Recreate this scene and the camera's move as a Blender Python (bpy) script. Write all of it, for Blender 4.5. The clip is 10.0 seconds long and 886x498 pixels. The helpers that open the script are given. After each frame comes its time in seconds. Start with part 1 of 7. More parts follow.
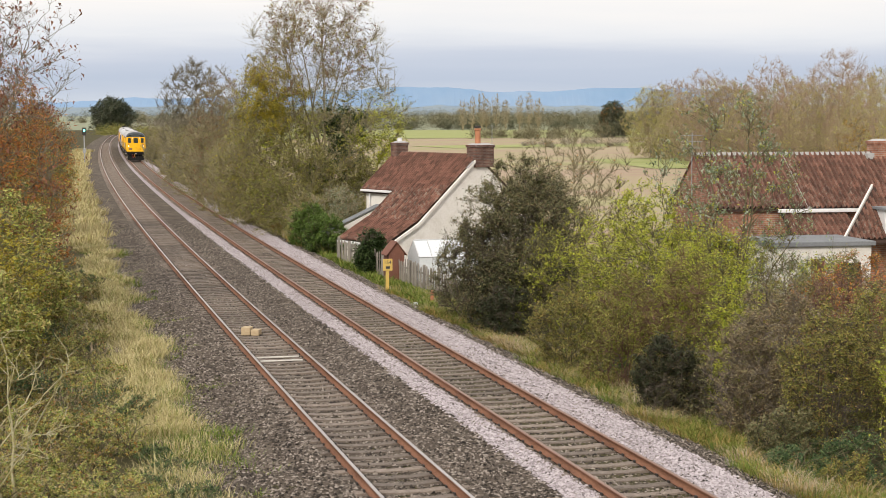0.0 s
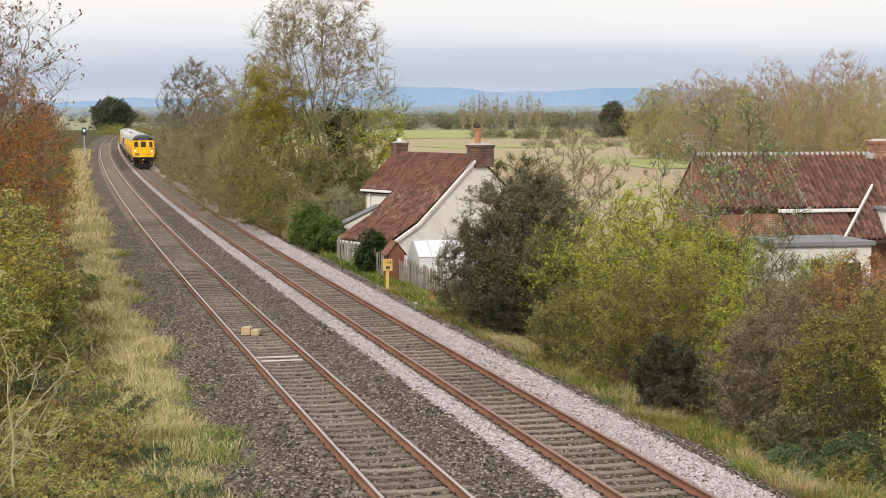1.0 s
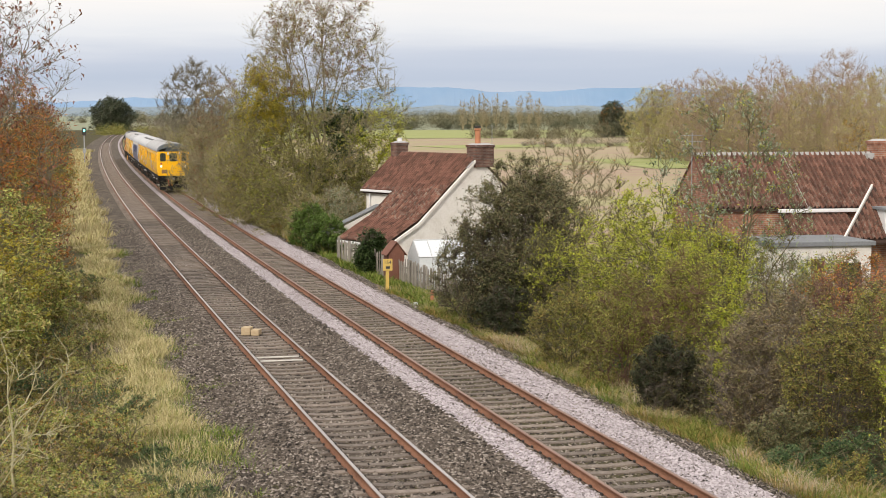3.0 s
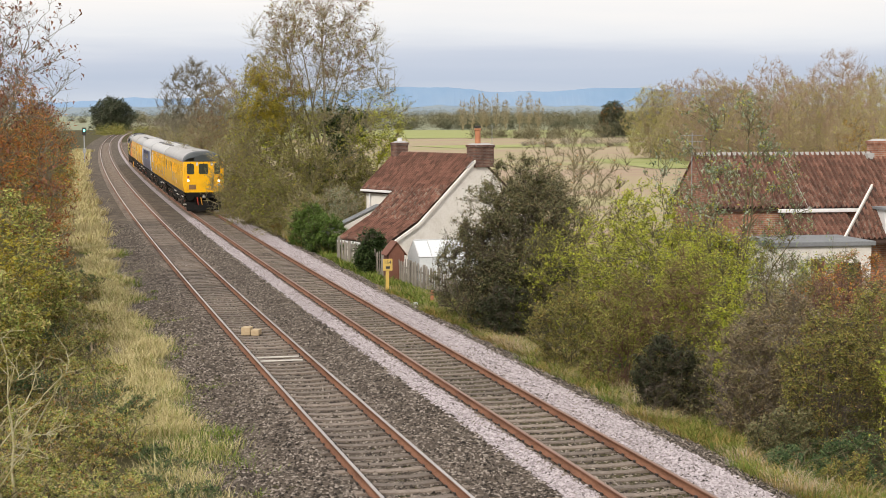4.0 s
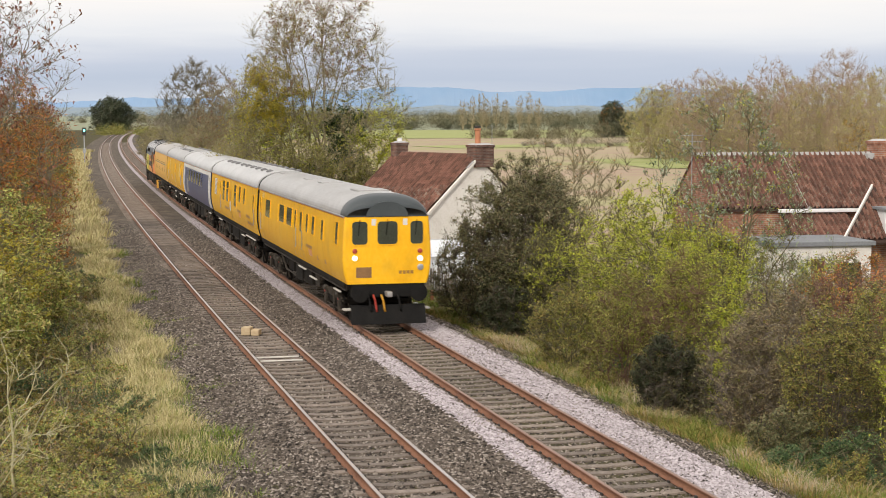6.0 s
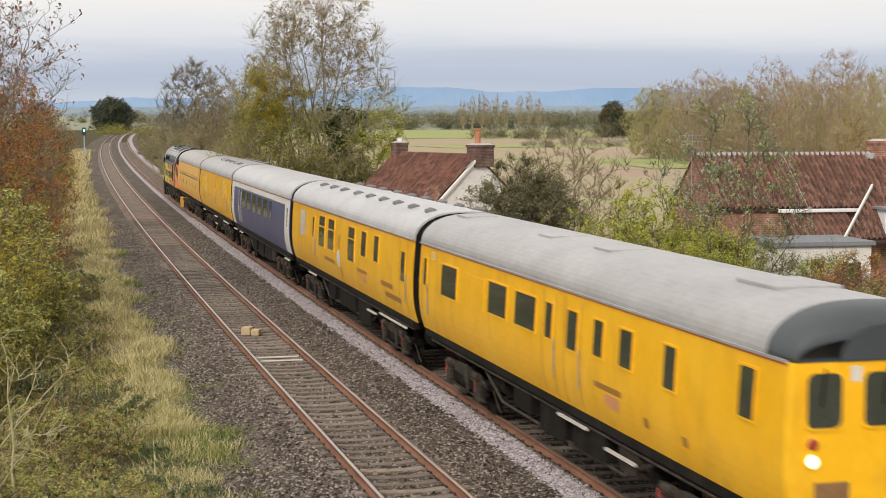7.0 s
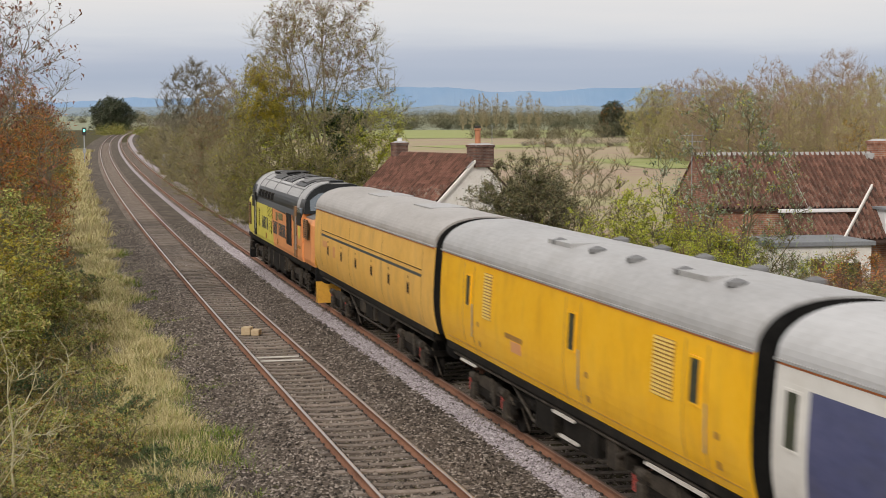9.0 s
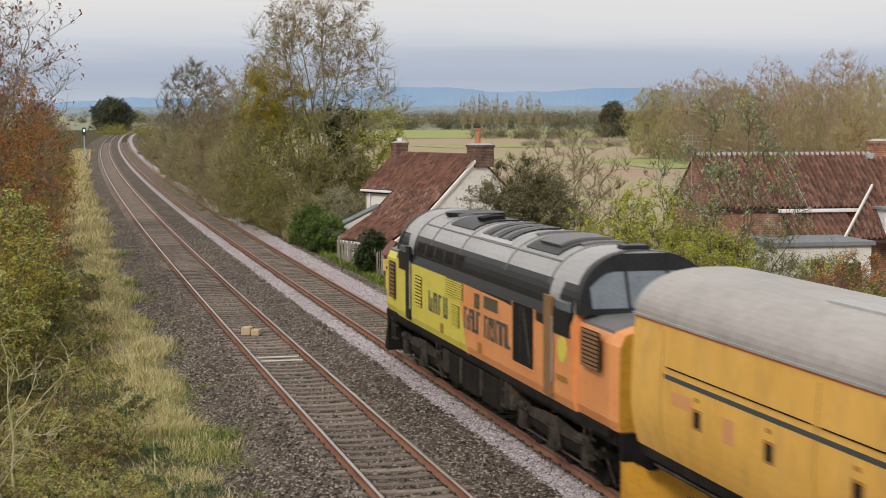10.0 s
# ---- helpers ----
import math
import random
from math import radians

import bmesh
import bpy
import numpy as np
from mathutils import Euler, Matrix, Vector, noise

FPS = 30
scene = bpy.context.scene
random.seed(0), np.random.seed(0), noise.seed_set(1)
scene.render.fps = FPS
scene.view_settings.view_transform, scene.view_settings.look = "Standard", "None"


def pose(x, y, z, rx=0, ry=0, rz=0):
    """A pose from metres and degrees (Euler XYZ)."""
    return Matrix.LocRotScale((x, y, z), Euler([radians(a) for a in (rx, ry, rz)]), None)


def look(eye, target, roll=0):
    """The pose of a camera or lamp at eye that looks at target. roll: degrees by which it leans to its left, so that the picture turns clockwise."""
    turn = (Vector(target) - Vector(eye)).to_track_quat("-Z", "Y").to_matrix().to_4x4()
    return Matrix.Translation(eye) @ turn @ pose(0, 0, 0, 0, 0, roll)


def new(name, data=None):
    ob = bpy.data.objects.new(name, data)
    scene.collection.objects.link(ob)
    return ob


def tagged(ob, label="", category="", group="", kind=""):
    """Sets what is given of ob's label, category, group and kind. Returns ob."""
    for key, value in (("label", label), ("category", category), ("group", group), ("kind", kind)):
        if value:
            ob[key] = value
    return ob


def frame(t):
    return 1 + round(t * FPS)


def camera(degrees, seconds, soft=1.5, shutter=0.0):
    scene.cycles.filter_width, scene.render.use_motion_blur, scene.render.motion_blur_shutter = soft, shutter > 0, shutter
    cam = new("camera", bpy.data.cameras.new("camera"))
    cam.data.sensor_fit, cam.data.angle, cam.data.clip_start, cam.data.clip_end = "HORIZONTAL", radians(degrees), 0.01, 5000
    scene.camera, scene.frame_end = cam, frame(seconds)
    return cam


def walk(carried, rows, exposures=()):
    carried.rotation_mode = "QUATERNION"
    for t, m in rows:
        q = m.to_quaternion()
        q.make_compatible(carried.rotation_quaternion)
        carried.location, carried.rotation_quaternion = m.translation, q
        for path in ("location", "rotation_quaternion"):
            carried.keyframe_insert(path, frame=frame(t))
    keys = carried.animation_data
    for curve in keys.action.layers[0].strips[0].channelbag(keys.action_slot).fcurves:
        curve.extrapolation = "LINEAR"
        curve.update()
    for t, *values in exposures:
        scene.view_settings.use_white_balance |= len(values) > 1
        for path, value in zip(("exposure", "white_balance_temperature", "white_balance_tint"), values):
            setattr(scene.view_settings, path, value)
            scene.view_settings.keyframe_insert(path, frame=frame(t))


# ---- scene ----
cam = camera(29.476, 10.0, soft=0.4, shutter=0.22)
EYE = pose(0.0, 0.0, 6.5425) @ pose(0, 0, 0, 90 - 4.5705, 0, -14.3535) @ pose(0, 0, 0, 0, 0, -0.109)
walk(cam, [(0.0, EYE), (10.0, EYE)], exposures=[(0.0, 0.12, 6900, 12), (5.6, 0.12, 6900, 12), (7.0, 0.0, 6850, 12), (7.6, -0.2, 6750, 12), (10.0, -0.22, 6750, 12)])

# ---- light: a bright overcast afternoon ----
SUN_ELEV, SUN_ROT = radians(32), radians(216)
world = bpy.data.worlds.new("overcast_sky")
scene.world = world
world.use_nodes = True
wn, wl = world.node_tree.nodes, world.node_tree.links
wn.clear()
w_out = wn.new("ShaderNodeOutputWorld")
w_bg = wn.new("ShaderNodeBackground")
w_sky = wn.new("ShaderNodeTexSky")
w_sky.sky_type, w_sky.sun_disc = "NISHITA", False
w_sky.sun_elevation, w_sky.sun_rotation = SUN_ELEV, SUN_ROT
w_sky.dust_density = 3.0
w_co = wn.new("ShaderNodeTexCoord")
w_sep = wn.new("ShaderNodeSeparateXYZ")
wl.new(w_co.outputs["Generated"], w_sep.inputs[0])
# cloud deck: pale above, a blue-grey bank towards the horizon
w_map = wn.new("ShaderNodeMapping")
w_map.inputs["Scale"].default_value = (2.2, 2.2, 26.0)
wl.new(w_co.outputs["Generated"], w_map.inputs[0])
w_noise = wn.new("ShaderNodeTexNoise")
w_noise.inputs["Scale"].default_value = 1.6
w_noise.inputs["Detail"].default_value = 6.0
w_noise.inputs["Roughness"].default_value = 0.55
wl.new(w_map.outputs[0], w_noise.inputs["Vector"])
w_add = wn.new("ShaderNodeMath")
w_add.operation = "MULTIPLY_ADD"
w_add.inputs[1].default_value = 0.03
wl.new(w_noise.outputs["Fac"], w_add.inputs[0])
wl.new(w_sep.outputs["Z"], w_add.inputs[2])
w_ramp = wn.new("ShaderNodeValToRGB")
w_ramp.color_ramp.elements.remove(w_ramp.color_ramp.elements[0])
for p, c in ((0.0, (0.62, 0.68, 0.77)), (0.022, (0.60, 0.68, 0.80)), (0.036, (0.49, 0.585, 0.74)), (0.050, (0.57, 0.65, 0.79)),
             (0.064, (0.80, 0.85, 0.92)), (0.082, (0.94, 0.945, 0.955)), (0.30, (1.0, 1.0, 1.0))):
    e = w_ramp.color_ramp.elements.new(p)
    e.color = (*c, 1)
w_ramp.color_ramp.elements[-1].color = (1.15, 1.16, 1.18, 1)
wl.new(w_add.outputs[0], w_ramp.inputs[0])
w_scale = wn.new("ShaderNodeMix")
w_scale.data_type = "RGBA"
w_skys = wn.new("ShaderNodeVectorMath")
w_skys.operation = "SCALE"
w_skys.inputs["Scale"].default_value = 0.1
wl.new(w_sky.outputs[0], w_skys.inputs[0])
w_scale.inputs["Factor"].default_value = 0.92
wl.new(w_skys.outputs[0], w_scale.inputs["A"])
wl.new(w_ramp.outputs[0], w_scale.inputs["B"])
wl.new(w_scale.outputs["Result"], w_bg.inputs["Color"])
w_bg.inputs["Strength"].default_value = 1.0
wl.new(w_bg.outputs[0], w_out.inputs[0])

sun = new("sun", bpy.data.lights.new("sun", "SUN"))
sun.data.energy, sun.data.angle, sun.data.color = 2.05, radians(10), (1.0, 0.955, 0.89)
sun.matrix_world = look((0, 0, 60), (0 - 60 * math.sin(SUN_ROT) / math.tan(SUN_ELEV), -60 * math.cos(SUN_ROT) / math.tan(SUN_ELEV), 0))

# ---- materials ----


def node_mat(name):
    m = bpy.data.materials.new(name)
    m.use_nodes = True
    nt = m.node_tree
    return m, nt, nt.nodes, nt.links, nt.nodes["Principled BSDF"]


def ramp_node(n, stops):
    r = n.new("ShaderNodeValToRGB")
    els = r.color_ramp.elements
    while len(els) > 1:
        els.remove(els[0])
    els[0].position, els[0].color = stops[0][0], (*stops[0][1], 1)
    for p, c in stops[1:]:
        els.new(p).color = (*c, 1)
    return r


def grainy(name, colours, scale=4.0, fine=40.0, rough=0.8, bump=0.3, metal=0.0, dist=0.02, stretch=(1, 1, 1), vary=0.0, dirt=None, dirt_amount=0.4, spec=0.5, island=False):
    """Noise at two scales in object space between the colours, with relief; vary: piece-to-piece change of brightness."""
    m, nt, n, l, b = node_mat(name)
    tc = n.new("ShaderNodeTexCoord")
    mp = n.new("ShaderNodeMapping")
    mp.inputs["Scale"].default_value = stretch
    l.new(tc.outputs["Object"], mp.inputs[0])
    big, small = n.new("ShaderNodeTexNoise"), n.new("ShaderNodeTexNoise")
    big.inputs["Scale"].default_value, small.inputs["Scale"].default_value = scale, fine
    big.inputs["Detail"].default_value, small.inputs["Detail"].default_value = 5, 4
    l.new(mp.outputs[0], big.inputs["Vector"])
    l.new(mp.outputs[0], small.inputs["Vector"])
    mix = n.new("ShaderNodeMath")
    mix.operation = "MULTIPLY_ADD"
    mix.inputs[1].default_value = 0.45
    l.new(small.outputs["Fac"], mix.inputs[0])
    half = n.new("ShaderNodeMath")
    half.operation = "MULTIPLY"
    half.inputs[1].default_value = 0.55
    l.new(big.outputs["Fac"], half.inputs[0])
    l.new(half.outputs[0], mix.inputs[2])
    k = len(colours)
    r = ramp_node(n, [(0.34 + 0.32 * i / max(1, k - 1), c) for i, c in enumerate(colours)])
    l.new(mix.outputs[0], r.inputs[0])
    col = r.outputs[0]
    if dirt:
        dn = n.new("ShaderNodeTexNoise")
        dn.inputs["Scale"].default_value, dn.inputs["Detail"].default_value = scale * 2.7, 8
        l.new(mp.outputs[0], dn.inputs["Vector"])
        dr = ramp_node(n, [(0.5, (0, 0, 0)), (0.72, (dirt_amount,) * 3)])
        l.new(dn.outputs["Fac"], dr.inputs[0])
        dm = n.new("ShaderNodeMix")
        dm.data_type = "RGBA"
        l.new(dr.outputs[0], dm.inputs["Factor"])
        l.new(col, dm.inputs["A"])
        dm.inputs["B"].default_value = (*dirt, 1)
        col = dm.outputs["Result"]
    if vary:
        src = n.new("ShaderNodeNewGeometry").outputs["Random Per Island"] if island else n.new("ShaderNodeObjectInfo").outputs["Random"]
        v = n.new("ShaderNodeMapRange")
        v.inputs["To Min"].default_value, v.inputs["To Max"].default_value = 1 - vary, 1 + vary
        l.new(src, v.inputs["Value"])
        sc = n.new("ShaderNodeVectorMath")
        sc.operation = "SCALE"
        l.new(col, sc.inputs[0])
        l.new(v.outputs[0], sc.inputs["Scale"])
        col = sc.outputs[0]
    l.new(col, b.inputs["Base Color"])
    b.inputs["Roughness"].default_value, b.inputs["Metallic"].default_value = rough, metal
    b.inputs["Specular IOR Level"].default_value = spec
    if bump:
        bp = n.new("ShaderNodeBump")
        bp.inputs["Strength"].default_value, bp.inputs["Distance"].default_value = bump, dist
        l.new(mix.outputs[0], bp.inputs["Height"])
        l.new(bp.outputs[0], b.inputs["Normal"])
    return m


def leafy(name, colours, rough=0.6, through_light=0.2):
    """Leaves, twigs and stones: each island takes its own colour from the range."""
    m, nt, n, l, b = node_mat(name)
    g = n.new("ShaderNodeNewGeometry")
    r = ramp_node(n, [(i / max(1, len(colours) - 1), c) for i, c in enumerate(colours)])
    l.new(g.outputs["Random Per Island"], r.inputs[0])
    l.new(r.outputs[0], b.inputs["Base Color"])
    b.inputs["Roughness"].default_value = rough
    b.inputs["Specular IOR Level"].default_value = 0.25
    if through_light:
        t = n.new("ShaderNodeBsdfTranslucent")
        l.new(r.outputs[0], t.inputs["Color"])
        mx = n.new("ShaderNodeMixShader")
        mx.inputs[0].default_value = through_light
        l.new(b.outputs[0], mx.inputs[1])
        l.new(t.outputs[0], mx.inputs[2])
        l.new(mx.outputs[0], n["Material Output"].inputs[0])
    return m


def glowing(name, colour, strength):
    m, nt, n, l, b = node_mat(name)
    b.inputs["Base Color"].default_value = (*colour, 1)
    b.inputs["Emission Color"].default_value = (*colour, 1)
    b.inputs["Emission Strength"].default_value = strength
    return m


def glassy(name, tint=(0.02, 0.025, 0.025), rough=0.06):
    """Dark tinted glazing with nothing lit behind it."""
    m = grainy(name, [tint, tuple(c * 1.5 for c in tint)], 2, 20, rough, 0.0)
    return m


M = {}
M["ballast"] = grainy("ballast_stone", [(0.040, 0.032, 0.025), (0.100, 0.080, 0.062), (0.180, 0.145, 0.112)], 1.2, 22, 0.95, 1.0, dist=0.05, spec=0.2)
M["stones"] = leafy("loose_ballast", [(0.014, 0.011, 0.009), (0.042, 0.034, 0.027), (0.092, 0.075, 0.061), (0.155, 0.128, 0.106), (0.25, 0.212, 0.178), (0.39, 0.34, 0.295)], 0.9, 0)
M["pale_stones"] = leafy("fresh_ballast", [(0.258, 0.224, 0.228), (0.396, 0.349, 0.361), (0.499, 0.448, 0.464), (0.585, 0.531, 0.550)], 0.9, 0)
M["pale_bed"] = grainy("fresh_ballast_bed", [(0.258, 0.224, 0.228), (0.447, 0.398, 0.408)], 3, 24, 0.95, 0.8, dist=0.04, spec=0.2)
M["concrete"] = grainy("sleeper_concrete", [(0.115, 0.088, 0.070), (0.180, 0.145, 0.118), (0.255, 0.213, 0.178)], 2.5, 30, 0.9, 0.35, vary=0.3, dirt=(0.088, 0.068, 0.052), dirt_amount=0.55)
M["rail_rust"] = grainy("rusty_rail_web", [(0.126, 0.055, 0.031), (0.217, 0.097, 0.054), (0.286, 0.138, 0.084)], 1.5, 18, 0.85, 0.2, stretch=(3.432, 0.440, 3.135))
M["rail_head"] = grainy("worn_rail_head", [(0.42, 0.38, 0.36), (0.62, 0.58, 0.56)], 2, 20, 0.32, 0.05, 0.9, stretch=(4, 0.3, 4))
M["rail_head_dull"] = grainy("dull_rail_head", [(0.25, 0.15, 0.11), (0.34, 0.22, 0.17)], 2, 20, 0.5, 0.05, 0.5, stretch=(4, 0.3, 4))
M["clip"] = grainy("rail_clip_steel", [(0.018, 0.016, 0.014), (0.05, 0.04, 0.034)], 5, 40, 0.7, 0.2)
M["soil"] = grainy("verge_soil", [(0.045, 0.043, 0.018), (0.072, 0.064, 0.030), (0.105, 0.088, 0.046)], 0.6, 9, 0.95, 0.6, dist=0.08, spec=0.1)
M["field"] = grainy("far_land", [(0.20, 0.24, 0.17), (0.26, 0.28, 0.19), (0.30, 0.29, 0.21)], 0.012, 0.09, 0.95, 0.0, stretch=(1, 2.5, 1), spec=0.1)
M["stubble"] = grainy("stubble_field", [(0.33, 0.225, 0.17), (0.37, 0.275, 0.205), (0.36, 0.32, 0.19), (0.29, 0.32, 0.12)], 0.02, 0.30, 0.95, 0.2, stretch=(0.30, 2.6, 1), dist=0.1, spec=0.1)
M["green_field"] = grainy("young_crop", [(0.25, 0.29, 0.10), (0.31, 0.335, 0.135), (0.34, 0.335, 0.17)], 0.05, 0.7, 0.95, 0.2, stretch=(0.6, 2.2, 1), spec=0.1)
# distance haze is put into these blue-grey land colours
M["hill"] = grainy("haze_tinted_hill", [(0.20, 0.315, 0.47), (0.225, 0.335, 0.49), (0.25, 0.35, 0.49)], 0.004, 0.02, 1.0, 0.0, spec=0.0)
M["hill_far"] = grainy("haze_tinted_plain", [(0.20, 0.265, 0.335), (0.235, 0.29, 0.33), (0.27, 0.30, 0.29)], 0.006, 0.03, 1.0, 0.0, stretch=(1, 1, 6), spec=0.0)

# ---- mesh helpers ----


class Build:
    """Vertices and faces gathered for one mesh."""

    def __init__(self):
        self.v, self.f = [], []

    def add(self, verts, faces):
        k = len(self.v)
        self.v += [tuple(p) for p in verts]
        self.f += [tuple(i + k for i in f) for f in faces]
        return self

    def box(self, x0, x1, y0, y1, z0, z1, bevel=0.0):
        if bevel <= 0:
            v = [(x, y, z) for z in (z0, z1) for y in (y0, y1) for x in (x0, x1)]
            return self.add(v, [(0, 2, 3, 1), (4, 5, 7, 6), (0, 1, 5, 4), (2, 6, 7, 3), (0, 4, 6, 2), (1, 3, 7, 5)])
        bm = bmesh.new()
        bmesh.ops.create_cube(bm, size=1)
        bmesh.ops.scale(bm, vec=(x1 - x0, y1 - y0, z1 - z0), verts=bm.verts)
        bmesh.ops.translate(bm, vec=((x0 + x1) / 2, (y0 + y1) / 2, (z0 + z1) / 2), verts=bm.verts)
        bmesh.ops.bevel(bm, geom=bm.edges[:], offset=bevel, segments=2, affect="EDGES", profile=0.6)
        return self.take(bm)

    def take(self, bm, m=None):
        bm.verts.index_update()
        self.add([(m @ v.co if m else v.co)[:] for v in bm.verts], [[v.index for v in f.verts] for f in bm.faces])
        bm.free()
        return self

    def prism(self, outline, a, b, axis="y", closed=True):
        """An outline of (p, q) pairs drawn along an axis from a to b. axis y: pairs are x, z; x: y, z; z: x, y."""
        def at(p, q, s):
            return {"y": (p, s, q), "x": (s, p, q), "z": (p, q, s)}[axis]
        k = len(outline)
        v = [at(p, q, a) for p, q in outline] + [at(p, q, b) for p, q in outline]
        f = [(i, (i + 1) % k, k + (i + 1) % k, k + i) for i in range(k if closed else k - 1)]
        if closed:
            f += [tuple(range(k - 1, -1, -1)), tuple(range(k, 2 * k))]
        return self.add(v, f)

    def turned(self, rings, axis="z", seg=14, centre=(0, 0, 0)):
        """A turned body: rings of (radius, place along the axis), closed at both ends."""
        v, f = [], []
        for r, s in rings:
            for i in range(seg):
                a = 2 * math.pi * i / seg
                p = (r * math.cos(a), r * math.sin(a))
                q = {"z": (p[0], p[1], s), "y": (p[0], s, p[1]), "x": (s, p[0], p[1])}[axis]
                v.append(tuple(c + d for c, d in zip(q, centre)))
        for j in range(len(rings) - 1):
            for i in range(seg):
                a, b = j * seg + i, j * seg + (i + 1) % seg
                f.append((a, b, b + seg, a + seg))
        f += [tuple(range(seg - 1, -1, -1)), tuple(range((len(rings) - 1) * seg, len(rings) * seg))]
        return self.add(v, f)

    def rod(self, p, q, r, seg=6, r2=None):
        p, q = Vector(p), Vector(q)
        d = (q - p).to_track_quat("Z", "Y").to_matrix()
        r2 = r if r2 is None else r2
        v = []
        for c, rr in ((p, r), (q, r2)):
            for i in range(seg):
                a = 2 * math.pi * i / seg
                v.append(tuple(c + d @ Vector((rr * math.cos(a), rr * math.sin(a), 0))))
        f = [(i, (i + 1) % seg, seg + (i + 1) % seg, seg + i) for i in range(seg)]
        f += [tuple(range(seg - 1, -1, -1)), tuple(range(seg, 2 * seg))]
        return self.add(v, f)

    def mesh(self, name, smooth=False):
        me = bpy.data.meshes.new(name)
        me.from_pydata(self.v, [], self.f)
        if smooth:
            me.shade_smooth()
        me.update()
        return me


def link(name, me, material, parent=None, label=""):
    me.materials.clear()
    me.materials.append(material)
    ob = new(name, me)
    if parent:
        ob.parent = parent
    if label:
        ob["label"] = label
    return ob


def part(name, b, material, parent=None, label="", smooth=False):
    """One mesh object under a thing, from a Build or a bmesh."""
    if not isinstance(b, Build):
        b = Build().take(b)
    return link(name, b.mesh(name, smooth), material, parent, label)


def thing(name, m, label, category, group="", kind=""):
    ob = new(name)
    ob.matrix_basis = m
    ob.empty_display_size = 0.2
    return tagged(ob, label, category, group, kind)


def arrays_mesh(name, v, f):
    """A mesh from arrays of places and of faces with equal corner counts."""
    me = bpy.data.meshes.new(name)
    k = f.shape[1]
    me.vertices.add(len(v))
    me.vertices.foreach_set("co", np.ascontiguousarray(v, dtype=np.float32).ravel())
    me.loops.add(f.size)
    me.loops.foreach_set("vertex_index", np.ascontiguousarray(f, dtype=np.int32).ravel())
    me.polygons.add(len(f))
    me.polygons.foreach_set("loop_start", np.arange(0, f.size, k, dtype=np.int32))
    me.polygons.foreach_set("loop_total", np.full(len(f), k, dtype=np.int32))
    me.update(calc_edges=True)
    return me


# ---- the line of the railway: both tracks bend gently to the right ----
BEND = (0.0077, -0.10977, 1.13274, 0.47989, 6.57235)
SIX = 4.0322
GAUGE = 0.7525


def line_x(y):
    s = np.asarray(y, dtype=float) / 100
    return (((BEND[0] * s + BEND[1]) * s + BEND[2]) * s + BEND[3]) * s + BEND[4]


def line_turn(y):
    s = np.asarray(y, dtype=float) / 100
    return np.arctan((((4 * BEND[0] * s + 3 * BEND[1]) * s + 2 * BEND[2]) * s + BEND[3]) / 100)


def along(u, y, z=0.0):
    """The place u metres to the right of the left track's middle, at the distance y."""
    h = line_turn(y)
    x, yy = line_x(y) + u * np.cos(h), y - u * np.sin(h)
    return np.stack(np.broadcast_arrays(x, yy, z), -1)


def land(u, y):
    """Height of the ground against the rail tops."""
    return np.interp(u, [-60, -14, -6, -4.2, -2.6, -1.9, -1.5, -1.05, -0.85, 0.85, 1.05, 1.5, 2.5, 3.0, 3.2, 4.9, 5.1, 5.7, 6.1, 7.3, 9.0, 12, 18, 60],
                     [-0.6, -0.2, -0.3, -0.42, -0.34, -0.24, -0.190, -0.195, -0.235, -0.235, -0.195, -0.19, -0.19, -0.20, -0.235, -0.235, -0.20, -0.19, -0.22, -0.55, -0.8, -1.4, -1.7, -1.8])


def sheet(name, us, ys, dz=0.0, rough=0.0, seed=0):
    rng = np.random.default_rng(seed)
    U, Y = np.meshgrid(us, ys)
    z = land(U, Y) + dz + rng.normal(0, 1, U.shape) * rough * (Y < 88)
    v = along(U, Y, z).reshape(-1, 3)
    a, b = len(ys), len(us)
    i = (np.arange(a - 1)[:, None] * b + np.arange(b - 1)).ravel()
    return arrays_mesh(name, v, np.stack([i, i + 1, i + b + 1, i + b], 1))


ground = link("ground", sheet("ground", np.array([-2600, -900, -300, -120, -60, -30, -20, -14, -10, -8, -6, -5, -4.2, -3.6, -3.0, -2.6, -1.9, 5.9, 6.6, 7.3, 8, 9, 10.5, 12, 15, 18, 25, 40, 60, 150, 400, 1000, 2600.0]), np.concatenate([np.arange(-80, 140, 2.0), np.arange(140, 700, 15), [760, 780]]) , 0.0), M["soil"])
tagged(ground, "rough grassy ground beside the railway", "ground", kind="structure")
far_v = [(-2500, 700, -2.2), (3200, 700, -2.2), (3600, 4700, 6.0), (-2500, 4700, 6.0)]
far_ground = part("ground", Build().add(far_v, [(0, 1, 2, 3)]), M["field"])
tagged(far_ground, "flat farmland reaching to the distant hills", "ground", kind="structure")
ballast = link("ballast", sheet("ballast", np.arange(-4.2, 7.31, 0.2), np.concatenate([np.arange(-80, 22, 4.0), np.arange(22, 90, 0.35), np.arange(90, 240, 2), np.arange(240, 760, 10)]), 0.01, 0.012), M["ballast"])
tagged(ballast, "grey-brown crushed stone ballast under both tracks", "ballast", kind="structure")


def strip_sheet(name, u0, u1, seed):
    return link(name, sheet(name, np.linspace(u0, u1, 4), np.concatenate([np.arange(-80, 22, 4.0), np.arange(22, 90, 0.4), np.arange(90, 240, 2), np.arange(240, 760, 10)]), 0.025, 0.01, seed), M["pale_bed"])


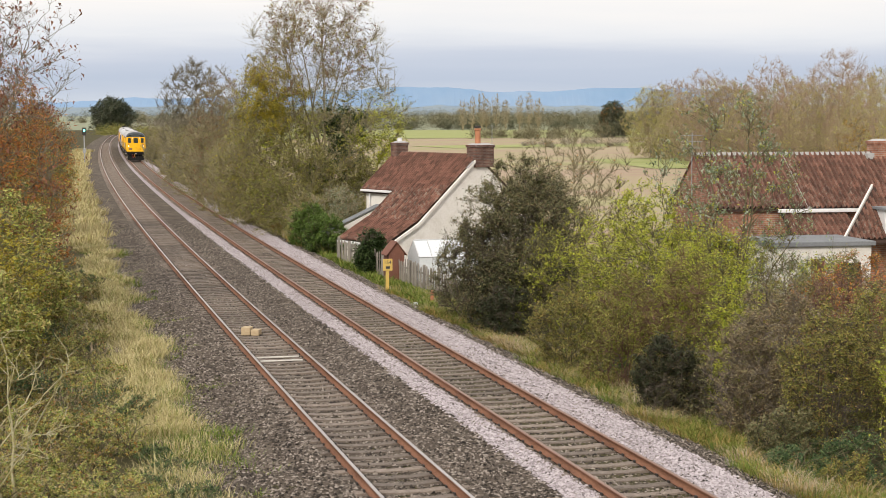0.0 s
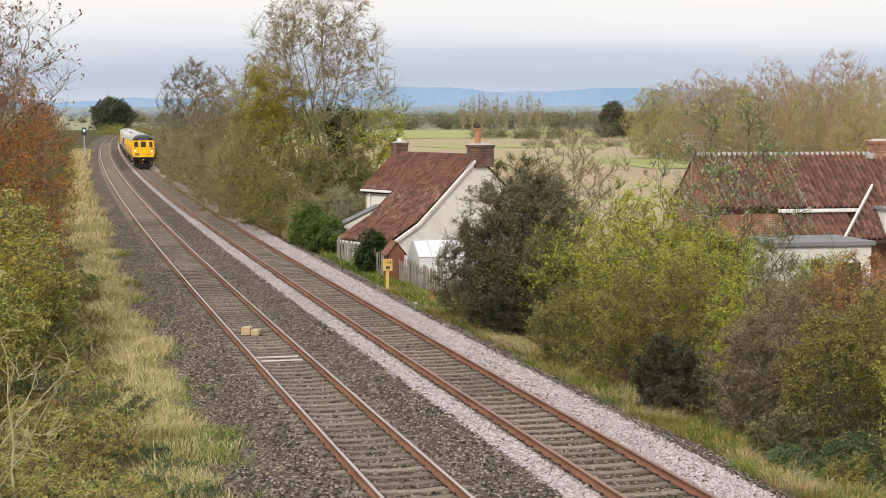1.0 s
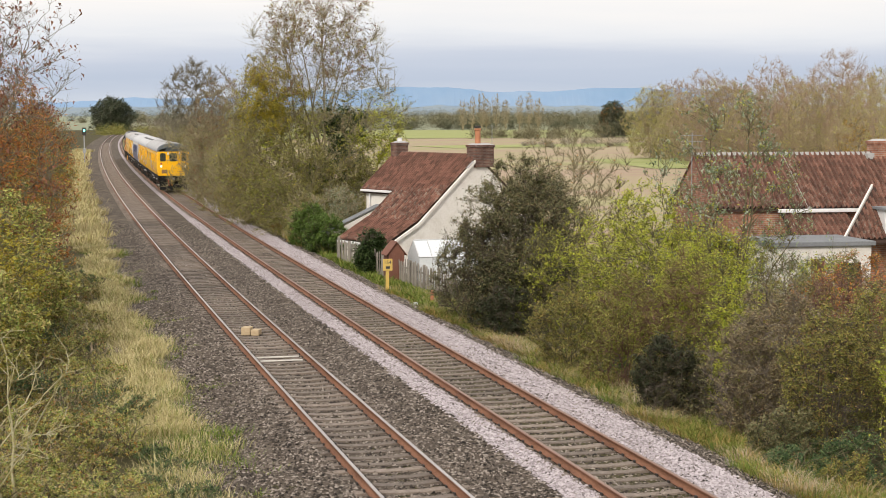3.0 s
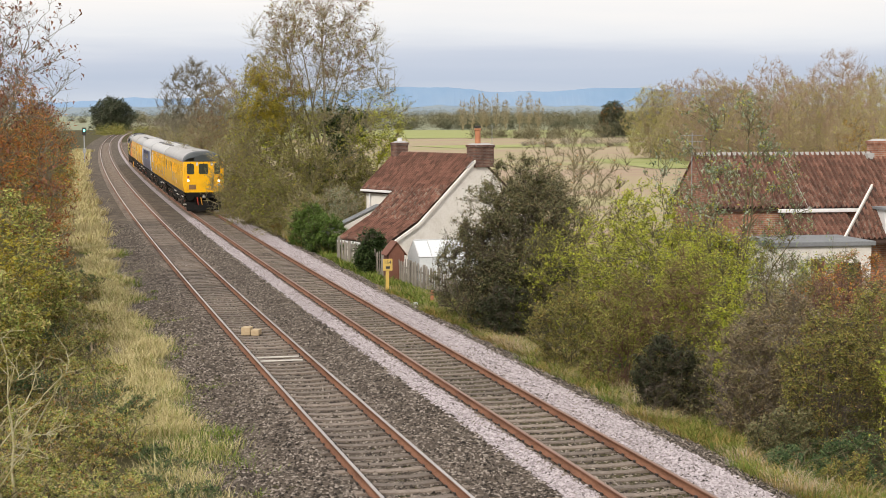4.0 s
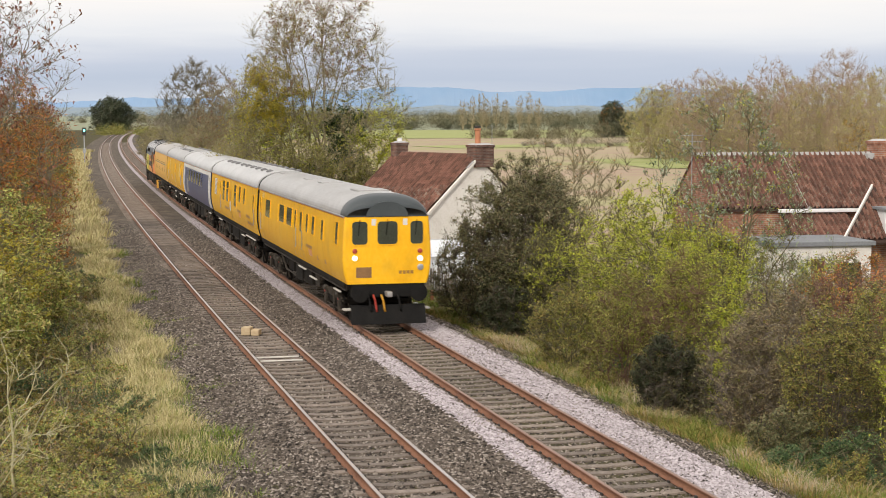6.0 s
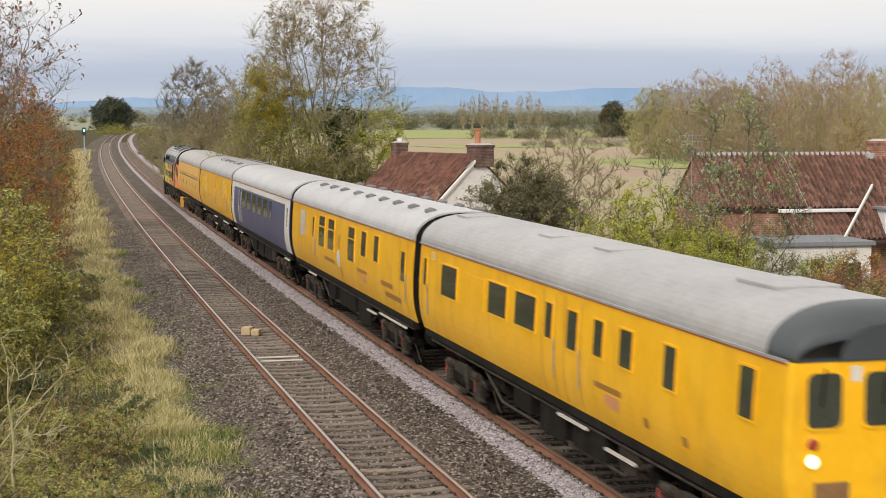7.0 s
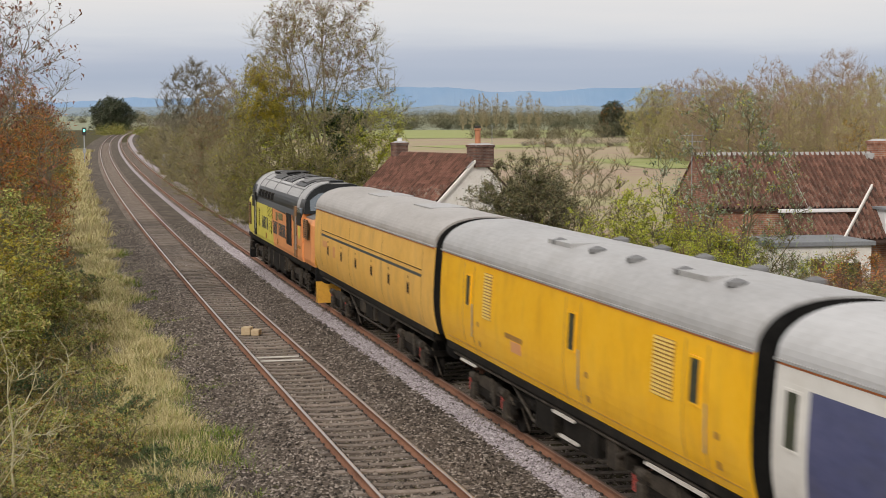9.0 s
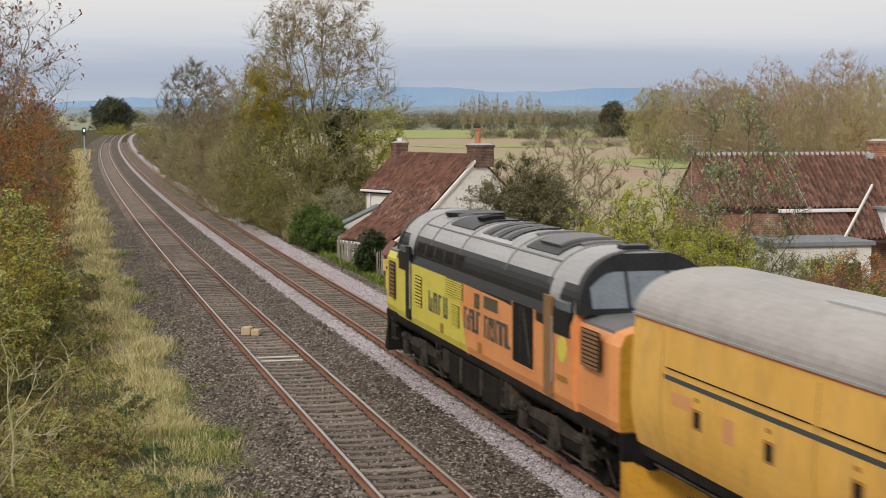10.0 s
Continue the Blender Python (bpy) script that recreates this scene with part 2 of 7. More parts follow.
for k, (u0, u1) in enumerate(((2.55, 3.12), (4.98, 6.05))):
    tagged(strip_sheet("ballast_strip", u0, u1, k), "pale fresh stone strip beside the running rail", "ballast", kind="structure")


def scatter_stones(name, n, u0, u1, y0, y1, size, material, seed, lift=0.0, ragged=0.0):
    """Loose stones: small broken lumps lying on the bed."""
    rng = np.random.default_rng(seed)
    y = y0 * (y1 / y0) ** rng.random(n)
    u = u0 + (u1 - u0) * rng.random(n) + ragged * rng.normal(0, 1, n)
    base = along(u, y, land(u, y) + lift)
    lump = np.array([(1, 0, 0), (0, 1, 0), (-1, 0, 0), (0, -1, 0), (0, 0, 1)], float)
    faces = np.array([(0, 1, 4), (1, 2, 4), (2, 3, 4), (3, 0, 4)])
    s = size * (0.55 + 0.9 * rng.random(n) ** 1.5)
    v = lump[None] * (0.6 + 0.8 * rng.random((n, 5, 1))) * s[:, None, None] + rng.normal(0, 0.25, (n, 5, 3)) * s[:, None, None]
    v[:, :, 2] *= 0.7
    a = rng.random(n) * 6.283
    c, sn = np.cos(a)[:, None], np.sin(a)[:, None]
    v = np.stack([v[..., 0] * c - v[..., 1] * sn, v[..., 0] * sn + v[..., 1] * c, v[..., 2]], -1) + base[:, None]
    f = faces[None] + (np.arange(n) * 5)[:, None, None]
    ob = link(name, arrays_mesh(name, v.reshape(-1, 3), f.reshape(-1, 3)), material)
    return ob


tagged(scatter_stones("ballast_stones", 150000, -4.1, 7.3, 25, 105, 0.031, M["stones"], 1, 0.02), "loose grey-brown ballast stones between the rails", "ballast", kind="stuff")
tagged(scatter_stones("ballast_stones", 14000, 2.5, 3.12, 25, 110, 0.032, M["pale_stones"], 2, 0.04, 0.05), "fresh pale pinkish-grey ballast stones in a strip", "ballast", kind="stuff")
tagged(scatter_stones("ballast_stones", 24000, 4.98, 6.1, 25, 110, 0.032, M["pale_stones"], 3, 0.04, 0.08), "fresh pale pinkish-grey ballast stones beside the rail", "ballast", kind="stuff")

# ---- tracks ----
RAIL_FOOT = [(-0.07, -0.159), (0.07, -0.159), (0.07, -0.148), (0.012, -0.128), (0.010, -0.045), (0.034, -0.034), (0.036, -0.012), (-0.036, -0.012), (-0.034, -0.034), (-0.010, -0.045), (-0.012, -0.128), (-0.07, -0.148)]
RAIL_HEAD = [(-0.036, -0.0115), (0.036, -0.0115), (0.033, -0.003), (0.024, 0.0), (-0.024, 0.0), (-0.033, -0.003)]
RAIL_YS = np.concatenate([np.arange(-80, 22, 6.0), np.arange(22, 240, 3), np.arange(240, 770, 8)])


def swept(name, outline, u, ys):
    o = np.array(outline)
    v = np.stack([along(u + p, ys, q) for p, q in o], 1)
    k, n = len(o), len(ys)
    i = (np.arange(n - 1)[:, None] * k + np.arange(k)).ravel()
    j = (np.arange(n - 1)[:, None] * k + (np.arange(k) + 1) % k).ravel()
    return arrays_mesh(name, v.reshape(-1, 3), np.stack([i, j, j + k, i + k], 1))


SLEEPER = [(-1.25, -0.335), (1.25, -0.335), (1.25, -0.205), (1.18, -0.176), (0.95, -0.166), (0.55, -0.166), (0.3, -0.190), (-0.3, -0.190), (-0.55, -0.166), (-0.95, -0.166), (-1.18, -0.176), (-1.25, -0.205)]
sleeper_me = Build().prism(SLEEPER, -0.125, 0.125).mesh("sleeper")
sleeper_me.materials.append(M["concrete"])


def sleeper_pose(u, y, rng):
    p = along(u, y)
    return pose(p[0] + rng.uniform(-0.015, 0.015), p[1] + rng.uniform(-0.02, 0.02), rng.uniform(-0.006, 0.006), 0, 0, -math.degrees(float(line_turn(y))) + rng.uniform(-0.7, 0.7))


def lay_track(u, head, seed, label):
    track = thing("railway_track", pose(0, 0, 0), label, "railway track", "railway tracks", "structure")
    for side in (-GAUGE, GAUGE):
        r = link("rail", swept("rail", RAIL_FOOT, u + side, RAIL_YS), M["rail_rust"], track, "rust-brown steel rail")
        link("rail_head", swept("rail_head", RAIL_HEAD, u + side, RAIL_YS), head, r, "worn running surface")
    rng = random.Random(seed)
    clips, far = Build(), Build()
    y = -20.0
    while y < 420:
        m = sleeper_pose(u, y, rng)
        if 22 < y < 112:
            ob = new("sleeper", sleeper_me)
            ob.parent, ob.matrix_basis = track, m
        else:
            far.add([m @ v.co for v in sleeper_me.vertices], [p.vertices[:] for p in sleeper_me.polygons])
        if 22 < y < 110:
            for s in (-GAUGE, GAUGE):
                for e in (-1, 1):
                    c = Build().box(s + e * 0.05 - 0.03, s + e * 0.05 + 0.085 * e + 0.03, -0.05, 0.05, -0.166, -0.118)
                    clips.add([m @ Vector(v) for v in c.v], c.f)
        y += 0.62
    tagged(part("sleepers", far, M["concrete"], track), kind="stuff")
    tagged(part("rail_clips", clips, M["clip"], track, "dark spring clips holding the rails"), kind="stuff")
    return track


lay_track(0.0, M["rail_head"], 5, "straightish railway track with rusty rails on concrete sleepers")
lay_track(SIX, M["rail_head_dull"], 6, "second railway track with brown rails on concrete sleepers")

# ---- farmland, hills ----


def flat(name, pts, z, material, label, category="field"):
    ob = part(name, Build().add([(x, y, z) for x, y in pts], [tuple(range(len(pts)))]), material)
    return tagged(ob, label, category, kind="structure")


flat("field", [(20.5, 93), (27, 78), (80, 60), (200, 105), (330, 690), (60, 690), (30, 300)], -1.68, M["stubble"], "pale brown stubble field with faint green rows")
flat("field", [(58, 560), (420, 560), (520, 850), (90, 850)], -1.6, M["green_field"], "strip of bright green young crop along the far hedge")
flat("field", [(104, 395), (190, 410), (182, 455), (100, 425)], -1.6, M["green_field"], "green headland strip across the stubble field")
flat("field", [(93, 236), (150, 240), (160, 300), (100, 290)], -1.6, M["green_field"], "green patch of grass at the field edge")


def ridge(name, y, xs, hs, base, material, label):
    v = [(x, y, base) for x in xs] + [(x, y + 60, h) for x, h in zip(xs, hs)]
    k = len(xs)
    ob = part(name, Build().add(v, [(i, i + 1, k + i + 1, k + i) for i in range(k - 1)]), material)
    return tagged(ob, label, "hill", kind="structure")


def hill_line(y, x0, x1, pts, seed):
    rng = np.random.default_rng(seed)
    xs = np.linspace(x0, x1, 160)
    hs = np.interp(xs / y, [p[0] for p in pts], [p[1] for p in pts]) * y
    hs = hs + np.interp(xs, np.linspace(x0, x1, 50), rng.normal(0, 1, 50)) * 0.0004 * y + rng.normal(0, 0.00012 * y, 160)
    return xs, hs


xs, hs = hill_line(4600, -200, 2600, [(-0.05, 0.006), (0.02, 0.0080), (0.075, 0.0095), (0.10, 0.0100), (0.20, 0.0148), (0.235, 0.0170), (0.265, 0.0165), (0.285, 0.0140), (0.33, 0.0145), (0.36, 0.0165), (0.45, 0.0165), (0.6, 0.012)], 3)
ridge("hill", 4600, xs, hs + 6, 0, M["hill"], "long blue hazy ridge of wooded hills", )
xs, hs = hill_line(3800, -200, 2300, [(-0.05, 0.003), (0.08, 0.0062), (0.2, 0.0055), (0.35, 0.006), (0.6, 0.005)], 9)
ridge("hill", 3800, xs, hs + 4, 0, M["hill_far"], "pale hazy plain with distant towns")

# ---- plants ----
M["bark"] = grainy("grey_bark", [(0.10, 0.085, 0.06), (0.17, 0.15, 0.105), (0.24, 0.22, 0.155)], 3, 30, 0.95, 0.3, stretch=(1, 1, 0.4))
M["bark_olive"] = grainy("lichened_bark", [(0.085, 0.07, 0.04), (0.14, 0.12, 0.065), (0.20, 0.18, 0.10)], 3, 30, 0.95, 0.3)
M["bark_pale"] = grainy("pale_willow_bark", [(0.27, 0.21, 0.13), (0.35, 0.29, 0.18), (0.41, 0.35, 0.22)], 3, 30, 0.95, 0.1)
M["bark_ash"] = grainy("pale_ash_bark", [(0.16, 0.132, 0.075), (0.245, 0.21, 0.12), (0.335, 0.295, 0.18)], 3, 30, 0.95, 0.1)
M["lichen"] = grainy("yellow_lichen_bark", [(0.30, 0.24, 0.07), (0.40, 0.36, 0.20), (0.46, 0.44, 0.33)], 6, 40, 0.95, 0.2)
# dark bark whose colour also puts shade inside the bushes
M["bark_dark_shade"] = grainy("dark_shade_bark", [(0.06, 0.048, 0.036), (0.115, 0.094, 0.07)], 3, 30, 0.95, 0.3)
M["bark_rose"] = grainy("pinkish_willow_bark", [(0.27, 0.185, 0.13), (0.35, 0.255, 0.18), (0.41, 0.32, 0.23)], 3, 30, 0.95, 0.1)
M["bark_grey"] = grainy("grey_thorn_twigs", [(0.12, 0.095, 0.075), (0.20, 0.165, 0.135)], 3, 30, 0.95, 0.2)
M["bark_red"] = grainy("reddish_twigs", [(0.13, 0.07, 0.05), (0.20, 0.12, 0.085)], 3, 30, 0.95, 0.2)
LEAF = {
    "brown": leafy("brown_leaves", [(0.135, 0.055, 0.034), (0.230, 0.098, 0.057), (0.270, 0.122, 0.057), (0.176, 0.073, 0.052)]),
    "bramble": leafy("bramble_leaves", [(0.14, 0.20, 0.045), (0.30, 0.38, 0.085), (0.48, 0.52, 0.15), (0.54, 0.42, 0.16), (0.36, 0.28, 0.12)]),
    "russet": leafy("russet_leaves", [(0.30, 0.085, 0.032), (0.52, 0.17, 0.045), (0.47, 0.24, 0.055), (0.36, 0.25, 0.06)]),
    "olive": leafy("olive_leaves", [(0.105, 0.120, 0.028), (0.19, 0.205, 0.045), (0.30, 0.305, 0.065), (0.25, 0.20, 0.065), (0.40, 0.37, 0.085)]),
    "mixed": leafy("autumn_hedge_leaves", [(0.085, 0.105, 0.028), (0.20, 0.21, 0.05), (0.33, 0.32, 0.075), (0.32, 0.20, 0.075), (0.17, 0.17, 0.05), (0.48, 0.42, 0.10)]),
    "yellow": leafy("yellow_leaves", [(0.325, 0.275, 0.033), (0.450, 0.362, 0.039), (0.350, 0.338, 0.055), (0.425, 0.263, 0.033)]),
    "lime": leafy("lime_leaves", [(0.27, 0.33, 0.035), (0.40, 0.46, 0.050), (0.52, 0.54, 0.065), (0.34, 0.30, 0.055)]),
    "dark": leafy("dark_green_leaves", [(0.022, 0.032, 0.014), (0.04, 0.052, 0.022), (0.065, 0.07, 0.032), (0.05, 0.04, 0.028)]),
    "haw": leafy("hawthorn_leaves", [(0.085, 0.092, 0.045), (0.16, 0.165, 0.075), (0.25, 0.24, 0.115), (0.22, 0.145, 0.085)]),
    "silver": leafy("silvery_leaves", [(0.120, 0.168, 0.090), (0.240, 0.300, 0.192), (0.396, 0.444, 0.336), (0.168, 0.240, 0.084)]),
    "green": leafy("laurel_leaves", [(0.06, 0.11, 0.022), (0.11, 0.185, 0.036), (0.18, 0.27, 0.05)]),
    "ivy": leafy("ivy_leaves", [(0.022, 0.045, 0.014), (0.045, 0.075, 0.022), (0.07, 0.10, 0.03)]),
    "orange": leafy("orange_leaves", [(0.30, 0.17, 0.03), (0.38, 0.24, 0.05), (0.25, 0.16, 0.05)]),
    "straw": leafy("straw_grass", [(0.42, 0.345, 0.165), (0.55, 0.465, 0.245), (0.66, 0.575, 0.34), (0.38, 0.365, 0.12), (0.48, 0.37, 0.20)], 0.8, 0.15),
    "grass": leafy("green_grass", [(0.085, 0.145, 0.022), (0.145, 0.215, 0.032), (0.21, 0.265, 0.05), (0.30, 0.27, 0.09)], 0.8, 0.2),
    "verge": leafy("verge_grass", [(0.12, 0.19, 0.03), (0.22, 0.26, 0.05), (0.40, 0.31, 0.10), (0.47, 0.30, 0.12), (0.32, 0.21, 0.075)], 0.8, 0.2),
    "willow": leafy("willow_leaves", [(0.40, 0.42, 0.085), (0.52, 0.51, 0.12), (0.46, 0.40, 0.13), (0.36, 0.35, 0.09)]),
    "nettle": leafy("nettle_leaves", [(0.03, 0.06, 0.025), (0.065, 0.115, 0.045), (0.12, 0.18, 0.075), (0.18, 0.22, 0.08)]),
    "seed": leafy("dry_stalks", [(0.36, 0.26, 0.17), (0.46, 0.36, 0.24), (0.54, 0.45, 0.33)], 0.85, 0.1),
    "twiggy": leafy("sparse_thorn_leaves", [(0.15, 0.12, 0.07), (0.26, 0.215, 0.13), (0.36, 0.31, 0.17), (0.24, 0.15, 0.09), (0.17, 0.18, 0.06)]),
    "oak": leafy("dark_oak_leaves", [(0.055, 0.072, 0.045), (0.085, 0.105, 0.06), (0.11, 0.12, 0.07)]),
    # far leaves carry distance haze in their colours, most in haze_blue
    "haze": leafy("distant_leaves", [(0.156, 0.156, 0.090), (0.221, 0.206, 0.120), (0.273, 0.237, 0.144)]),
    "haze_blue": leafy("haze_tinted_leaves", [(0.17, 0.205, 0.21), (0.21, 0.24, 0.23), (0.26, 0.27, 0.22)]),
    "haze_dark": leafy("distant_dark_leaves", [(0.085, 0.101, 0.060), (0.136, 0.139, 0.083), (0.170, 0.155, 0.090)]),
    "haze_twig": leafy("distant_twigs", [(0.20, 0.17, 0.13), (0.25, 0.22, 0.17), (0.28, 0.25, 0.16)]),
}


def unit(a):
    return a / np.maximum(np.linalg.norm(a, axis=-1, keepdims=True), 1e-9)


def shoots(rng, pts, rad, length, per, t0, angle, ratio):
    """Where side shoots leave their limbs, and which way."""
    n, k = pts.shape[:2]
    own = np.repeat(np.arange(n), per)
    t = t0 + (1 - t0) * rng.random(len(own)) ** 0.8
    seg = np.minimum((t * (k - 1)).astype(int), k - 2)
    fr = (t * (k - 1) - seg)[:, None]
    a, b = pts[own, seg], pts[own, seg + 1]
    base = a + (b - a) * fr
    ax = unit(b - a)
    side = unit(np.cross(ax, rng.normal(0, 1, (len(own), 3))))
    ang = np.radians(angle) * (0.6 + 0.8 * rng.random(len(own)))[:, None]
    way = unit(ax * np.cos(ang) + side * np.sin(ang))
    ln = length[own] * ratio * (1.15 - 0.65 * t) * (0.6 + 0.8 * rng.random(len(own)))
    return base, way, ln, rad[own, seg] * 0.55


def tubes(all_pts, all_rad, sides=(5, 3, 3, 3, 3)):
    """One mesh of tapered tubes from the limbs of each order."""
    V, Fq, off = [], [], 0
    for lev, (pts, rad) in enumerate(zip(all_pts, all_rad)):
        s = sides[min(lev, len(sides) - 1)]
        n, k = pts.shape[:2]
        d = unit(np.gradient(pts, axis=1))
        ref = np.where(np.abs(d[..., 2:3]) > 0.9, np.array([1.0, 0, 0]), np.array([0, 0, 1.0]))
        e1 = unit(np.cross(d, ref))
        e2 = np.cross(d, e1)
        a = np.arange(s) * 2 * np.pi / s
        ring = pts[:, :, None] + rad[:, :, None, None] * (e1[:, :, None] * np.cos(a)[:, None] + e2[:, :, None] * np.sin(a)[:, None])
        V.append(ring.reshape(-1, 3))
        i = np.arange(n)[:, None, None] * k * s + np.arange(k - 1)[None, :, None] * s
        j, j2 = np.arange(s)[None, None], ((np.arange(s) + 1) % s)[None, None]
        Fq.append(np.stack([i + j, i + j2, i + s + j2, i + s + j], -1).reshape(-1, 4) + off)
        off += n * k * s
    return np.concatenate(V), np.concatenate(Fq)


def leaf_quads(rng, at, size, long=1.5, hang=0.0):
    """Small folded-open leaf blades at the places given, turned at random."""
    n = len(at)
    a = unit(rng.normal(0, 1, (n, 3)) * np.array([1, 1, 0.55]) + np.array([0, 0, -hang]))
    b = unit(np.cross(a, rng.normal(0, 0.45, (n, 3)) + np.array([0, 0, 1.0])))
    s = size * (0.6 + 0.8 * rng.random(n))[:, None]
    v = np.stack([at - a * s * long * 0.45 - b * s * 0.34, at - a * s * long * 0.3 + b * s * 0.5, at + a * s * long * 0.62], 1)
    return v.reshape(-1, 3), np.arange(3 * n).reshape(-1, 3)


def spikes(rng, base, way, length, half):
    """Fine twigs: one slim tapering blade each."""
    side = unit(np.cross(way, rng.normal(0, 1, way.shape))) * half
    tip = base + way * length[:, None]
    v = np.stack([base - side, base + side, tip], 1).reshape(-1, 3)
    return v, np.arange(len(v)).reshape(-1, 3), tip


def reach(rng, pool, pool_rad, targets, steps, wander, slim):
    """Branches that leave the nearest limb below them and bend to the places given."""
    n, k = pool.shape[:2]
    cand = pool[:, 1:].reshape(-1, 3)
    grain = unit(np.gradient(pool, axis=1))[:, 1:].reshape(-1, 3)
    crad = pool_rad[:, 1:].reshape(-1)
    own = np.empty(len(targets), dtype=int)
    for i in range(0, len(targets), 400):
        d = targets[i:i + 400, None] - cand[None]
        far = np.linalg.norm(d, axis=2)
        own[i:i + 400] = np.argmin(far + 1.3 * np.maximum(0, 0.45 * far - d[..., 2]), axis=1)
    base, g = cand[own], grain[own]
    far = np.linalg.norm(targets - base, axis=1)
    knee = base + (g * 0.55 + unit(targets - base) * 0.25 + rng.normal(0, wander, base.shape)) * (far * 0.7)[:, None]
    t = np.linspace(0, 1, steps + 1)[None, :, None]
    pts = base[:, None] * (1 - t) ** 2 + 2 * knee[:, None] * t * (1 - t) + targets[:, None] * t ** 2
    pts[:, 1:] += rng.normal(0, 0.25 * wander, pts[:, 1:].shape) * far[:, None, None] * 0.4
    r = np.maximum(crad[own] * 0.6, slim)
    return pts, r[:, None] * np.linspace(1, 0.45, steps + 1), far


def plant(name, place, label, category, seed, height, spread, stems=5, orders=((7, 0.3, 45, 0.34), (6, 0.2, 45, 0.4), (6, 0.1, 45, 0.5)), girth=0.12, rise=0.12, wander=0.10,
          bark=None, leaves=(), base_spread=0.15, low=0.15, group="", fill=(), belly=0.5, fine=1.0, lumps=0.13):
    """A tree or shrub: stems, boughs and branches that share out the room inside an uneven crown, and twigs on the branches.
    leaves: (kind, leaves per twig, size, hang). fill: (kind, count, size, low, high[, middle, radius]), leaves between two heights or round a place (all in shares of the height).
    low: where the lowest limbs end. belly: where the crown is widest. lumps: how uneven the outline is."""
    rng = np.random.default_rng(seed)
    ob = thing(name, pose(*place), label, category, group)
    ph = rng.uniform(0, 6.283, 6)

    def skin(zf, az):
        rel = np.where(zf > belly, (zf - belly) / (1.02 - belly), (belly - zf) / (belly + 0.25))
        lump = 1 + lumps * (np.sin(2 * az + 5 * zf + ph[0]) + 0.8 * np.sin(3 * az - 9 * zf + ph[1]) + 0.6 * np.sin(5 * az + 13 * zf + ph[2]) + 0.5 * np.sin(7 * az - 21 * zf + ph[3]))
        return spread / 2 * np.sqrt(np.clip(1 - np.abs(rel) ** 2.2, 0.02, 1)) * lump

    def room(n, deep):
        zf = low * 0.6 + (1 - low * 0.6) * rng.random(n * 2)
        keep = rng.random(n * 2) < (skin(zf, 0 * zf) / (spread / 2)) ** 1.2 * 0.9 + 0.06
        zf = np.concatenate([zf[keep], zf[~keep]])[:n]
        az = rng.uniform(0, 6.283, n)
        q = skin(zf, az) * rng.random(n) ** deep
        top = 1 + 0.6 * lumps * np.sin(3 * az + ph[4]) * (zf > belly)
        return np.stack([q * np.cos(az), q * np.sin(az), zf * height * top], 1)

    i = np.arange(stems)
    zf = 1 - (1 - low) * (i + 0.35) / stems + rng.normal(0, 0.03, stems)
    az = i * 2.39996 + rng.normal(0, 0.3, stems)
    out = skin(zf, az) * rng.uniform(0.45, 0.9, stems)
    tip = np.stack([out * np.cos(az), out * np.sin(az), zf * height * 0.9], 1)
    root = np.stack([rng.normal(0, base_spread, stems), rng.normal(0, base_spread, stems), np.full(stems, -0.15)], 1)
    knee = root * 0.6 + tip * np.array([0.32, 0.32, 0.55]) + rng.normal(0, 0.03 * height, (stems, 3))
    t = np.linspace(0, 1, 8)[None, :, None]
    pts = root[:, None] * (1 - t) ** 2 + 2 * knee[:, None] * t * (1 - t) + tip[:, None] * t ** 2
    pts[:, 2:7] += rng.normal(0, 0.007 * height, (stems, 5, 3))
    ln = np.linalg.norm(tip - root, axis=1)
    rad = (girth / max(1, stems) ** 0.35 * (0.5 + 0.5 * ln / ln.max()))[:, None] * np.linspace(1, 0.18, 8)
    P, R, cur = [pts], [rad], (pts, rad, ln)
    thin = (0.0040 + 0.00007 * place[1]) * fine
    count = stems
    for lev, (per, t0, angle, ratio) in enumerate(orders[:-1]):
        count *= per
        p, r, l0 = reach(rng, cur[0], cur[1], room(count, (0.62, 0.45)[min(lev, 1)]), 4 - lev, wander + 0.06, thin * (1.9 - 0.6 * lev))
        P.append(p)
        R.append(r)
        cur = (p, r, np.clip(l0, 0.03 * height, 0.12 * height))
    for q in P:
        q[..., 2] = np.maximum(q[..., 2], -0.2)
    v, f = tubes(P, R)
    me = arrays_mesh("trunk", v, f)
    me.shade_smooth()
    link("trunk", me, bark or M["bark"], ob)
    per, t0, angle, ratio = orders[-1]
    s0, w0, l0, r0 = shoots(rng, cur[0], cur[1], cur[2], per, t0, angle, ratio)
    w0 = unit(w0 + np.array([0, 0, rise * 2.0]) + unit(s0 * np.array([1, 1, 0.3])) * 0.25)
    l0 = np.clip(l0 * 1.3, 0.15, 0.11 * height)
    v, f, tip = spikes(rng, s0, w0, l0, thin)
    tagged(link("brushwood", arrays_mesh("brushwood", v, f), bark or M["bark"], ob), kind="stuff")

    def put(kind, m, size, hang, pool):
        own = pool[rng.integers(0, len(pool), m)]
        u = rng.random(m)[:, None] ** 0.7
        at = s0[own] + (tip[own] - s0[own]) * u + rng.normal(0, size * 0.8, (m, 3))
        at[:, 2] = np.maximum(at[:, 2], 0.01)
        v, f = leaf_quads(rng, at, size, 1.6, hang)
        link("crown", arrays_mesh("crown", v, f), LEAF[kind], ob)

    everyone = np.arange(len(s0))
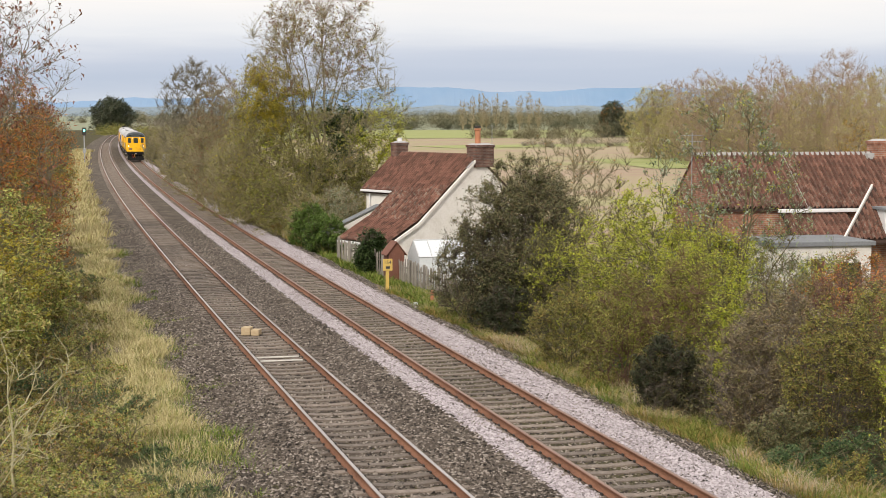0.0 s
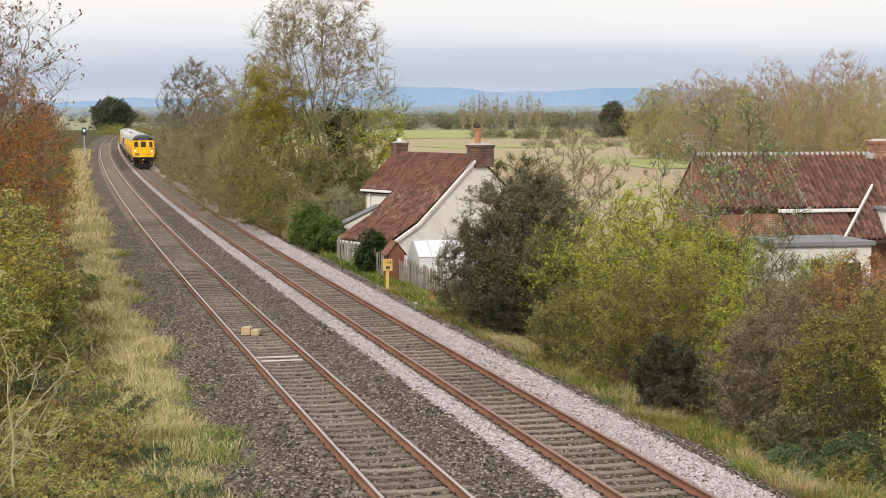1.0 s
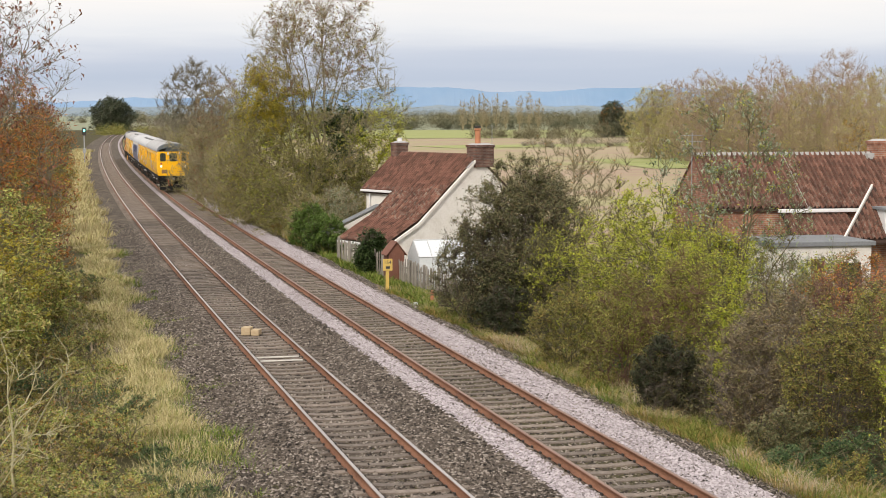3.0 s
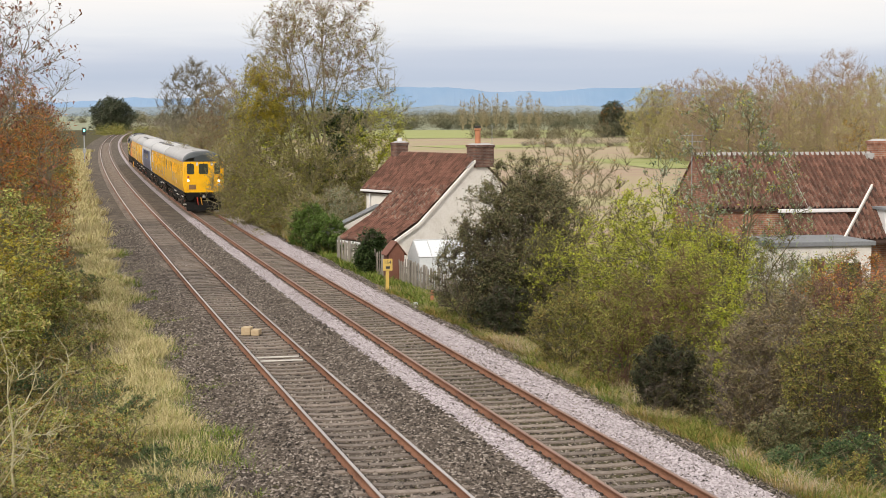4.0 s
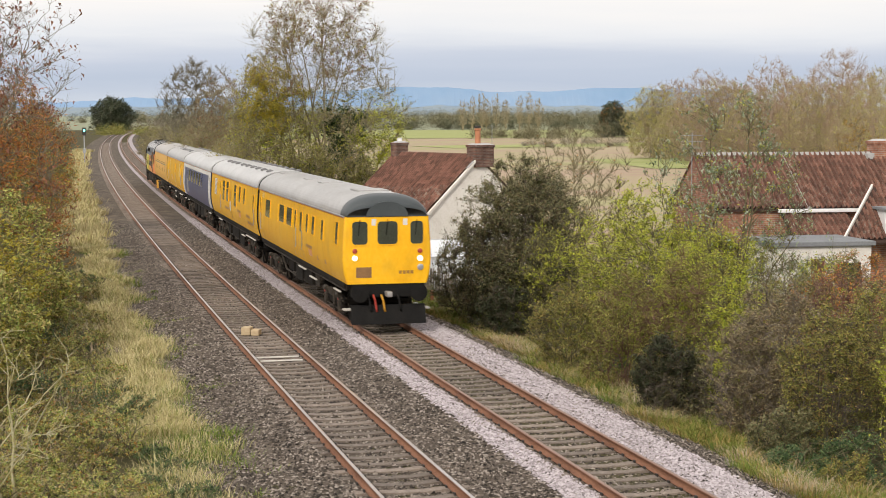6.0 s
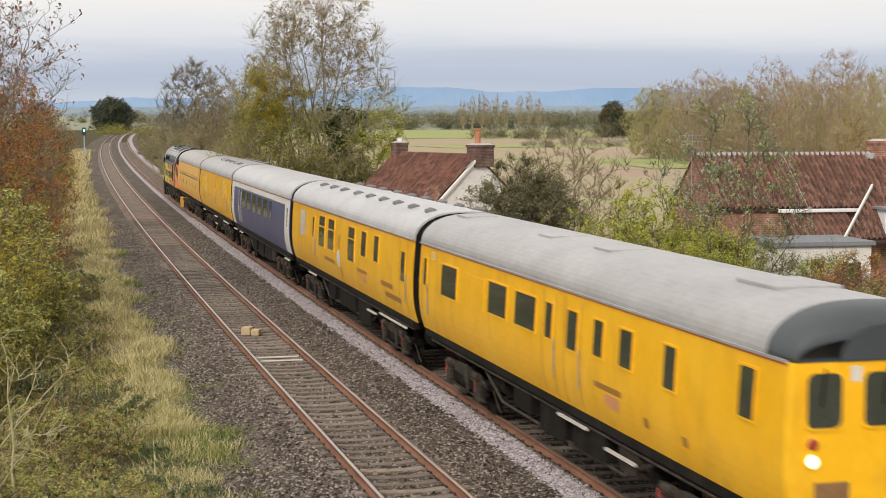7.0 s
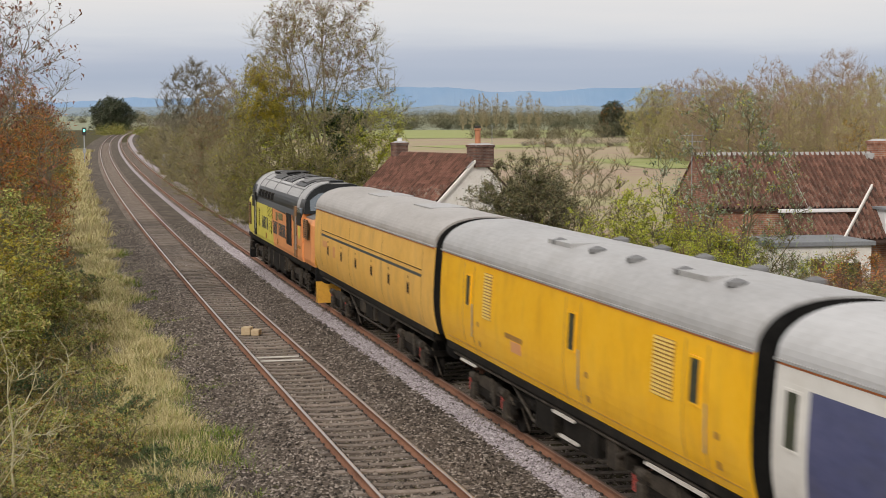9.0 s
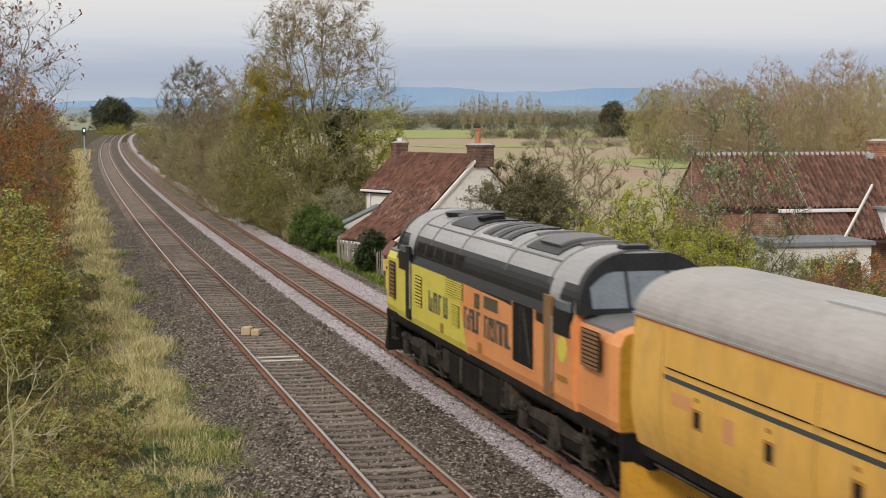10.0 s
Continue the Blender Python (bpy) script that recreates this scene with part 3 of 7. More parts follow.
    for kind, each, size, hang in leaves:
        put(kind, max(4, int(len(s0) * each)), size, hang, everyone)
    for kind, many, size, lo, hi, *spot in fill:
        pool = everyone[(s0[:, 2] > lo * height) & (s0[:, 2] < hi * height)]
        if spot:
            away = np.linalg.norm(s0 - np.array(spot[0]) * height, axis=1) / (spot[1] * height)
            pool = everyone[away < 0.6 + 0.4 * rng.random(len(s0))]
        elif len(pool) > 40:
            # leaf colour comes in drifts: only twigs near some places carry this kind
            seeds = s0[pool[rng.integers(0, len(pool), 14)]]
            near = np.linalg.norm(s0[pool][:, None] - seeds[None], axis=2).min(1)
            pool = pool[near < np.quantile(near, 0.7)]
        if len(pool):
            put(kind, many, size, 0.15, pool)
    return ob


def bush(place, label, seed, height, spread, kind, count, size, bark="bark_olive", stems=14, extra=(), name="bush", category="bush", fill=0.75, twiggy=1.0, deep=1.0, group="", low=0.08, belly=0.42):
    """A shrub: many stems, twigs that break the outline, and leaf clumps in lobes round the crown."""
    if height > 1.4:
        stems, orders = min(stems + 2, 16), ((6, 0.15, 52, 0.42), (5, 0.10, 54, 0.58), (int(6 * twiggy), 0.05, 50, 0.8))
    else:
        stems, orders = 9, ((4, 0.1, 60, 0.6), (3, 0.1, 60, 0.6), (6, 0.05, 55, 0.8))
    return plant(name, place, label, category, seed, height, spread, stems, orders, 0.05, 0.05, 0.13, M[bark],
                 [(kind, count * (1 - fill) / (stems * orders[0][0] * orders[1][0] * orders[2][0]), size, 0.1)], spread * 0.12 * deep, low,
                 fill=[(kind, int(count * fill), size, -1, 2), *extra], group=group, belly=belly)


def blades(name, n, u0, u1, y0, y1, height, kind, seed, label, lean=0.35, width=0.012, clump=0.0, edge=0.0, per=22):
    """Grass: narrow bent blades standing in tufts."""
    rng = np.random.default_rng(seed)
    tufts = max(1, n // per)
    ty = y0 * (y1 / y0) ** rng.random(tufts)
    tu = u0 + (u1 - u0) * rng.random(tufts) + edge * np.sin(ty * 0.9 + seed) + edge * 0.7 * np.sin(ty * 0.37 + 2)
    own = rng.integers(0, tufts, n)
    du, dy = rng.normal(0, 0.10 + clump, n), rng.normal(0, 0.13 + clump, n)
    u, y = tu[own] + du, ty[own] + dy
    b = along(u, y, land(u, y) - 0.02)
    h = height * (0.4 + 0.8 * rng.random(n)) * (0.55 + 0.9 * rng.random(tufts)[own])
    # blades fall outwards from the middle of their tuft
    a = np.arctan2(dy, du) + rng.normal(0, 0.7, n)
    out = np.stack([np.cos(a), np.sin(a), np.zeros(n)], 1)
    side = np.stack([-np.sin(a), np.cos(a), np.zeros(n)], 1) * (width * (1 + y / 45))[:, None]
    lean_n = lean * (0.3 + rng.random(n))
    mid = b + out * (h * lean_n * 0.35)[:, None] + np.array([0, 0, 0.62]) * h[:, None]
    tip = b + out * (h * lean_n)[:, None] + np.array([0, 0, 0.95]) * h[:, None]
    v = np.stack([b - side, b + side, mid + side * 0.8, mid - side * 0.8, tip], 1).reshape(-1, 3)
    k = np.arange(n)[:, None] * 5
    q = np.concatenate([k + np.array([0, 1, 2]), k + np.array([0, 2, 3]), k + np.array([3, 2, 4])])
    ob = link(name, arrays_mesh(name, v, q), LEAF[kind])
    return tagged(ob, label, "grass", kind="stuff")


blades("dry_grass", 34000, -4.4, -3.2, 36, 95, 0.28, "straw", 1, "tall straw-coloured grass along the track edge", 1.2, 0.0035, 0.10, 0.26, 40)
blades("grass", 9000, -4.5, -2.9, 33, 90, 0.22, "grass", 14, "green tufts among the straw", 1.2, 0.004, 0.08, 0.4, 40)
blades("dry_grass", 22000, -5.4, -3.0, 90, 330, 0.50, "straw", 2, "tall straw-coloured grass along the track edge", 0.9, 0.007, 0.15, 0.3)
blades("grass", 9000, -4.8, -2.9, 26, 46, 0.15, "grass", 3, "short green grass and weeds beside the ballast", 1.3, 0.004, 0.08, 0.35, 30)
blades("dry_grass", 8000, -4.9, -3.1, 26, 46, 0.24, "straw", 15, "bleached grass tufts among the nettles", 1.2, 0.003, 0.08, 0.35, 60)
blades("dry_grass", 7000, -9.5, -4.8, 26, 70, 0.34, "seed", 7, "tawny dead stalks among the brambles", 1.0, 0.003, 0.15, 0.3, 34)
blades("weeds", 2600, -3.9, -1.9, 26, 75, 0.07, "grass", 8, "sparse weeds growing through the ballast", 1.2, 0.006, 0.02, 0.2, 40)
blades("grass", 34000, 7.1, 9.7, 27, 66, 0.24, "verge", 4, "mixed green and tawny verge grass in tussocks", 1.5, 0.0032, 0.09, 0.22, 75)
blades("dry_grass", 14000, 7.2, 9.6, 27, 66, 0.26, "seed", 16, "bleached tussocks of dead verge grass", 1.5, 0.003, 0.08, 0.25, 90)
blades("grass", 34000, 7.1, 9.6, 27, 66, 0.22, "grass", 9, "green tufts in the verge", 1.4, 0.0035, 0.07, 0.25, 60)
blades("grass", 18000, 7.4, 9.8, 56, 84, 0.28, "grass", 5, "bright green grass bank below the garden fence", 1.0, 0.005, 0.08, 0.15, 40)
blades("dry_grass", 12000, 7.2, 9.2, 84, 260, 0.50, "verge", 6, "tawny verge grass beside the ballast", 0.9, 0.008, 0.12, 0.25)

# trees beside the line, beyond the cottage
plant("tree", (17.3, 98, -0.9), "tall multi-stemmed ash, nearly bare, with brown seed clusters", "tree", 11, 14.8, 9.8, 26, ((12, 0.18, 40, 0.24), (9, 0.10, 36, 0.46), (9, 0.05, 40, 0.7)), 0.30, 0.08, 0.10, M["bark_ash"],
      [("olive", 0.08, 0.05, 0.2)], 0.45, 0.16, fill=[("brown", 3400, 0.085, 0.55, 1.1), ("olive", 17000, 0.075, 0.05, 0.60), ("yellow", 3600, 0.08, 0.2, 0.95), ("lime", 5000, 0.08, 0, 0, (0.24, -0.1, 0.40), 0.17), ("yellow", 7500, 0.085, 0, 0, (-0.18, -0.05, 0.56), 0.16), ("ivy", 5000, 0.11, 0, 0, (0.10, -0.06, 0.42), 0.10),
      ("ivy", 6000, 0.11, 0, 0, (0.06, -0.08, 0.24), 0.13), ("lime", 5500, 0.08, 0.10, 0.5), ("mixed", 6000, 0.075, 0.02, 0.3)], belly=0.52, fine=0.85)
plant("tree", (15.0, 104, -0.7), "slender tree with yellowing leaves", "tree", 12, 10.4, 4.4, 12, ((9, 0.15, 44, 0.34), (7, 0.10, 44, 0.5), (9, 0.05, 44, 0.7)), 0.14, 0.1, 0.09, M["bark_olive"],
      [("yellow", 1.1, 0.065, 0.3), ("olive", 0.8, 0.06, 0.2)], 0.3, 0.2)
plant("tree", (17.2, 165, -0.9), "bare upright tree with fine grey twigs", "tree", 13, 12.6, 6.4, 18, ((12, 0.12, 34, 0.26), (9, 0.10, 34, 0.48), (7, 0.05, 45, 0.7)), 0.20, 0.05, 0.07, M["bark"], [("mixed", 0.04, 0.07, 0.3)], 0.3, 0.12, belly=0.68, lumps=0.06)
plant("tree", (15.3, 126, -0.8), "bare brownish tree with clinging dead leaves", "tree", 14, 10.2, 5.2, 14, ((11, 0.12, 38, 0.30), (8, 0.10, 38, 0.48), (8, 0.05, 44, 0.7)), 0.14, 0.06, 0.09, M["bark_ash"], [("brown", 0.45, 0.075, 0.6)], 0.4, 0.15)
for k, (x, y, h, w, kind, c) in enumerate([(19.4, 95, 4.8, 4.4, "olive", 13000), (16.2, 94, 5.4, 5.0, "olive", 16000), (14.4, 103, 4.4, 3.6, "mixed", 8000), (14.7, 111, 5.4, 4.4, "mixed", 8000), (15.1, 119, 5.6, 4.4, "olive", 7000),
                                           (15.0, 130, 6.2, 4.6, "mixed", 7000), (15.4, 142, 6.2, 5.0, "mixed", 6000), (16.1, 156, 6.0, 5.0, "olive", 6000), (17.0, 172, 6.4, 5.2, "mixed", 5000), (18.2, 192, 5.6, 5.2, "mixed", 4500),
                                           (20.4, 232, 5.0, 5.4, "olive", 4000), (22.0, 262, 5.2, 5.6, "mixed", 3500), (25.0, 300, 5.0, 6.5, "olive", 3000)]):
    bush((x, y, -0.7), "overgrown lineside scrub, half bare and olive-brown", 40 + k, h, w * 1.15, kind, int(c * 1.1), 0.055, "bark_ash", 14, twiggy=1.2, fill=0.5, group="lineside scrub")
bush((17.3, 90.5, -0.8), "pale half-bare shrub with straw-coloured twigs", 62, 3.4, 3.0, "silver", 5000, 0.05, "bark_pale", 14, twiggy=1.6, fill=0.4)
bush((15.9, 93.0, -0.8), "pale half-bare shrub with straw-coloured twigs", 63, 3.0, 2.6, "bramble", 5000, 0.05, "bark_pale", 14, twiggy=1.6, fill=0.4)
bush((15.3, 88, -0.6), "dense clipped green laurel hedge", 60, 2.3, 2.3, "green", 22000, 0.055, fill=0.4, name="hedge", category="hedge")
bush((15.6, 85.2, -0.6), "dense clipped green laurel hedge", 61, 1.9, 2.5, "green", 22000, 0.055, fill=0.4, name="hedge", category="hedge", extra=[("ivy", 4000, 0.07, 0, 0.9)])

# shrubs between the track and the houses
bush((16.8, 55, -0.9), "dark spreading hawthorn with small leathery leaves", 70, 5.6, 4.3, "haw", 56000, 0.045, "bark_dark_shade", 14, twiggy=2.2, fill=0.4, extra=[("dark", 8000, 0.06, 0.0, 0.45)], low=0.2, belly=0.5, name="hawthorn_tree", category="tree")
bush((17.8, 56.6, -0.9), "dark spreading hawthorn with small leathery leaves", 76, 5.7, 3.9, "haw", 36400, 0.045, "bark_dark_shade", 14, twiggy=2.0, fill=0.4, name="hawthorn_tree", category="tree", low=0.15)
bush((15.5, 56.0, -0.9), "dark spreading hawthorn with small leathery leaves", 77, 3.9, 3.0, "haw", 25200, 0.045, "bark_dark_shade", 12, twiggy=2.0, fill=0.4, name="hawthorn_tree", category="tree", low=0.25)
bush((15.7, 52.5, -0.9), "dark evergreen bush at the foot of the hawthorn", 71, 1.9, 2.6, "dark", 7000, 0.06, "bark_dark_shade", 10, fill=0.9)
plant("tree", (21.2, 63, -1.6), "bare many-stemmed shrub with pale reddish twigs", "tree", 72, 7.2, 5.0, 30, ((8, 0.2, 30, 0.30), (7, 0.12, 34, 0.46), (7, 0.05, 36, 0.5)), 0.10, 0.14, 0.04, M["bark_ash"], [("russet", 0.10, 0.04, 0.4)], 0.6, 0.3, belly=0.62)
bush((17.8, 46.5, -1.0), "yellow-green leafy shrub between track and garden", 73, 5.3, 3.8, "lime", 22000, 0.043, "bark_olive", 14, twiggy=1.4, fill=0.6, extra=[("olive", 7000, 0.055, 0, 0.6)])
bush((19.3, 45, -1.2), "lime-yellow leafy shrub beside the brick house", 74, 4.4, 3.6, "lime", 20000, 0.043, "bark_olive", 14, twiggy=1.4, fill=0.6)
plant("tree", (21.0, 47, -1.4), "thin branching tree with silvery hanging leaves", "tree", 75, 8.2, 5.2, 11, ((7, 0.25, 42, 0.28), (6, 0.15, 45, 0.42), (6, 0.05, 45, 0.5)), 0.14, 0.04, 0.16, M["bark_olive"], [("silver", 2.2, 0.06, 0.9), ("lime", 0.7, 0.05, 0.3)], 0.3, 0.3, belly=0.6)
for k, (x, y, h, w, kind, c, bark, twiggy) in enumerate([
        (15.2, 45.0, 2.6, 2.4, "mixed", 15000, "bark_olive", 1.0), (15.7, 41.6, 3.1, 2.5, "olive", 17000, "bark_red", 1.2), (16.8, 40.4, 3.7, 2.4, "olive", 15000, "bark_red", 1.4), (15.5, 37.4, 1.7, 1.9, "haw", 12000, "bark_dark_shade", 0.8),
        (16.3, 35.2, 2.9, 2.2, "twiggy", 14000, "bark_grey", 1.6), (17.7, 36.6, 3.5, 2.6, "twiggy", 15000, "bark_grey", 1.6), (17.0, 32.8, 3.2, 2.2, "mixed", 17000, "bark_dark_shade", 1.2), (18.7, 33.6, 3.6, 2.5, "olive", 15000, "bark_olive", 1.2),
        (19.5, 37.2, 3.4, 2.8, "brown", 6000, "bark_red", 1.8), (15.6, 32.2, 1.2, 1.6, "haw", 9000, "bark_dark_shade", 0.8), (16.3, 30.2, 1.0, 2.0, "nettle", 9000, "bark_olive", 0.6), (17.9, 42.2, 4.2, 2.4, "lime", 15000, "bark_olive", 0.8),
        (18.5, 31.2, 3.5, 2.2, "lime", 10000, "bark_pale", 0.8), (17.3, 38.6, 3.4, 1.7, "lime", 11000, "bark_olive", 0.8), (15.1, 30.6, 0.8, 1.5, "nettle", 6000, "bark_olive", 0.6)]):
    note = {"lime": "lineside shrub with bright yellow-green leaves", "olive": "tangled lineside shrub with small olive leaves and reddish stems", "mixed": "lineside shrub turning from green to yellow-brown", "haw": "low dark green lineside bush",
            "twiggy": "half-bare grey-brown thorn bush with sparse small leaves", "brown": "nearly bare bush with reddish twigs and brown leaves", "nettle": "low dark green nettles under the thicket"}[kind]
    bush((x, y, -0.9), note, 80 + k, h, w, kind, c, 0.040 if kind == "lime" else 0.036, bark, 14, twiggy=twiggy, fill=0.75, group="lineside shrubs", low=0.12)
bush((15.0, 37.2, -0.8), "low dark evergreen bush in the thicket", 95, 2.0, 1.7, "dark", 9000, 0.04, "bark_dark_shade", 10, fill=0.9)
for k, (x, y, h, w, kind, c) in enumerate([(19.6, 51, 4.6, 4.0, "lime", 9000), (21.8, 50.5, 4.2, 3.8, "lime", 8000), (23.8, 51, 3.9, 3.6, "olive", 8000), (25.6, 49.5, 3.4, 3.4, "mixed", 8000), (27.0, 49.5, 3.3, 3.4, "russet", 7000), (20.6, 41.5, 3.6, 3.4, "mixed", 9000), (23.0, 45.0, 3.5, 3.4, "lime", 7000), (17.6, 52, 4.6, 3.6, "lime", 9000), (21.2, 36.5, 4.0, 3.0, "lime", 7000)]):
    bush((x, y, -1.4), "straggly garden-edge shrub with yellow-green leaves", 310 + k, h, w, kind, int(c * 1.3), 0.042, "bark_olive", 12, twiggy=1.6, fill=0.5, group="garden shrubs")
bush((22.0, 42, -1.4), "bare russet-leaved bush below the extension", 96, 3.5, 4.2, "russet", 8000, 0.055, "bark_red", 16, twiggy=1.8, fill=0.4)

# the bank on the near side
plant("tree", (-1.5, 57, -0.3), "ash tree hung with brown dead leaves", "tree", 101, 12.6, 6.4, 14, ((8, 0.2, 40, 0.28), (7, 0.12, 42, 0.42), (7, 0.05, 45, 0.6)), 0.12, 0.04, 0.11, M["bark"], [("brown", 0.9, 0.085, 1.0)], 0.3, 0.3, belly=0.6)
for k, (x, y, h, w, kind, c) in enumerate([(-1.1, 60, 8.6, 5.0, "russet", 13000), (0.0, 74, 9.0, 4.6, "russet", 10000), (-0.2, 53, 4.6, 3.6, "bramble", 10000), (0.1, 84, 6.8, 4.6, "mixed", 9000), (0.9, 96, 8.2, 4.8, "russet", 8000), (1.4, 112, 7.4, 4.8, "mixed", 8000), (1.8, 130, 7.6, 5.0, "olive", 7000),
                                           (2.4, 150, 6.8, 5.0, "mixed", 6000), (3.0, 172, 6.4, 5.0, "olive", 5000), (3.6, 200, 5.6, 5.0, "mixed", 4500), (4.6, 252, 5.2, 5.4, "olive", 4000), (-0.9, 48, 4.4, 3.8, "yellow", 4500), (-1.2, 44, 3.2, 3.4, "bramble", 9000), (-1.6, 38, 2.6, 3.0, "mixed", 8000)]):
    bush((x, y, -0.4), "wild lineside bush turning russet and yellow", 110 + k, h, w, kind, int(c * 1.7), 0.06, "bark_olive", 14, twiggy=1.1, fill=0.6, extra=[("yellow", 2600, 0.06, 0.0, 0.5), ("olive", int(c * 0.35), 0.06, 0.0, 0.55)], group="lineside bushes")
plant("dead_shrub", (-0.6, 29.8, -0.4), "leafless lichen-covered branches above the brambles", "shrub", 131, 3.2, 3.4, 8, ((4, 0.3, 50, 0.4), (3, 0.2, 50, 0.5), (2, 0.1, 50, 0.6)), 0.07, 0.0, 0.14, M["lichen"], [("yellow", 0.3, 0.03, 0.2)], 0.3, 0.35, belly=0.7, fine=1.6)
rng0 = random.Random(4)
for k in range(92):
    y = 26.0 + 44 * (k / 91) ** 1.3
    u = -4.9 - 5.0 * ((k * 0.618) % 1.0)
    p = along(u, y)
    bush((float(p[0]), float(p[1]), -0.45), "low bramble and nettle growth on the bank", 140 + k, rng0.uniform(0.55, 1.05), rng0.uniform(1.6, 2.5), rng0.choice(["bramble", "mixed", "bramble", "nettle", "bramble"]), 5600, 0.028, "bark_olive", 12, twiggy=1.0, fill=0.5, name="bramble", category="bramble", group="brambles",
         extra=[("yellow", 160, 0.03, 0.1, 1.0), ("russet", 420, 0.03, 0.1, 1.0), ("seed", 700, 0.022, 0.3, 1.0), ("ivy", 500, 0.03, 0.0, 0.7)])
for k, (u, y, w) in enumerate([(-3.9, 32.6, 1.3), (-4.6, 31.2, 1.6), (-3.7, 30.2, 1.2), (-4.4, 29.0, 1.6), (-3.6, 28.0, 1.1), (-5.0, 28.4, 1.5), (-4.2, 34.0, 1.0), (-5.6, 30.6, 1.6)]):
    p = along(u, y)
    bush((float(p[0]), float(p[1]), float(land(u, y)) - 0.05), "low dark green nettles at the edge of the ballast", 350 + k, 0.30, w, "nettle", 2600, 0.026, "bark_olive", 9, fill=0.6, name="nettle_patch", category="nettles", group="nettles")
for k, (u, y, h, w) in enumerate([(9.2, 44.0, 0.7, 1.4), (9.0, 40.6, 0.6, 1.2), (9.6, 36.4, 0.9, 1.6), (9.4, 32.6, 0.8, 1.6), (9.0, 29.6, 0.7, 1.5), (9.8, 48.5, 0.7, 1.4)]):
    p = along(u, y)
    bush((float(p[0]), float(p[1]), float(land(u, y)) - 0.05), "low leafy growth along the foot of the thicket", 370 + k, h, w, ("nettle", "mixed", "bramble")[k % 3], 3600, 0.03, "bark_olive", 9, fill=0.6, name="undergrowth", category="bush", group="undergrowth")
# woods and hedges far off
for k in range(15):
    y = 292 - 8.0 * k + 9 * math.sin(k * 1.7)
    x = y * (0.394 + 0.0115 * k)
    lit = ((("willow", 1.6, 0.11, 0.1),), (("brown", 0.10, 0.09, 0.3), ("haze_twig", 0.2, 0.08, 0.1)), (("willow", 0.8, 0.10, 0.1), ("haze_twig", 0.3, 0.08, 0.1)), (("olive", 0.15, 0.09, 0.1), ("russet", 0.08, 0.08, 0.1)))[k % 4]
    plant("tree", (x, y, -1.7), ("willow with fine yellow-green twigs in the far hedgerow", "bare willow with pinkish-brown twigs in the far hedgerow", "half-bare willow with tawny twigs in the far hedgerow", "bare willow in the far hedgerow with olive twigs")[k % 4],
          "tree", 200 + k, (13.0, 13.8, 12.4, 15.6)[k % 4] + 0.6 * math.sin(k * 1.9), 12.0, 24, ((8, 0.2, 30, 0.3), (8, 0.1, 30, 0.4), (8, 0.05, 36, 0.6)), 0.30, 0.12, 0.06, M["bark_pale" if k % 2 == 0 else "bark_rose"], lit, 0.6, 0.06, "willows", belly=0.45, lumps=0.08, fine=0.7)
plant("tree", (64, 120, -1.7), "small tree with orange autumn leaves", "tree", 215, 7.6, 4.2, 10, bark=M["bark"], leaves=[("orange", 2.0, 0.09, 0.2)])
for k in range(9):
    x = 218 + 5.0 * k + (k % 3) * 0.8
    plant("tree", (x, 812 + (k * 37) % 17, -1.9), "thin bare poplar in a row across the fields", "tree", 220 + k, 15 + (k * 7) % 5, 5.0, 9, ((6, 0.35, 28, 0.2), (5, 0.1, 34, 0.4), (4, 0.05, 36, 0.5)), 0.35, 0.2, 0.06, M["bark_pale"], [("haze_twig", 0.12, 0.2, 0.2)], 0.1, 0.35, group="poplars", belly=0.7)


def far_wood(name, x0, x1, y, h, n, kind, seed, label):
    """A distant hedge or wood: one body of leaf clumps with a broken skyline."""
    rng = np.random.default_rng(seed)
    cx, cy = x0 + (x1 - x0) * rng.random(n), y + rng.normal(0, 12, n)
    ch = h * (0.45 + 0.6 * rng.random(n) ** 1.6)
    own = rng.integers(0, n, n * 700)
    r = rng.normal(0, 1, (len(own), 3))
    at = np.stack([cx[own] + r[:, 0] * ch[own] * 0.32, cy[own] + r[:, 1] * ch[own] * 0.32, -2 + ch[own] * np.clip(0.45 + 0.24 * r[:, 2], 0, 1.0)], 1)
    at[:, 2] = np.maximum(at[:, 2], -2)
    v, f = leaf_quads(rng, at, h * 0.045, 1.3)
    ob = link(name, arrays_mesh(name, v, f), LEAF[kind])
    return tagged(ob, label, "wood", kind="stuff")


far_wood("far_hedge", 155, 330, 880, 9, 46, "haze_dark", 1, "dark distant hedgerow across the fields")
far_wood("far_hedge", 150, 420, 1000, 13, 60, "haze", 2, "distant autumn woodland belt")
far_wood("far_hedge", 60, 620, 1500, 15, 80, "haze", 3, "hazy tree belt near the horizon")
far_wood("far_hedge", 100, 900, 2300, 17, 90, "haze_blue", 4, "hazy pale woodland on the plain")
far_wood("far_hedge", 100, 560, 1250, 13, 80, "haze_dark", 11, "hazy dark hedgerow beyond the fields")
far_wood("far_hedge", 60, 800, 1850, 15, 90, "haze_blue", 12, "distant woodland tinted blue-grey for haze")
far_wood("far_hedge", 60, 1300, 3000, 20, 110, "haze_blue", 13, "distant woodland tinted blue-grey for haze")
far_wood("far_hedge", 42, 130, 760, 10, 40, "haze_twig", 5, "brown hedge behind the bend of the line")
far_wood("far_hedge", 30, 70, 600, 6, 30, "olive", 6, "olive hedge beside the bend of the line")
far_wood("far_hedge", 128, 215, 420, 3.5, 40, "haze_twig", 7, "reed bed and rough grass along a ditch")
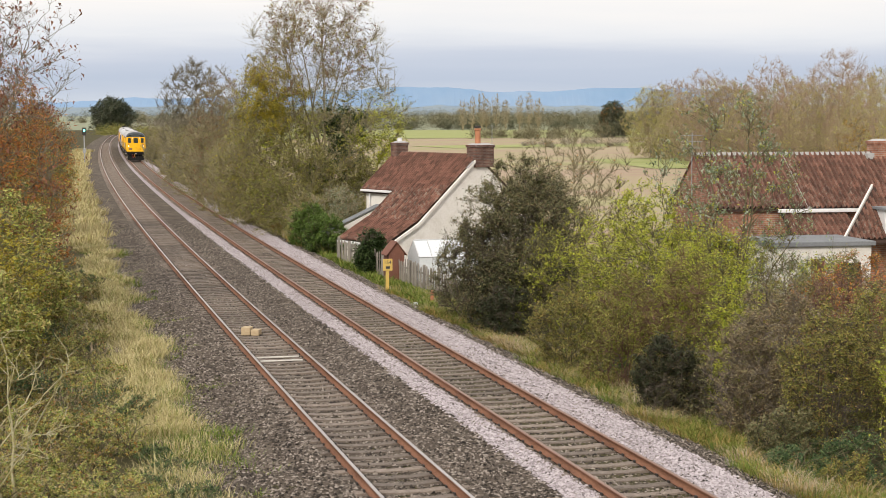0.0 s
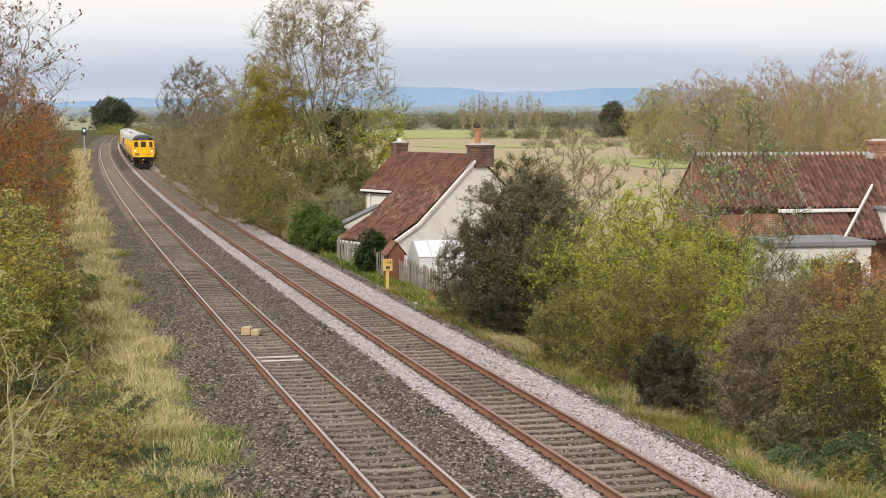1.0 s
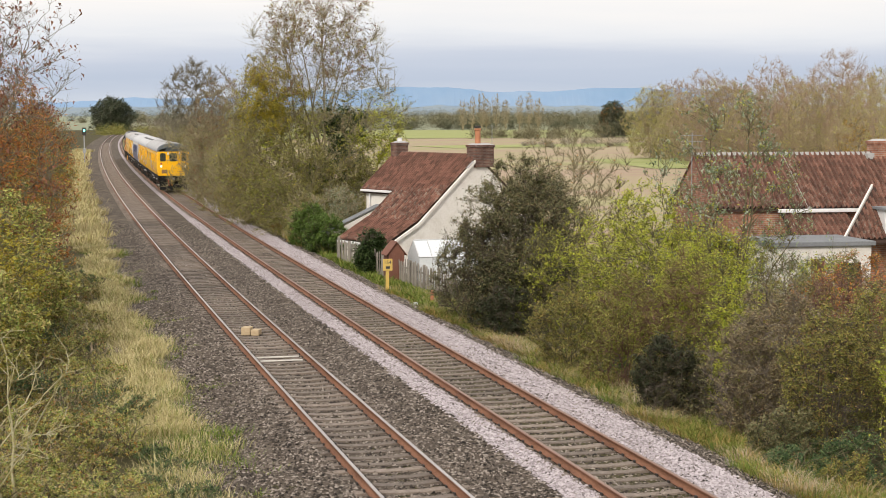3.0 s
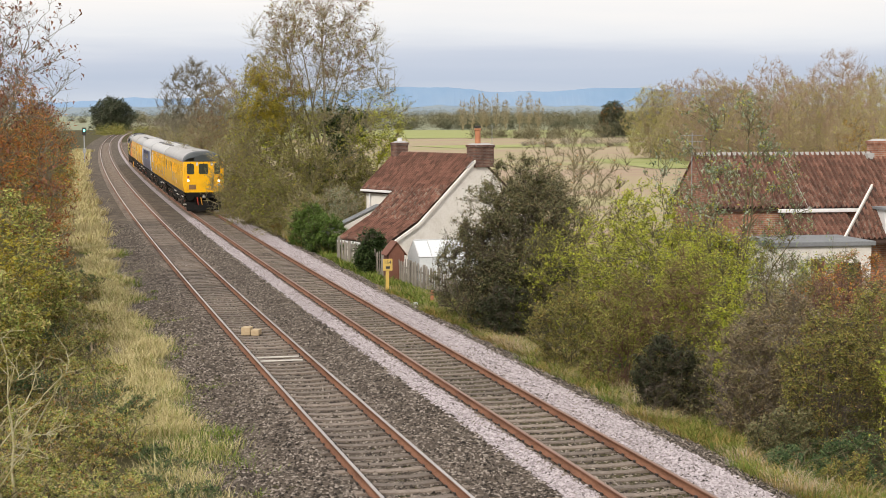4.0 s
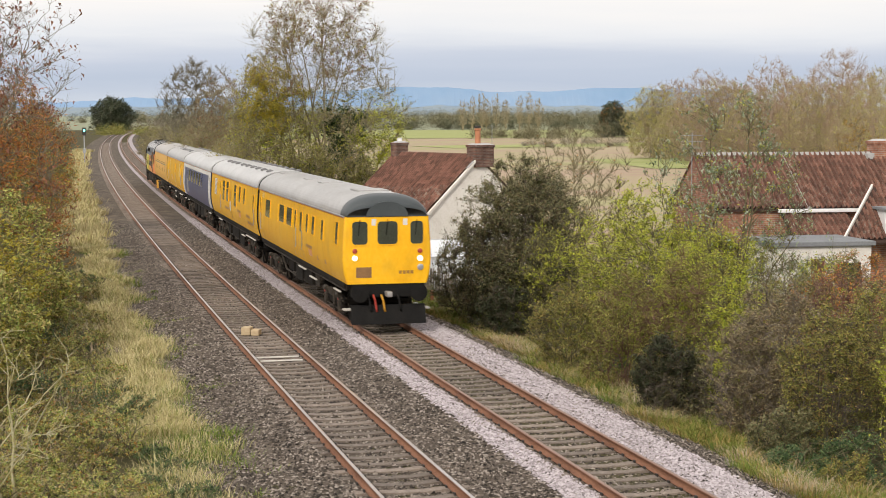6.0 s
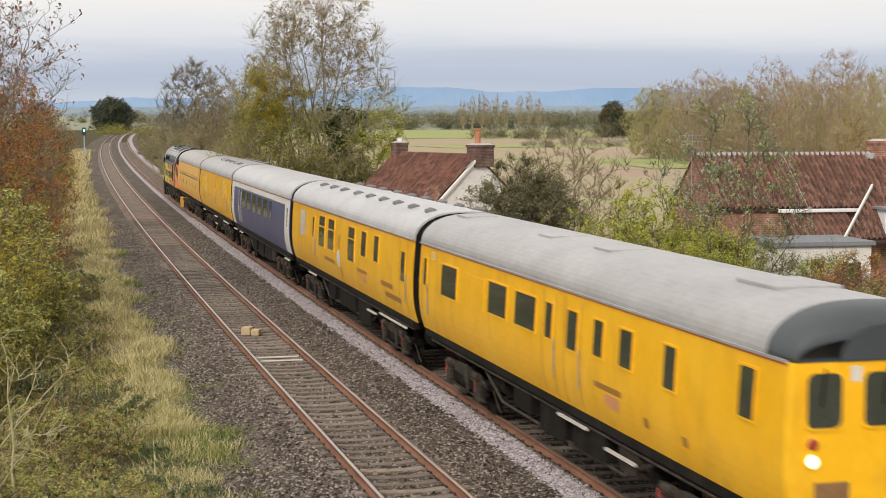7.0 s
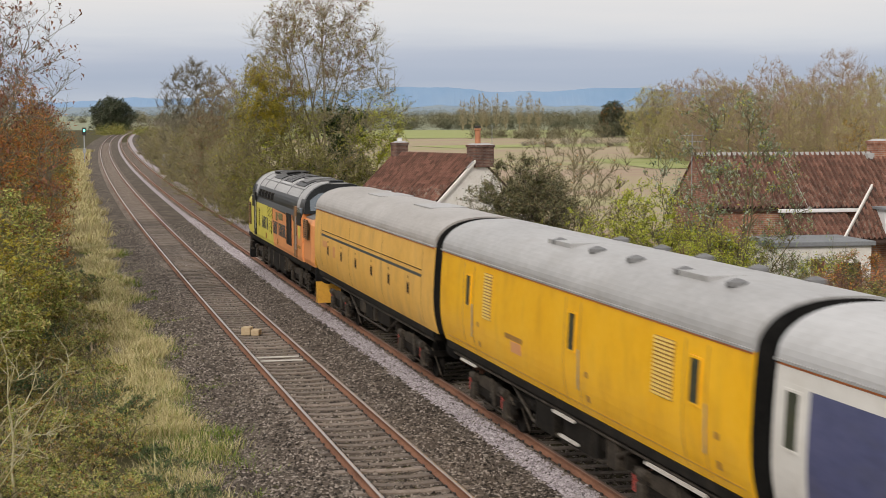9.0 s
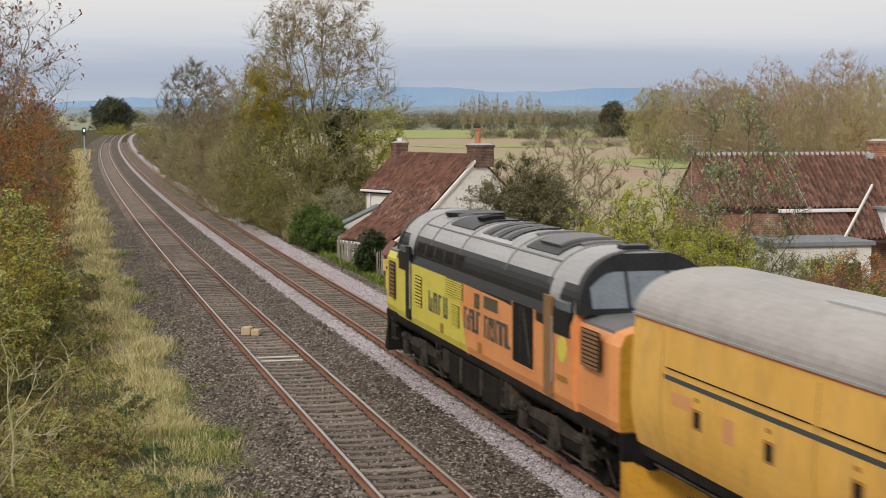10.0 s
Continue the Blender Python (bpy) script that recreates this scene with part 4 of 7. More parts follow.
far_wood("far_hedge", 150, 230, 560, 8, 26, "haze", 8, "field-edge trees beyond the stubble")
plant("tree", (42, 735, -1.5), "round dark evergreen oak by the bend", "tree", 240, 14.5, 18, 22, orders=((7, 0.2, 55, 0.42), (6, 0.1, 55, 0.6), (6, 0.05, 50, 0.8)), bark=M["bark"], leaves=[("oak", 3.5, 0.5, 0.0)], girth=0.4, low=0.03, belly=0.42)
plant("tree", (205, 560, -1.7), "dark rounded oak at the field edge", "tree", 241, 11.8, 11, 18, orders=((7, 0.2, 55, 0.42), (6, 0.1, 55, 0.6), (6, 0.05, 50, 0.8)), bark=M["bark"], leaves=[("oak", 3, 0.38, 0.0)], girth=0.3, belly=0.42, fill=[("russet", 1500, 0.3, 0.3, 0.95)], low=0.08)

# ---- cottages ----
def bricky(name, c1, c2, mortar, scale=1.0):
    m, nt, n, l, b = node_mat(name)
    tc = n.new("ShaderNodeTexCoord")
    sep, com = n.new("ShaderNodeSeparateXYZ"), n.new("ShaderNodeCombineXYZ")
    l.new(tc.outputs["Object"], sep.inputs[0])
    add = n.new("ShaderNodeMath")
    add.operation = "ADD"
    l.new(sep.outputs["X"], add.inputs[0])
    l.new(sep.outputs["Y"], add.inputs[1])
    l.new(add.outputs[0], com.inputs["X"])
    l.new(sep.outputs["Z"], com.inputs["Y"])
    br = n.new("ShaderNodeTexBrick")
    br.inputs["Scale"].default_value = scale
    br.inputs["Brick Width"].default_value, br.inputs["Row Height"].default_value, br.inputs["Mortar Size"].default_value = 0.225, 0.075, 0.008
    br.inputs["Color1"].default_value, br.inputs["Color2"].default_value, br.inputs["Mortar"].default_value = (*c1, 1), (*c2, 1), (*mortar, 1)
    l.new(com.outputs[0], br.inputs["Vector"])
    nz = n.new("ShaderNodeTexNoise")
    nz.inputs["Scale"].default_value, nz.inputs["Detail"].default_value = 3.0, 8
    l.new(tc.outputs["Object"], nz.inputs["Vector"])
    r = ramp_node(n, [(0.3, (0.55, 0.5, 0.48)), (0.7, (1.25, 1.25, 1.2))])
    l.new(nz.outputs["Fac"], r.inputs[0])
    mx = n.new("ShaderNodeMix")
    mx.data_type, mx.blend_type = "RGBA", "MULTIPLY"
    mx.inputs["Factor"].default_value = 1.0
    l.new(br.outputs["Color"], mx.inputs["A"])
    l.new(r.outputs[0], mx.inputs["B"])
    l.new(mx.outputs["Result"], b.inputs["Base Color"])
    b.inputs["Roughness"].default_value = 0.9
    bp = n.new("ShaderNodeBump")
    bp.inputs["Strength"].default_value, bp.inputs["Distance"].default_value = 0.6, 0.012
    bp.invert = True
    l.new(br.outputs["Fac"], bp.inputs["Height"])
    l.new(bp.outputs[0], b.inputs["Normal"])
    return m


M["glass"] = glassy("dark_window_glass", (0.045, 0.05, 0.038), 0.05)
M["brick"] = bricky("weathered_red_brick", (0.30, 0.115, 0.07), (0.40, 0.19, 0.12), (0.36, 0.32, 0.28))
M["brick_dark"] = bricky("sooty_chimney_brick", (0.10, 0.05, 0.04), (0.19, 0.095, 0.07), (0.20, 0.175, 0.155))
M["render"] = grainy("cream_render", [(0.66, 0.63, 0.57), (0.74, 0.71, 0.66), (0.79, 0.77, 0.73)], 0.8, 10, 0.9, 0.1, dirt=(0.52, 0.48, 0.42), dirt_amount=0.35)
M["white_trim"] = grainy("white_trim_paint", [(0.74, 0.74, 0.74), (0.82, 0.82, 0.82)], 2, 14, 0.5, 0.03)
M["tile"] = grainy("clay_pantile", [(0.095, 0.044, 0.033), (0.165, 0.076, 0.053), (0.26, 0.130, 0.092)], 2.6, 22, 0.9, 0.25, vary=0.4, dirt=(0.24, 0.205, 0.165), dirt_amount=0.9)
M["tile_rest"] = grainy("clay_pantile_field", [(0.095, 0.044, 0.033), (0.165, 0.076, 0.053), (0.26, 0.130, 0.092)], 2.6, 22, 0.9, 0.25, vary=0.4, dirt=(0.24, 0.205, 0.165), dirt_amount=0.9, island=True)
# boards coloured dark so the gaps between tiles read as shaded grooves
M["groove_shade"] = grainy("groove_shade_boards", [(0.035, 0.02, 0.016), (0.07, 0.04, 0.03)], 2, 14, 0.95, 0.1)
M["lead"] = grainy("grey_ridge_mortar", [(0.36, 0.355, 0.35), (0.46, 0.455, 0.45)], 2, 14, 0.8, 0.1)
M["felt"] = grainy("grey_roof_felt", [(0.16, 0.17, 0.18), (0.24, 0.25, 0.26)], 2, 14, 0.9, 0.1)
M["pot"] = grainy("terracotta_pot", [(0.42, 0.17, 0.085), (0.50, 0.22, 0.12)], 3, 14, 0.85, 0.1)
M["old_wood"] = grainy("weathered_grey_wood", [(0.17, 0.15, 0.125), (0.26, 0.235, 0.20), (0.34, 0.31, 0.27)], 2, 22, 0.95, 0.3, stretch=(3, 3, 0.5), vary=0.25)
M["brown_wood"] = grainy("red_brown_stain", [(0.15, 0.06, 0.04), (0.21, 0.09, 0.06)], 2, 18, 0.8, 0.2)
M["alu"] = grainy("aluminium_bar", [(0.55, 0.56, 0.57), (0.68, 0.69, 0.70)], 2, 20, 0.4, 0.02, 0.5)
M["poly"] = grainy("milky_greenhouse_pane", [(0.62, 0.66, 0.68), (0.74, 0.78, 0.80)], 1.2, 10, 0.25, 0.02)
M["sign_yellow"] = grainy("milepost_yellow", [(0.62, 0.42, 0.10), (0.70, 0.50, 0.15)], 3, 20, 0.7, 0.1)
M["sign_black"] = grainy("milepost_black", [(0.03, 0.03, 0.03), (0.05, 0.05, 0.05)], 3, 20, 0.6, 0.0)
M["galv"] = grainy("galvanised_steel", [(0.30, 0.31, 0.32), (0.42, 0.43, 0.44)], 2, 20, 0.55, 0.05, 0.3)
M["pale_timber"] = grainy("pale_sawn_timber", [(0.40, 0.30, 0.18), (0.54, 0.42, 0.27)], 4, 25, 0.8, 0.2, stretch=(4, 1, 4))
M["pale_step"] = grainy("pale_step_edge", [(0.5, 0.47, 0.42), (0.65, 0.62, 0.58)], 3, 30, 0.6, 0.05)
M["cab_grey"] = grainy("concrete_grey_cabinet", [(0.30, 0.30, 0.29), (0.40, 0.40, 0.39)], 2, 15, 0.8, 0.1)
M["signal_green"] = glowing("green_signal_lens", (0.15, 1.0, 0.75), 4.0)


def tile_mesh(w, h):
    """One clay pantile: an S-shaped sheet with thickness, w across and h down the slope (local x, -y)."""
    b = Build()
    prof = [(-0.5, 0.15), (-0.34, 0.95), (-0.14, 0.85), (0.02, 0.10), (0.34, -0.05), (0.5, 0.30)]
    v = []
    for z0 in (0.0, -0.022):
        for y, lift in ((0.02, 0.0), (-h, 0.022)):
            v += [(p * w * 0.90, y, q * 0.135 + z0 + lift) for p, q in prof]
    k = len(prof)
    f = []
    for i in range(k - 1):
        f += [(i, k + i, k + i + 1, i + 1), (k + i, 3 * k + i, 3 * k + i + 1, k + i + 1)]
    return b.add(v, f).mesh("roof_tile")


def tiled_slope(owner, x0, x1, y, z_top, run, drop, side, w=0.215, h=0.29, seed=0, limit=280, skip=None):
    """Pantiles laid on a slope. It falls from the line (x0..x1, y, z_top): run metres out to the side (-1 or 1 in y), drop metres down."""
    rng = random.Random(seed)
    length = math.hypot(run, drop)
    rows, cols = int(length / h), int(abs(x1 - x0) / w)
    me = tile_mesh(w, h)
    me.materials.append(M["tile"])
    rest = Build()
    pitch = math.degrees(math.atan2(drop, run))
    made = 0
    for r in range(rows):
        for c in range(cols):
            x = x0 + (c + 0.5) * w
            t = (r + 0.1) * h / length
            if skip and skip(x, t):
                continue
            m = pose(x + rng.uniform(-0.008, 0.008), y + side * run * t, z_top - drop * t + 0.02 + rng.uniform(-0.006, 0.008), 0, 0, 0)
            m = m @ (pose(0, 0, 0, pitch, 0, 0) if side < 0 else pose(0, 0, 0, 0, 0, 180) @ pose(0, 0, 0, pitch, 0, 0)) @ pose(0, 0, 0, rng.uniform(-1, 1), rng.uniform(-1.5, 1.5), rng.uniform(-1.2, 1.2))
            if made < limit:
                o = new("roof_tile", me)
                o.parent, o.matrix_basis = owner, m
                made += 1
            else:
                rest.add([m @ v.co for v in me.vertices], [p.vertices[:] for p in me.polygons])
    if rest.v:
        tagged(part("roof_tiles", rest, M["tile_rest"], owner), kind="stuff")


def chimney(owner, x0, x1, y0, y1, z0, z1, pots, material):
    c = part("chimney", Build().box(x0, x1, y0, y1, z0, z1 - 0.16).box(x0 - 0.04, x1 + 0.04, y0 - 0.04, y1 + 0.04, z1 - 0.16, z1 - 0.05), material, owner)
    part("flaunching", Build().add([(x0, y0, z1 - 0.05), (x1, y0, z1 - 0.05), (x1, y1, z1 - 0.05), (x0, y1, z1 - 0.05), (x0 + 0.2, y0 + 0.15, z1 + 0.03), (x1 - 0.2, y0 + 0.15, z1 + 0.03), (x1 - 0.2, y1 - 0.15, z1 + 0.03), (x0 + 0.2, y1 - 0.15, z1 + 0.03)],
                                  [(0, 1, 5, 4), (1, 2, 6, 5), (2, 3, 7, 6), (3, 0, 4, 7), (4, 5, 6, 7)]), M["lead"], c)
    for x, h, r, m in pots:
        yc = (y0 + y1) / 2
        part("chimney_pot", Build().turned([(r, z1 - 0.06), (r * 0.92, z1 + h * 0.85), (r * 1.1, z1 + h * 0.88), (r * 1.1, z1 + h), (r * 0.7, z1 + h)], "z", 14, (x, yc, 0)), M[m], c)
        if h > 0.5:
            part("cowl", Build().turned([(r * 1.2, z1 + h + 0.03), (r * 1.2, z1 + h + 0.10), (r * 0.4, z1 + h + 0.13)], "z", 14, (x, yc, 0)), M["clip"], c)
    return c


def wall_slab(owner, name, outline, a, b, axis, material):
    return part(name, Build().prism(outline, a, b, axis), material, owner)


def cottage():
    """White cottage; local y runs along the ridge, the long catslide falls to -x."""
    h = thing("cottage", pose(22.7, 81.2, 0, 0, 0, 21.1), "cream rendered cottage with a red pantile catslide roof", "house")
    near = [(-5.3, -1.8), (3.75, -1.8), (3.75, 1.1), (0, 4.36), (-3.66, 1.18), (-5.3, 0.24)]
    wall_slab(h, "gable_wall", near, 0.12, 0.40, "y", M["render"])
    wall_slab(h, "gable_wall", [(-2.0, -1.8), (3.75, -1.8), (3.75, 1.1), (0, 4.36), (-2.0, 2.62)], 7.1, 7.38, "y", M["render"])
    wall_slab(h, "eaves_wall", [(0.40, -1.8), (4.4, -1.8), (4.4, 0.22), (0.40, 0.22)], -5.3, -5.05, "x", M["render"])
    wall_slab(h, "front_wall", [(4.4, -1.8), (7.1, -1.8), (7.1, 2.6), (4.4, 2.6)], -2.0, -1.75, "x", M["render"])
    wall_slab(h, "cheek_wall", [(-5.05, -1.8), (-1.75, -1.8), (-1.75, 2.7), (-3.6, 1.15), (-5.05, 0.22)], 4.2, 4.39, "y", M["render"])
    wall_slab(h, "back_wall", [(0.4, -1.8), (7.1, -1.8), (7.1, 1.1), (0.4, 1.1)], 3.5, 3.75, "x", M["render"])
    wall_slab(h, "outhouse_wall", [(-5.2, -1.8), (-2.0, -1.8), (-2.0, 1.75), (-4.9, 0.55), (-5.2, 0.5)], 6.0, 6.2, "y", M["render"])
    wall_slab(h, "outhouse_wall", [(6.2, -1.8), (6.4, -1.8), (6.4, 0.5), (6.2, 0.5)], -5.2, -5.0, "x", M["render"])
    part("outhouse_roof", Build().add([(-5.35, 5.95, 0.52), (-5.35, 6.45, 0.52), (-1.95, 6.45, 1.82), (-1.95, 5.95, 1.82), (-5.35, 5.95, 0.58), (-5.35, 6.45, 0.58), (-1.95, 6.45, 1.88), (-1.95, 5.95, 1.88)],
                                     [(0, 1, 2, 3), (7, 6, 5, 4), (0, 4, 5, 1), (1, 5, 6, 2), (2, 6, 7, 3), (3, 7, 4, 0)]), M["felt"], h)
    # roof boards, dark to put shade in the tile grooves, then tiles
    bd = Build()
    for pts in ([(0.05, 4.46), (-3.75, 1.17), (-5.48, 0.20)],):
        for (xa, za), (xb, zb) in zip(pts, pts[1:]):
            y1 = 4.5
            bd.add([(xa, 0.05, za), (xb, 0.05, zb), (xb, y1, zb), (xa, y1, za), (xa, 0.05, za - 0.1), (xb, 0.05, zb - 0.1), (xb, y1, zb - 0.1), (xa, y1, za - 0.1)],
                   [(0, 1, 2, 3), (7, 6, 5, 4), (0, 4, 5, 1), (1, 5, 6, 2), (2, 6, 7, 3), (3, 7, 4, 0)])
    bd.add([(0.05, 4.5, 4.46), (-2.2, 4.5, 2.51), (-2.2, 7.45, 2.51), (0.05, 7.45, 4.46), (0.05, 4.5, 4.36), (-2.2, 4.5, 2.41), (-2.2, 7.45, 2.41), (0.05, 7.45, 4.36)], [(0, 1, 2, 3), (7, 6, 5, 4), (0, 4, 5, 1), (1, 5, 6, 2), (2, 6, 7, 3), (3, 7, 4, 0)])
    bd.add([(0.0, 0.05, 4.46), (0.0, 7.45, 4.46), (4.0, 7.45, 0.96), (4.0, 0.05, 0.96), (0.0, 0.05, 4.36), (0.0, 7.45, 4.36), (4.0, 7.45, 0.86), (4.0, 0.05, 0.86)], [(0, 1, 2, 3), (7, 6, 5, 4), (0, 4, 5, 1), (1, 5, 6, 2), (2, 6, 7, 3), (3, 7, 4, 0)])
    part("roof", bd, M["groove_shade"], h)
    # the tile helper lays slopes that fall in y, so each slope gets a carrier turned by a right angle
    for nm, (xa, za, run, drop, ya, yb, lim) in {"upper": (0.0, 4.49, 3.75, 3.26, 0.02, 7.45, 300), "foot": (-3.72, 1.27, 1.78, 1.0, 0.02, 4.5, 120)}.items():
        slope = new("tiled_slope")
        slope.parent = h
        slope.matrix_basis = pose(0, 0, 0, 0, 0, -90)
        tiled_slope(slope, -yb, -ya, xa, za, run, drop, -1, seed=len(nm), limit=lim, skip=(lambda x, t: -x > 4.5 and t > 0.58) if nm == "upper" else None)
    rg = Build()
    for i in range(21):
        y = 0.55 + i * 0.30
        rg.prism([(0.13 * math.cos(a), 4.47 + 0.10 * math.sin(a)) for a in [math.pi * k / 6 for k in range(7)]], y, y + 0.285)
    part("ridge_tiles", rg, M["tile_rest"], h)
    part("gutter", Build().box(-2.32, -2.18, 4.45, 7.5, 2.50, 2.62, 0.03), M["white_trim"], h, "white gutter")
    part("gutter", Build().box(-5.62, -5.48, 0.0, 4.55, 0.12, 0.24, 0.03), M["white_trim"], h, "white gutter")
    part("bargeboard", Build().add([(-5.5, -0.02, 0.24), (-3.74, -0.02, 1.22), (0, -0.02, 4.50), (0, -0.02, 4.37), (-3.70, -0.02, 1.09), (-5.5, -0.02, 0.11), (-5.5, 0.12, 0.24), (-3.74, 0.12, 1.22), (0, 0.12, 4.50), (0, 0.12, 4.37), (-3.70, 0.12, 1.09), (-5.5, 0.12, 0.11)],
                                  [(0, 1, 4, 5), (1, 2, 3, 4), (6, 11, 10, 7), (7, 10, 9, 8), (0, 6, 7, 1), (1, 7, 8, 2), (5, 4, 10, 11), (4, 3, 9, 10)]), M["render"], h, "pale rendered verge")
    part("downpipe", Build().rod((-2.12, 6.9, 0.8), (-2.12, 6.9, 2.5), 0.045), M["white_trim"], h)
    part("fascia", Build().box(-5.5, -2.0, 4.5, 4.54, 0.0, 0.05), M["white_trim"], h)
    chimney(h, -0.28, 0.85, -0.03, 0.75, 3.9, 5.06, [(0.12, 0.78, 0.15, "pot")], M["brick_dark"])
    chimney(h, -0.38, 0.36, 6.9, 7.45, 3.9, 5.10, [(0.0, 0.2, 0.14, "white_trim")], M["brick_dark"])
    part("lead_flashing", Build().add([(-0.5, -0.01, 4.1), (-0.36, -0.01, 4.2), (-0.36, 0.85, 4.25), (-0.75, 0.85, 3.9), (-0.75, 0.02, 3.88)], [(0, 1, 2, 3, 4)]), M["lead"], h)
    ae = Build().rod((1.05, 0.4, 4.4), (1.05, 0.4, 6.0), 0.018)
    for i in range(5):
        ae.rod((0.9 + 0.08 * i, 0.2, 5.9), (0.9 + 0.08 * i, 0.6, 5.9), 0.01)
    ae.rod((0.8, 0.4, 5.9), (1.35, 0.4, 5.9), 0.012)
    part("aerial", ae, M["galv"], h)
    return h


cottage()


def greenhouse():
    g = thing("greenhouse", pose(16.75, 70.6, -0.95), "small greenhouse with milky panes and aluminium bars", "greenhouse")
    L, e, r, w = 3.6, 1.42, 2.08, 1.0
    fr = Build()
    for i in range(7):
        x = L * i / 6
        for s in (-1, 1):
            fr.rod((x, s * w, 0), (x, s * w, e), 0.022)
            fr.rod((x, s * w, e), (x, 0, r), 0.022)
    for y, z in ((-w, 0.02), (w, 0.02), (-w, e), (w, e), (0, r)):
        fr.rod((0, y, z), (L, y, z), 0.028)
    part("greenhouse_frame", fr, M["alu"], g)
    for i in range(6):
        x0, x1 = L * i / 6 + 0.025, L * (i + 1) / 6 - 0.025
        for s in (-1, 1):
            part("pane", Build().box(x0, x1, s * w - 0.004, s * w + 0.004, 0.05, e - 0.03), M["poly"], g)
            v = [(x0, s * (w - 0.02), e + 0.02), (x1, s * (w - 0.02), e + 0.02), (x1, s * 0.03, r - 0.02), (x0, s * 0.03, r - 0.02)]
            v += [(x, y, z - 0.008) for x, y, z in v]
            part("pane", Build().add(v, [(0, 1, 2, 3), (7, 6, 5, 4), (0, 4, 5, 1), (1, 5, 6, 2), (2, 6, 7, 3), (3, 7, 4, 0)]), M["poly"], g)
    for x in (0.0, L):
        part("end_pane", Build().prism([(-w, 0.03), (w, 0.03), (w, e), (0, r - 0.03), (-w, e)], x - 0.004, x + 0.004, "x"), M["poly"], g)
    s = thing("garden_shed", pose(15.95, 70.9, -0.95), "little red-brown wooden shed with a pointed roof", "shed")
    part("shed_wall", Build().prism([(-0.35, 0), (0.35, 0), (0.35, 1.55), (0, 2.0), (-0.35, 1.55)], -0.5, 0.5), M["brown_wood"], s)
    for e2 in (-1, 1):
        part("roof_board", Build().add([(0, -0.58, 2.06), (e2 * 0.46, -0.58, 1.47), (e2 * 0.46, 0.58, 1.47), (0, 0.58, 2.06), (0, -0.58, 2.02), (e2 * 0.46, -0.58, 1.43), (e2 * 0.46, 0.58, 1.43), (0, 0.58, 2.02)],
                                      [(0, 1, 2, 3), (7, 6, 5, 4), (0, 4, 5, 1), (1, 5, 6, 2), (2, 6, 7, 3), (3, 7, 4, 0)]), M["brown_wood"], s)
    for i in range(5):
        part("board", Build().box(-0.34 + 0.14 * i, -0.22 + 0.14 * i, -0.515, -0.501, 0.05, 1.5), M["brown_wood"], s)


greenhouse()


def fence():
    f = thing("garden_fence", pose(0, 0, 0), "weathered grey paling fence on posts, leaning in places", "fence")
    rng = random.Random(3)
    a, b = Vector((15.3, 80.6, 0)), Vector((16.75, 61.5, 0))
    d = (b - a)
    n = 150
    pick = [Build().prism([(-0.045, 0), (0.045, 0), (0.045, 1.0), (0.0, 1.06), (-0.045, 1.0)], -0.009, 0.009).mesh("paling") for _ in range(1)][0]
    pick.materials.append(M["old_wood"])
    ang = math.degrees(math.atan2(d.y, d.x))
    for i in range(n):
        p = a + d * (i / n)
        u = p.x - float(line_x(p.y))
        o = new("paling", pick)
        o.parent = f
        o.matrix_basis = pose(p.x, p.y, float(land(u, p.y)) + rng.uniform(-0.06, 0.04), rng.uniform(-3, 3), 0, ang + rng.uniform(-3, 3)) @ Matrix.Diagonal((1, 1, rng.uniform(0.95, 1.15), 1))
    for i in range(11):
        p = a + d * (i / 10)
        u = p.x - float(line_x(p.y))
        z = float(land(u, p.y))
        part("post", Build().box(p.x + 0.03, p.x + 0.14, p.y - 0.055, p.y + 0.055, z - 0.2, z + 1.2 + rng.uniform(-0.05, 0.1), 0.012), M["old_wood"], f)
    for h in (0.25, 0.85):
        q0, q1 = a + Vector((0.05, 0, -0.72 + h)), b + Vector((0.05, 0, -0.9 + h))
        part("rail_bar", Build().rod(q0, q1, 0.03, 4), M["old_wood"], f)
    g = thing("field_gate", pose(0, 0, 0), "low grey slatted gate between two posts", "gate")
    p0, p1 = Vector((16.8, 60.9, -0.95)), Vector((16.9, 57.2, -0.95))
    for p in (p0, p1):
        part("post", Build().box(p.x - 0.08, p.x + 0.08, p.y - 0.08, p.y + 0.08, p.z - 0.1, p.z + 1.25, 0.015), M["old_wood"], g)
    for i in range(5):
        z = 0.15 + 0.2 * i
        part("slat", Build().rod(p0 + Vector((0, 0, z)), p1 + Vector((0, 0, z)), 0.035, 4), M["old_wood"], g)


fence()
bush((15.7, 74.6, -0.75), "ivy-covered bush against the garden fence", 300, 2.0, 1.6, "ivy", 9000, 0.08, "bark_dark_shade", 10, fill=0.9)


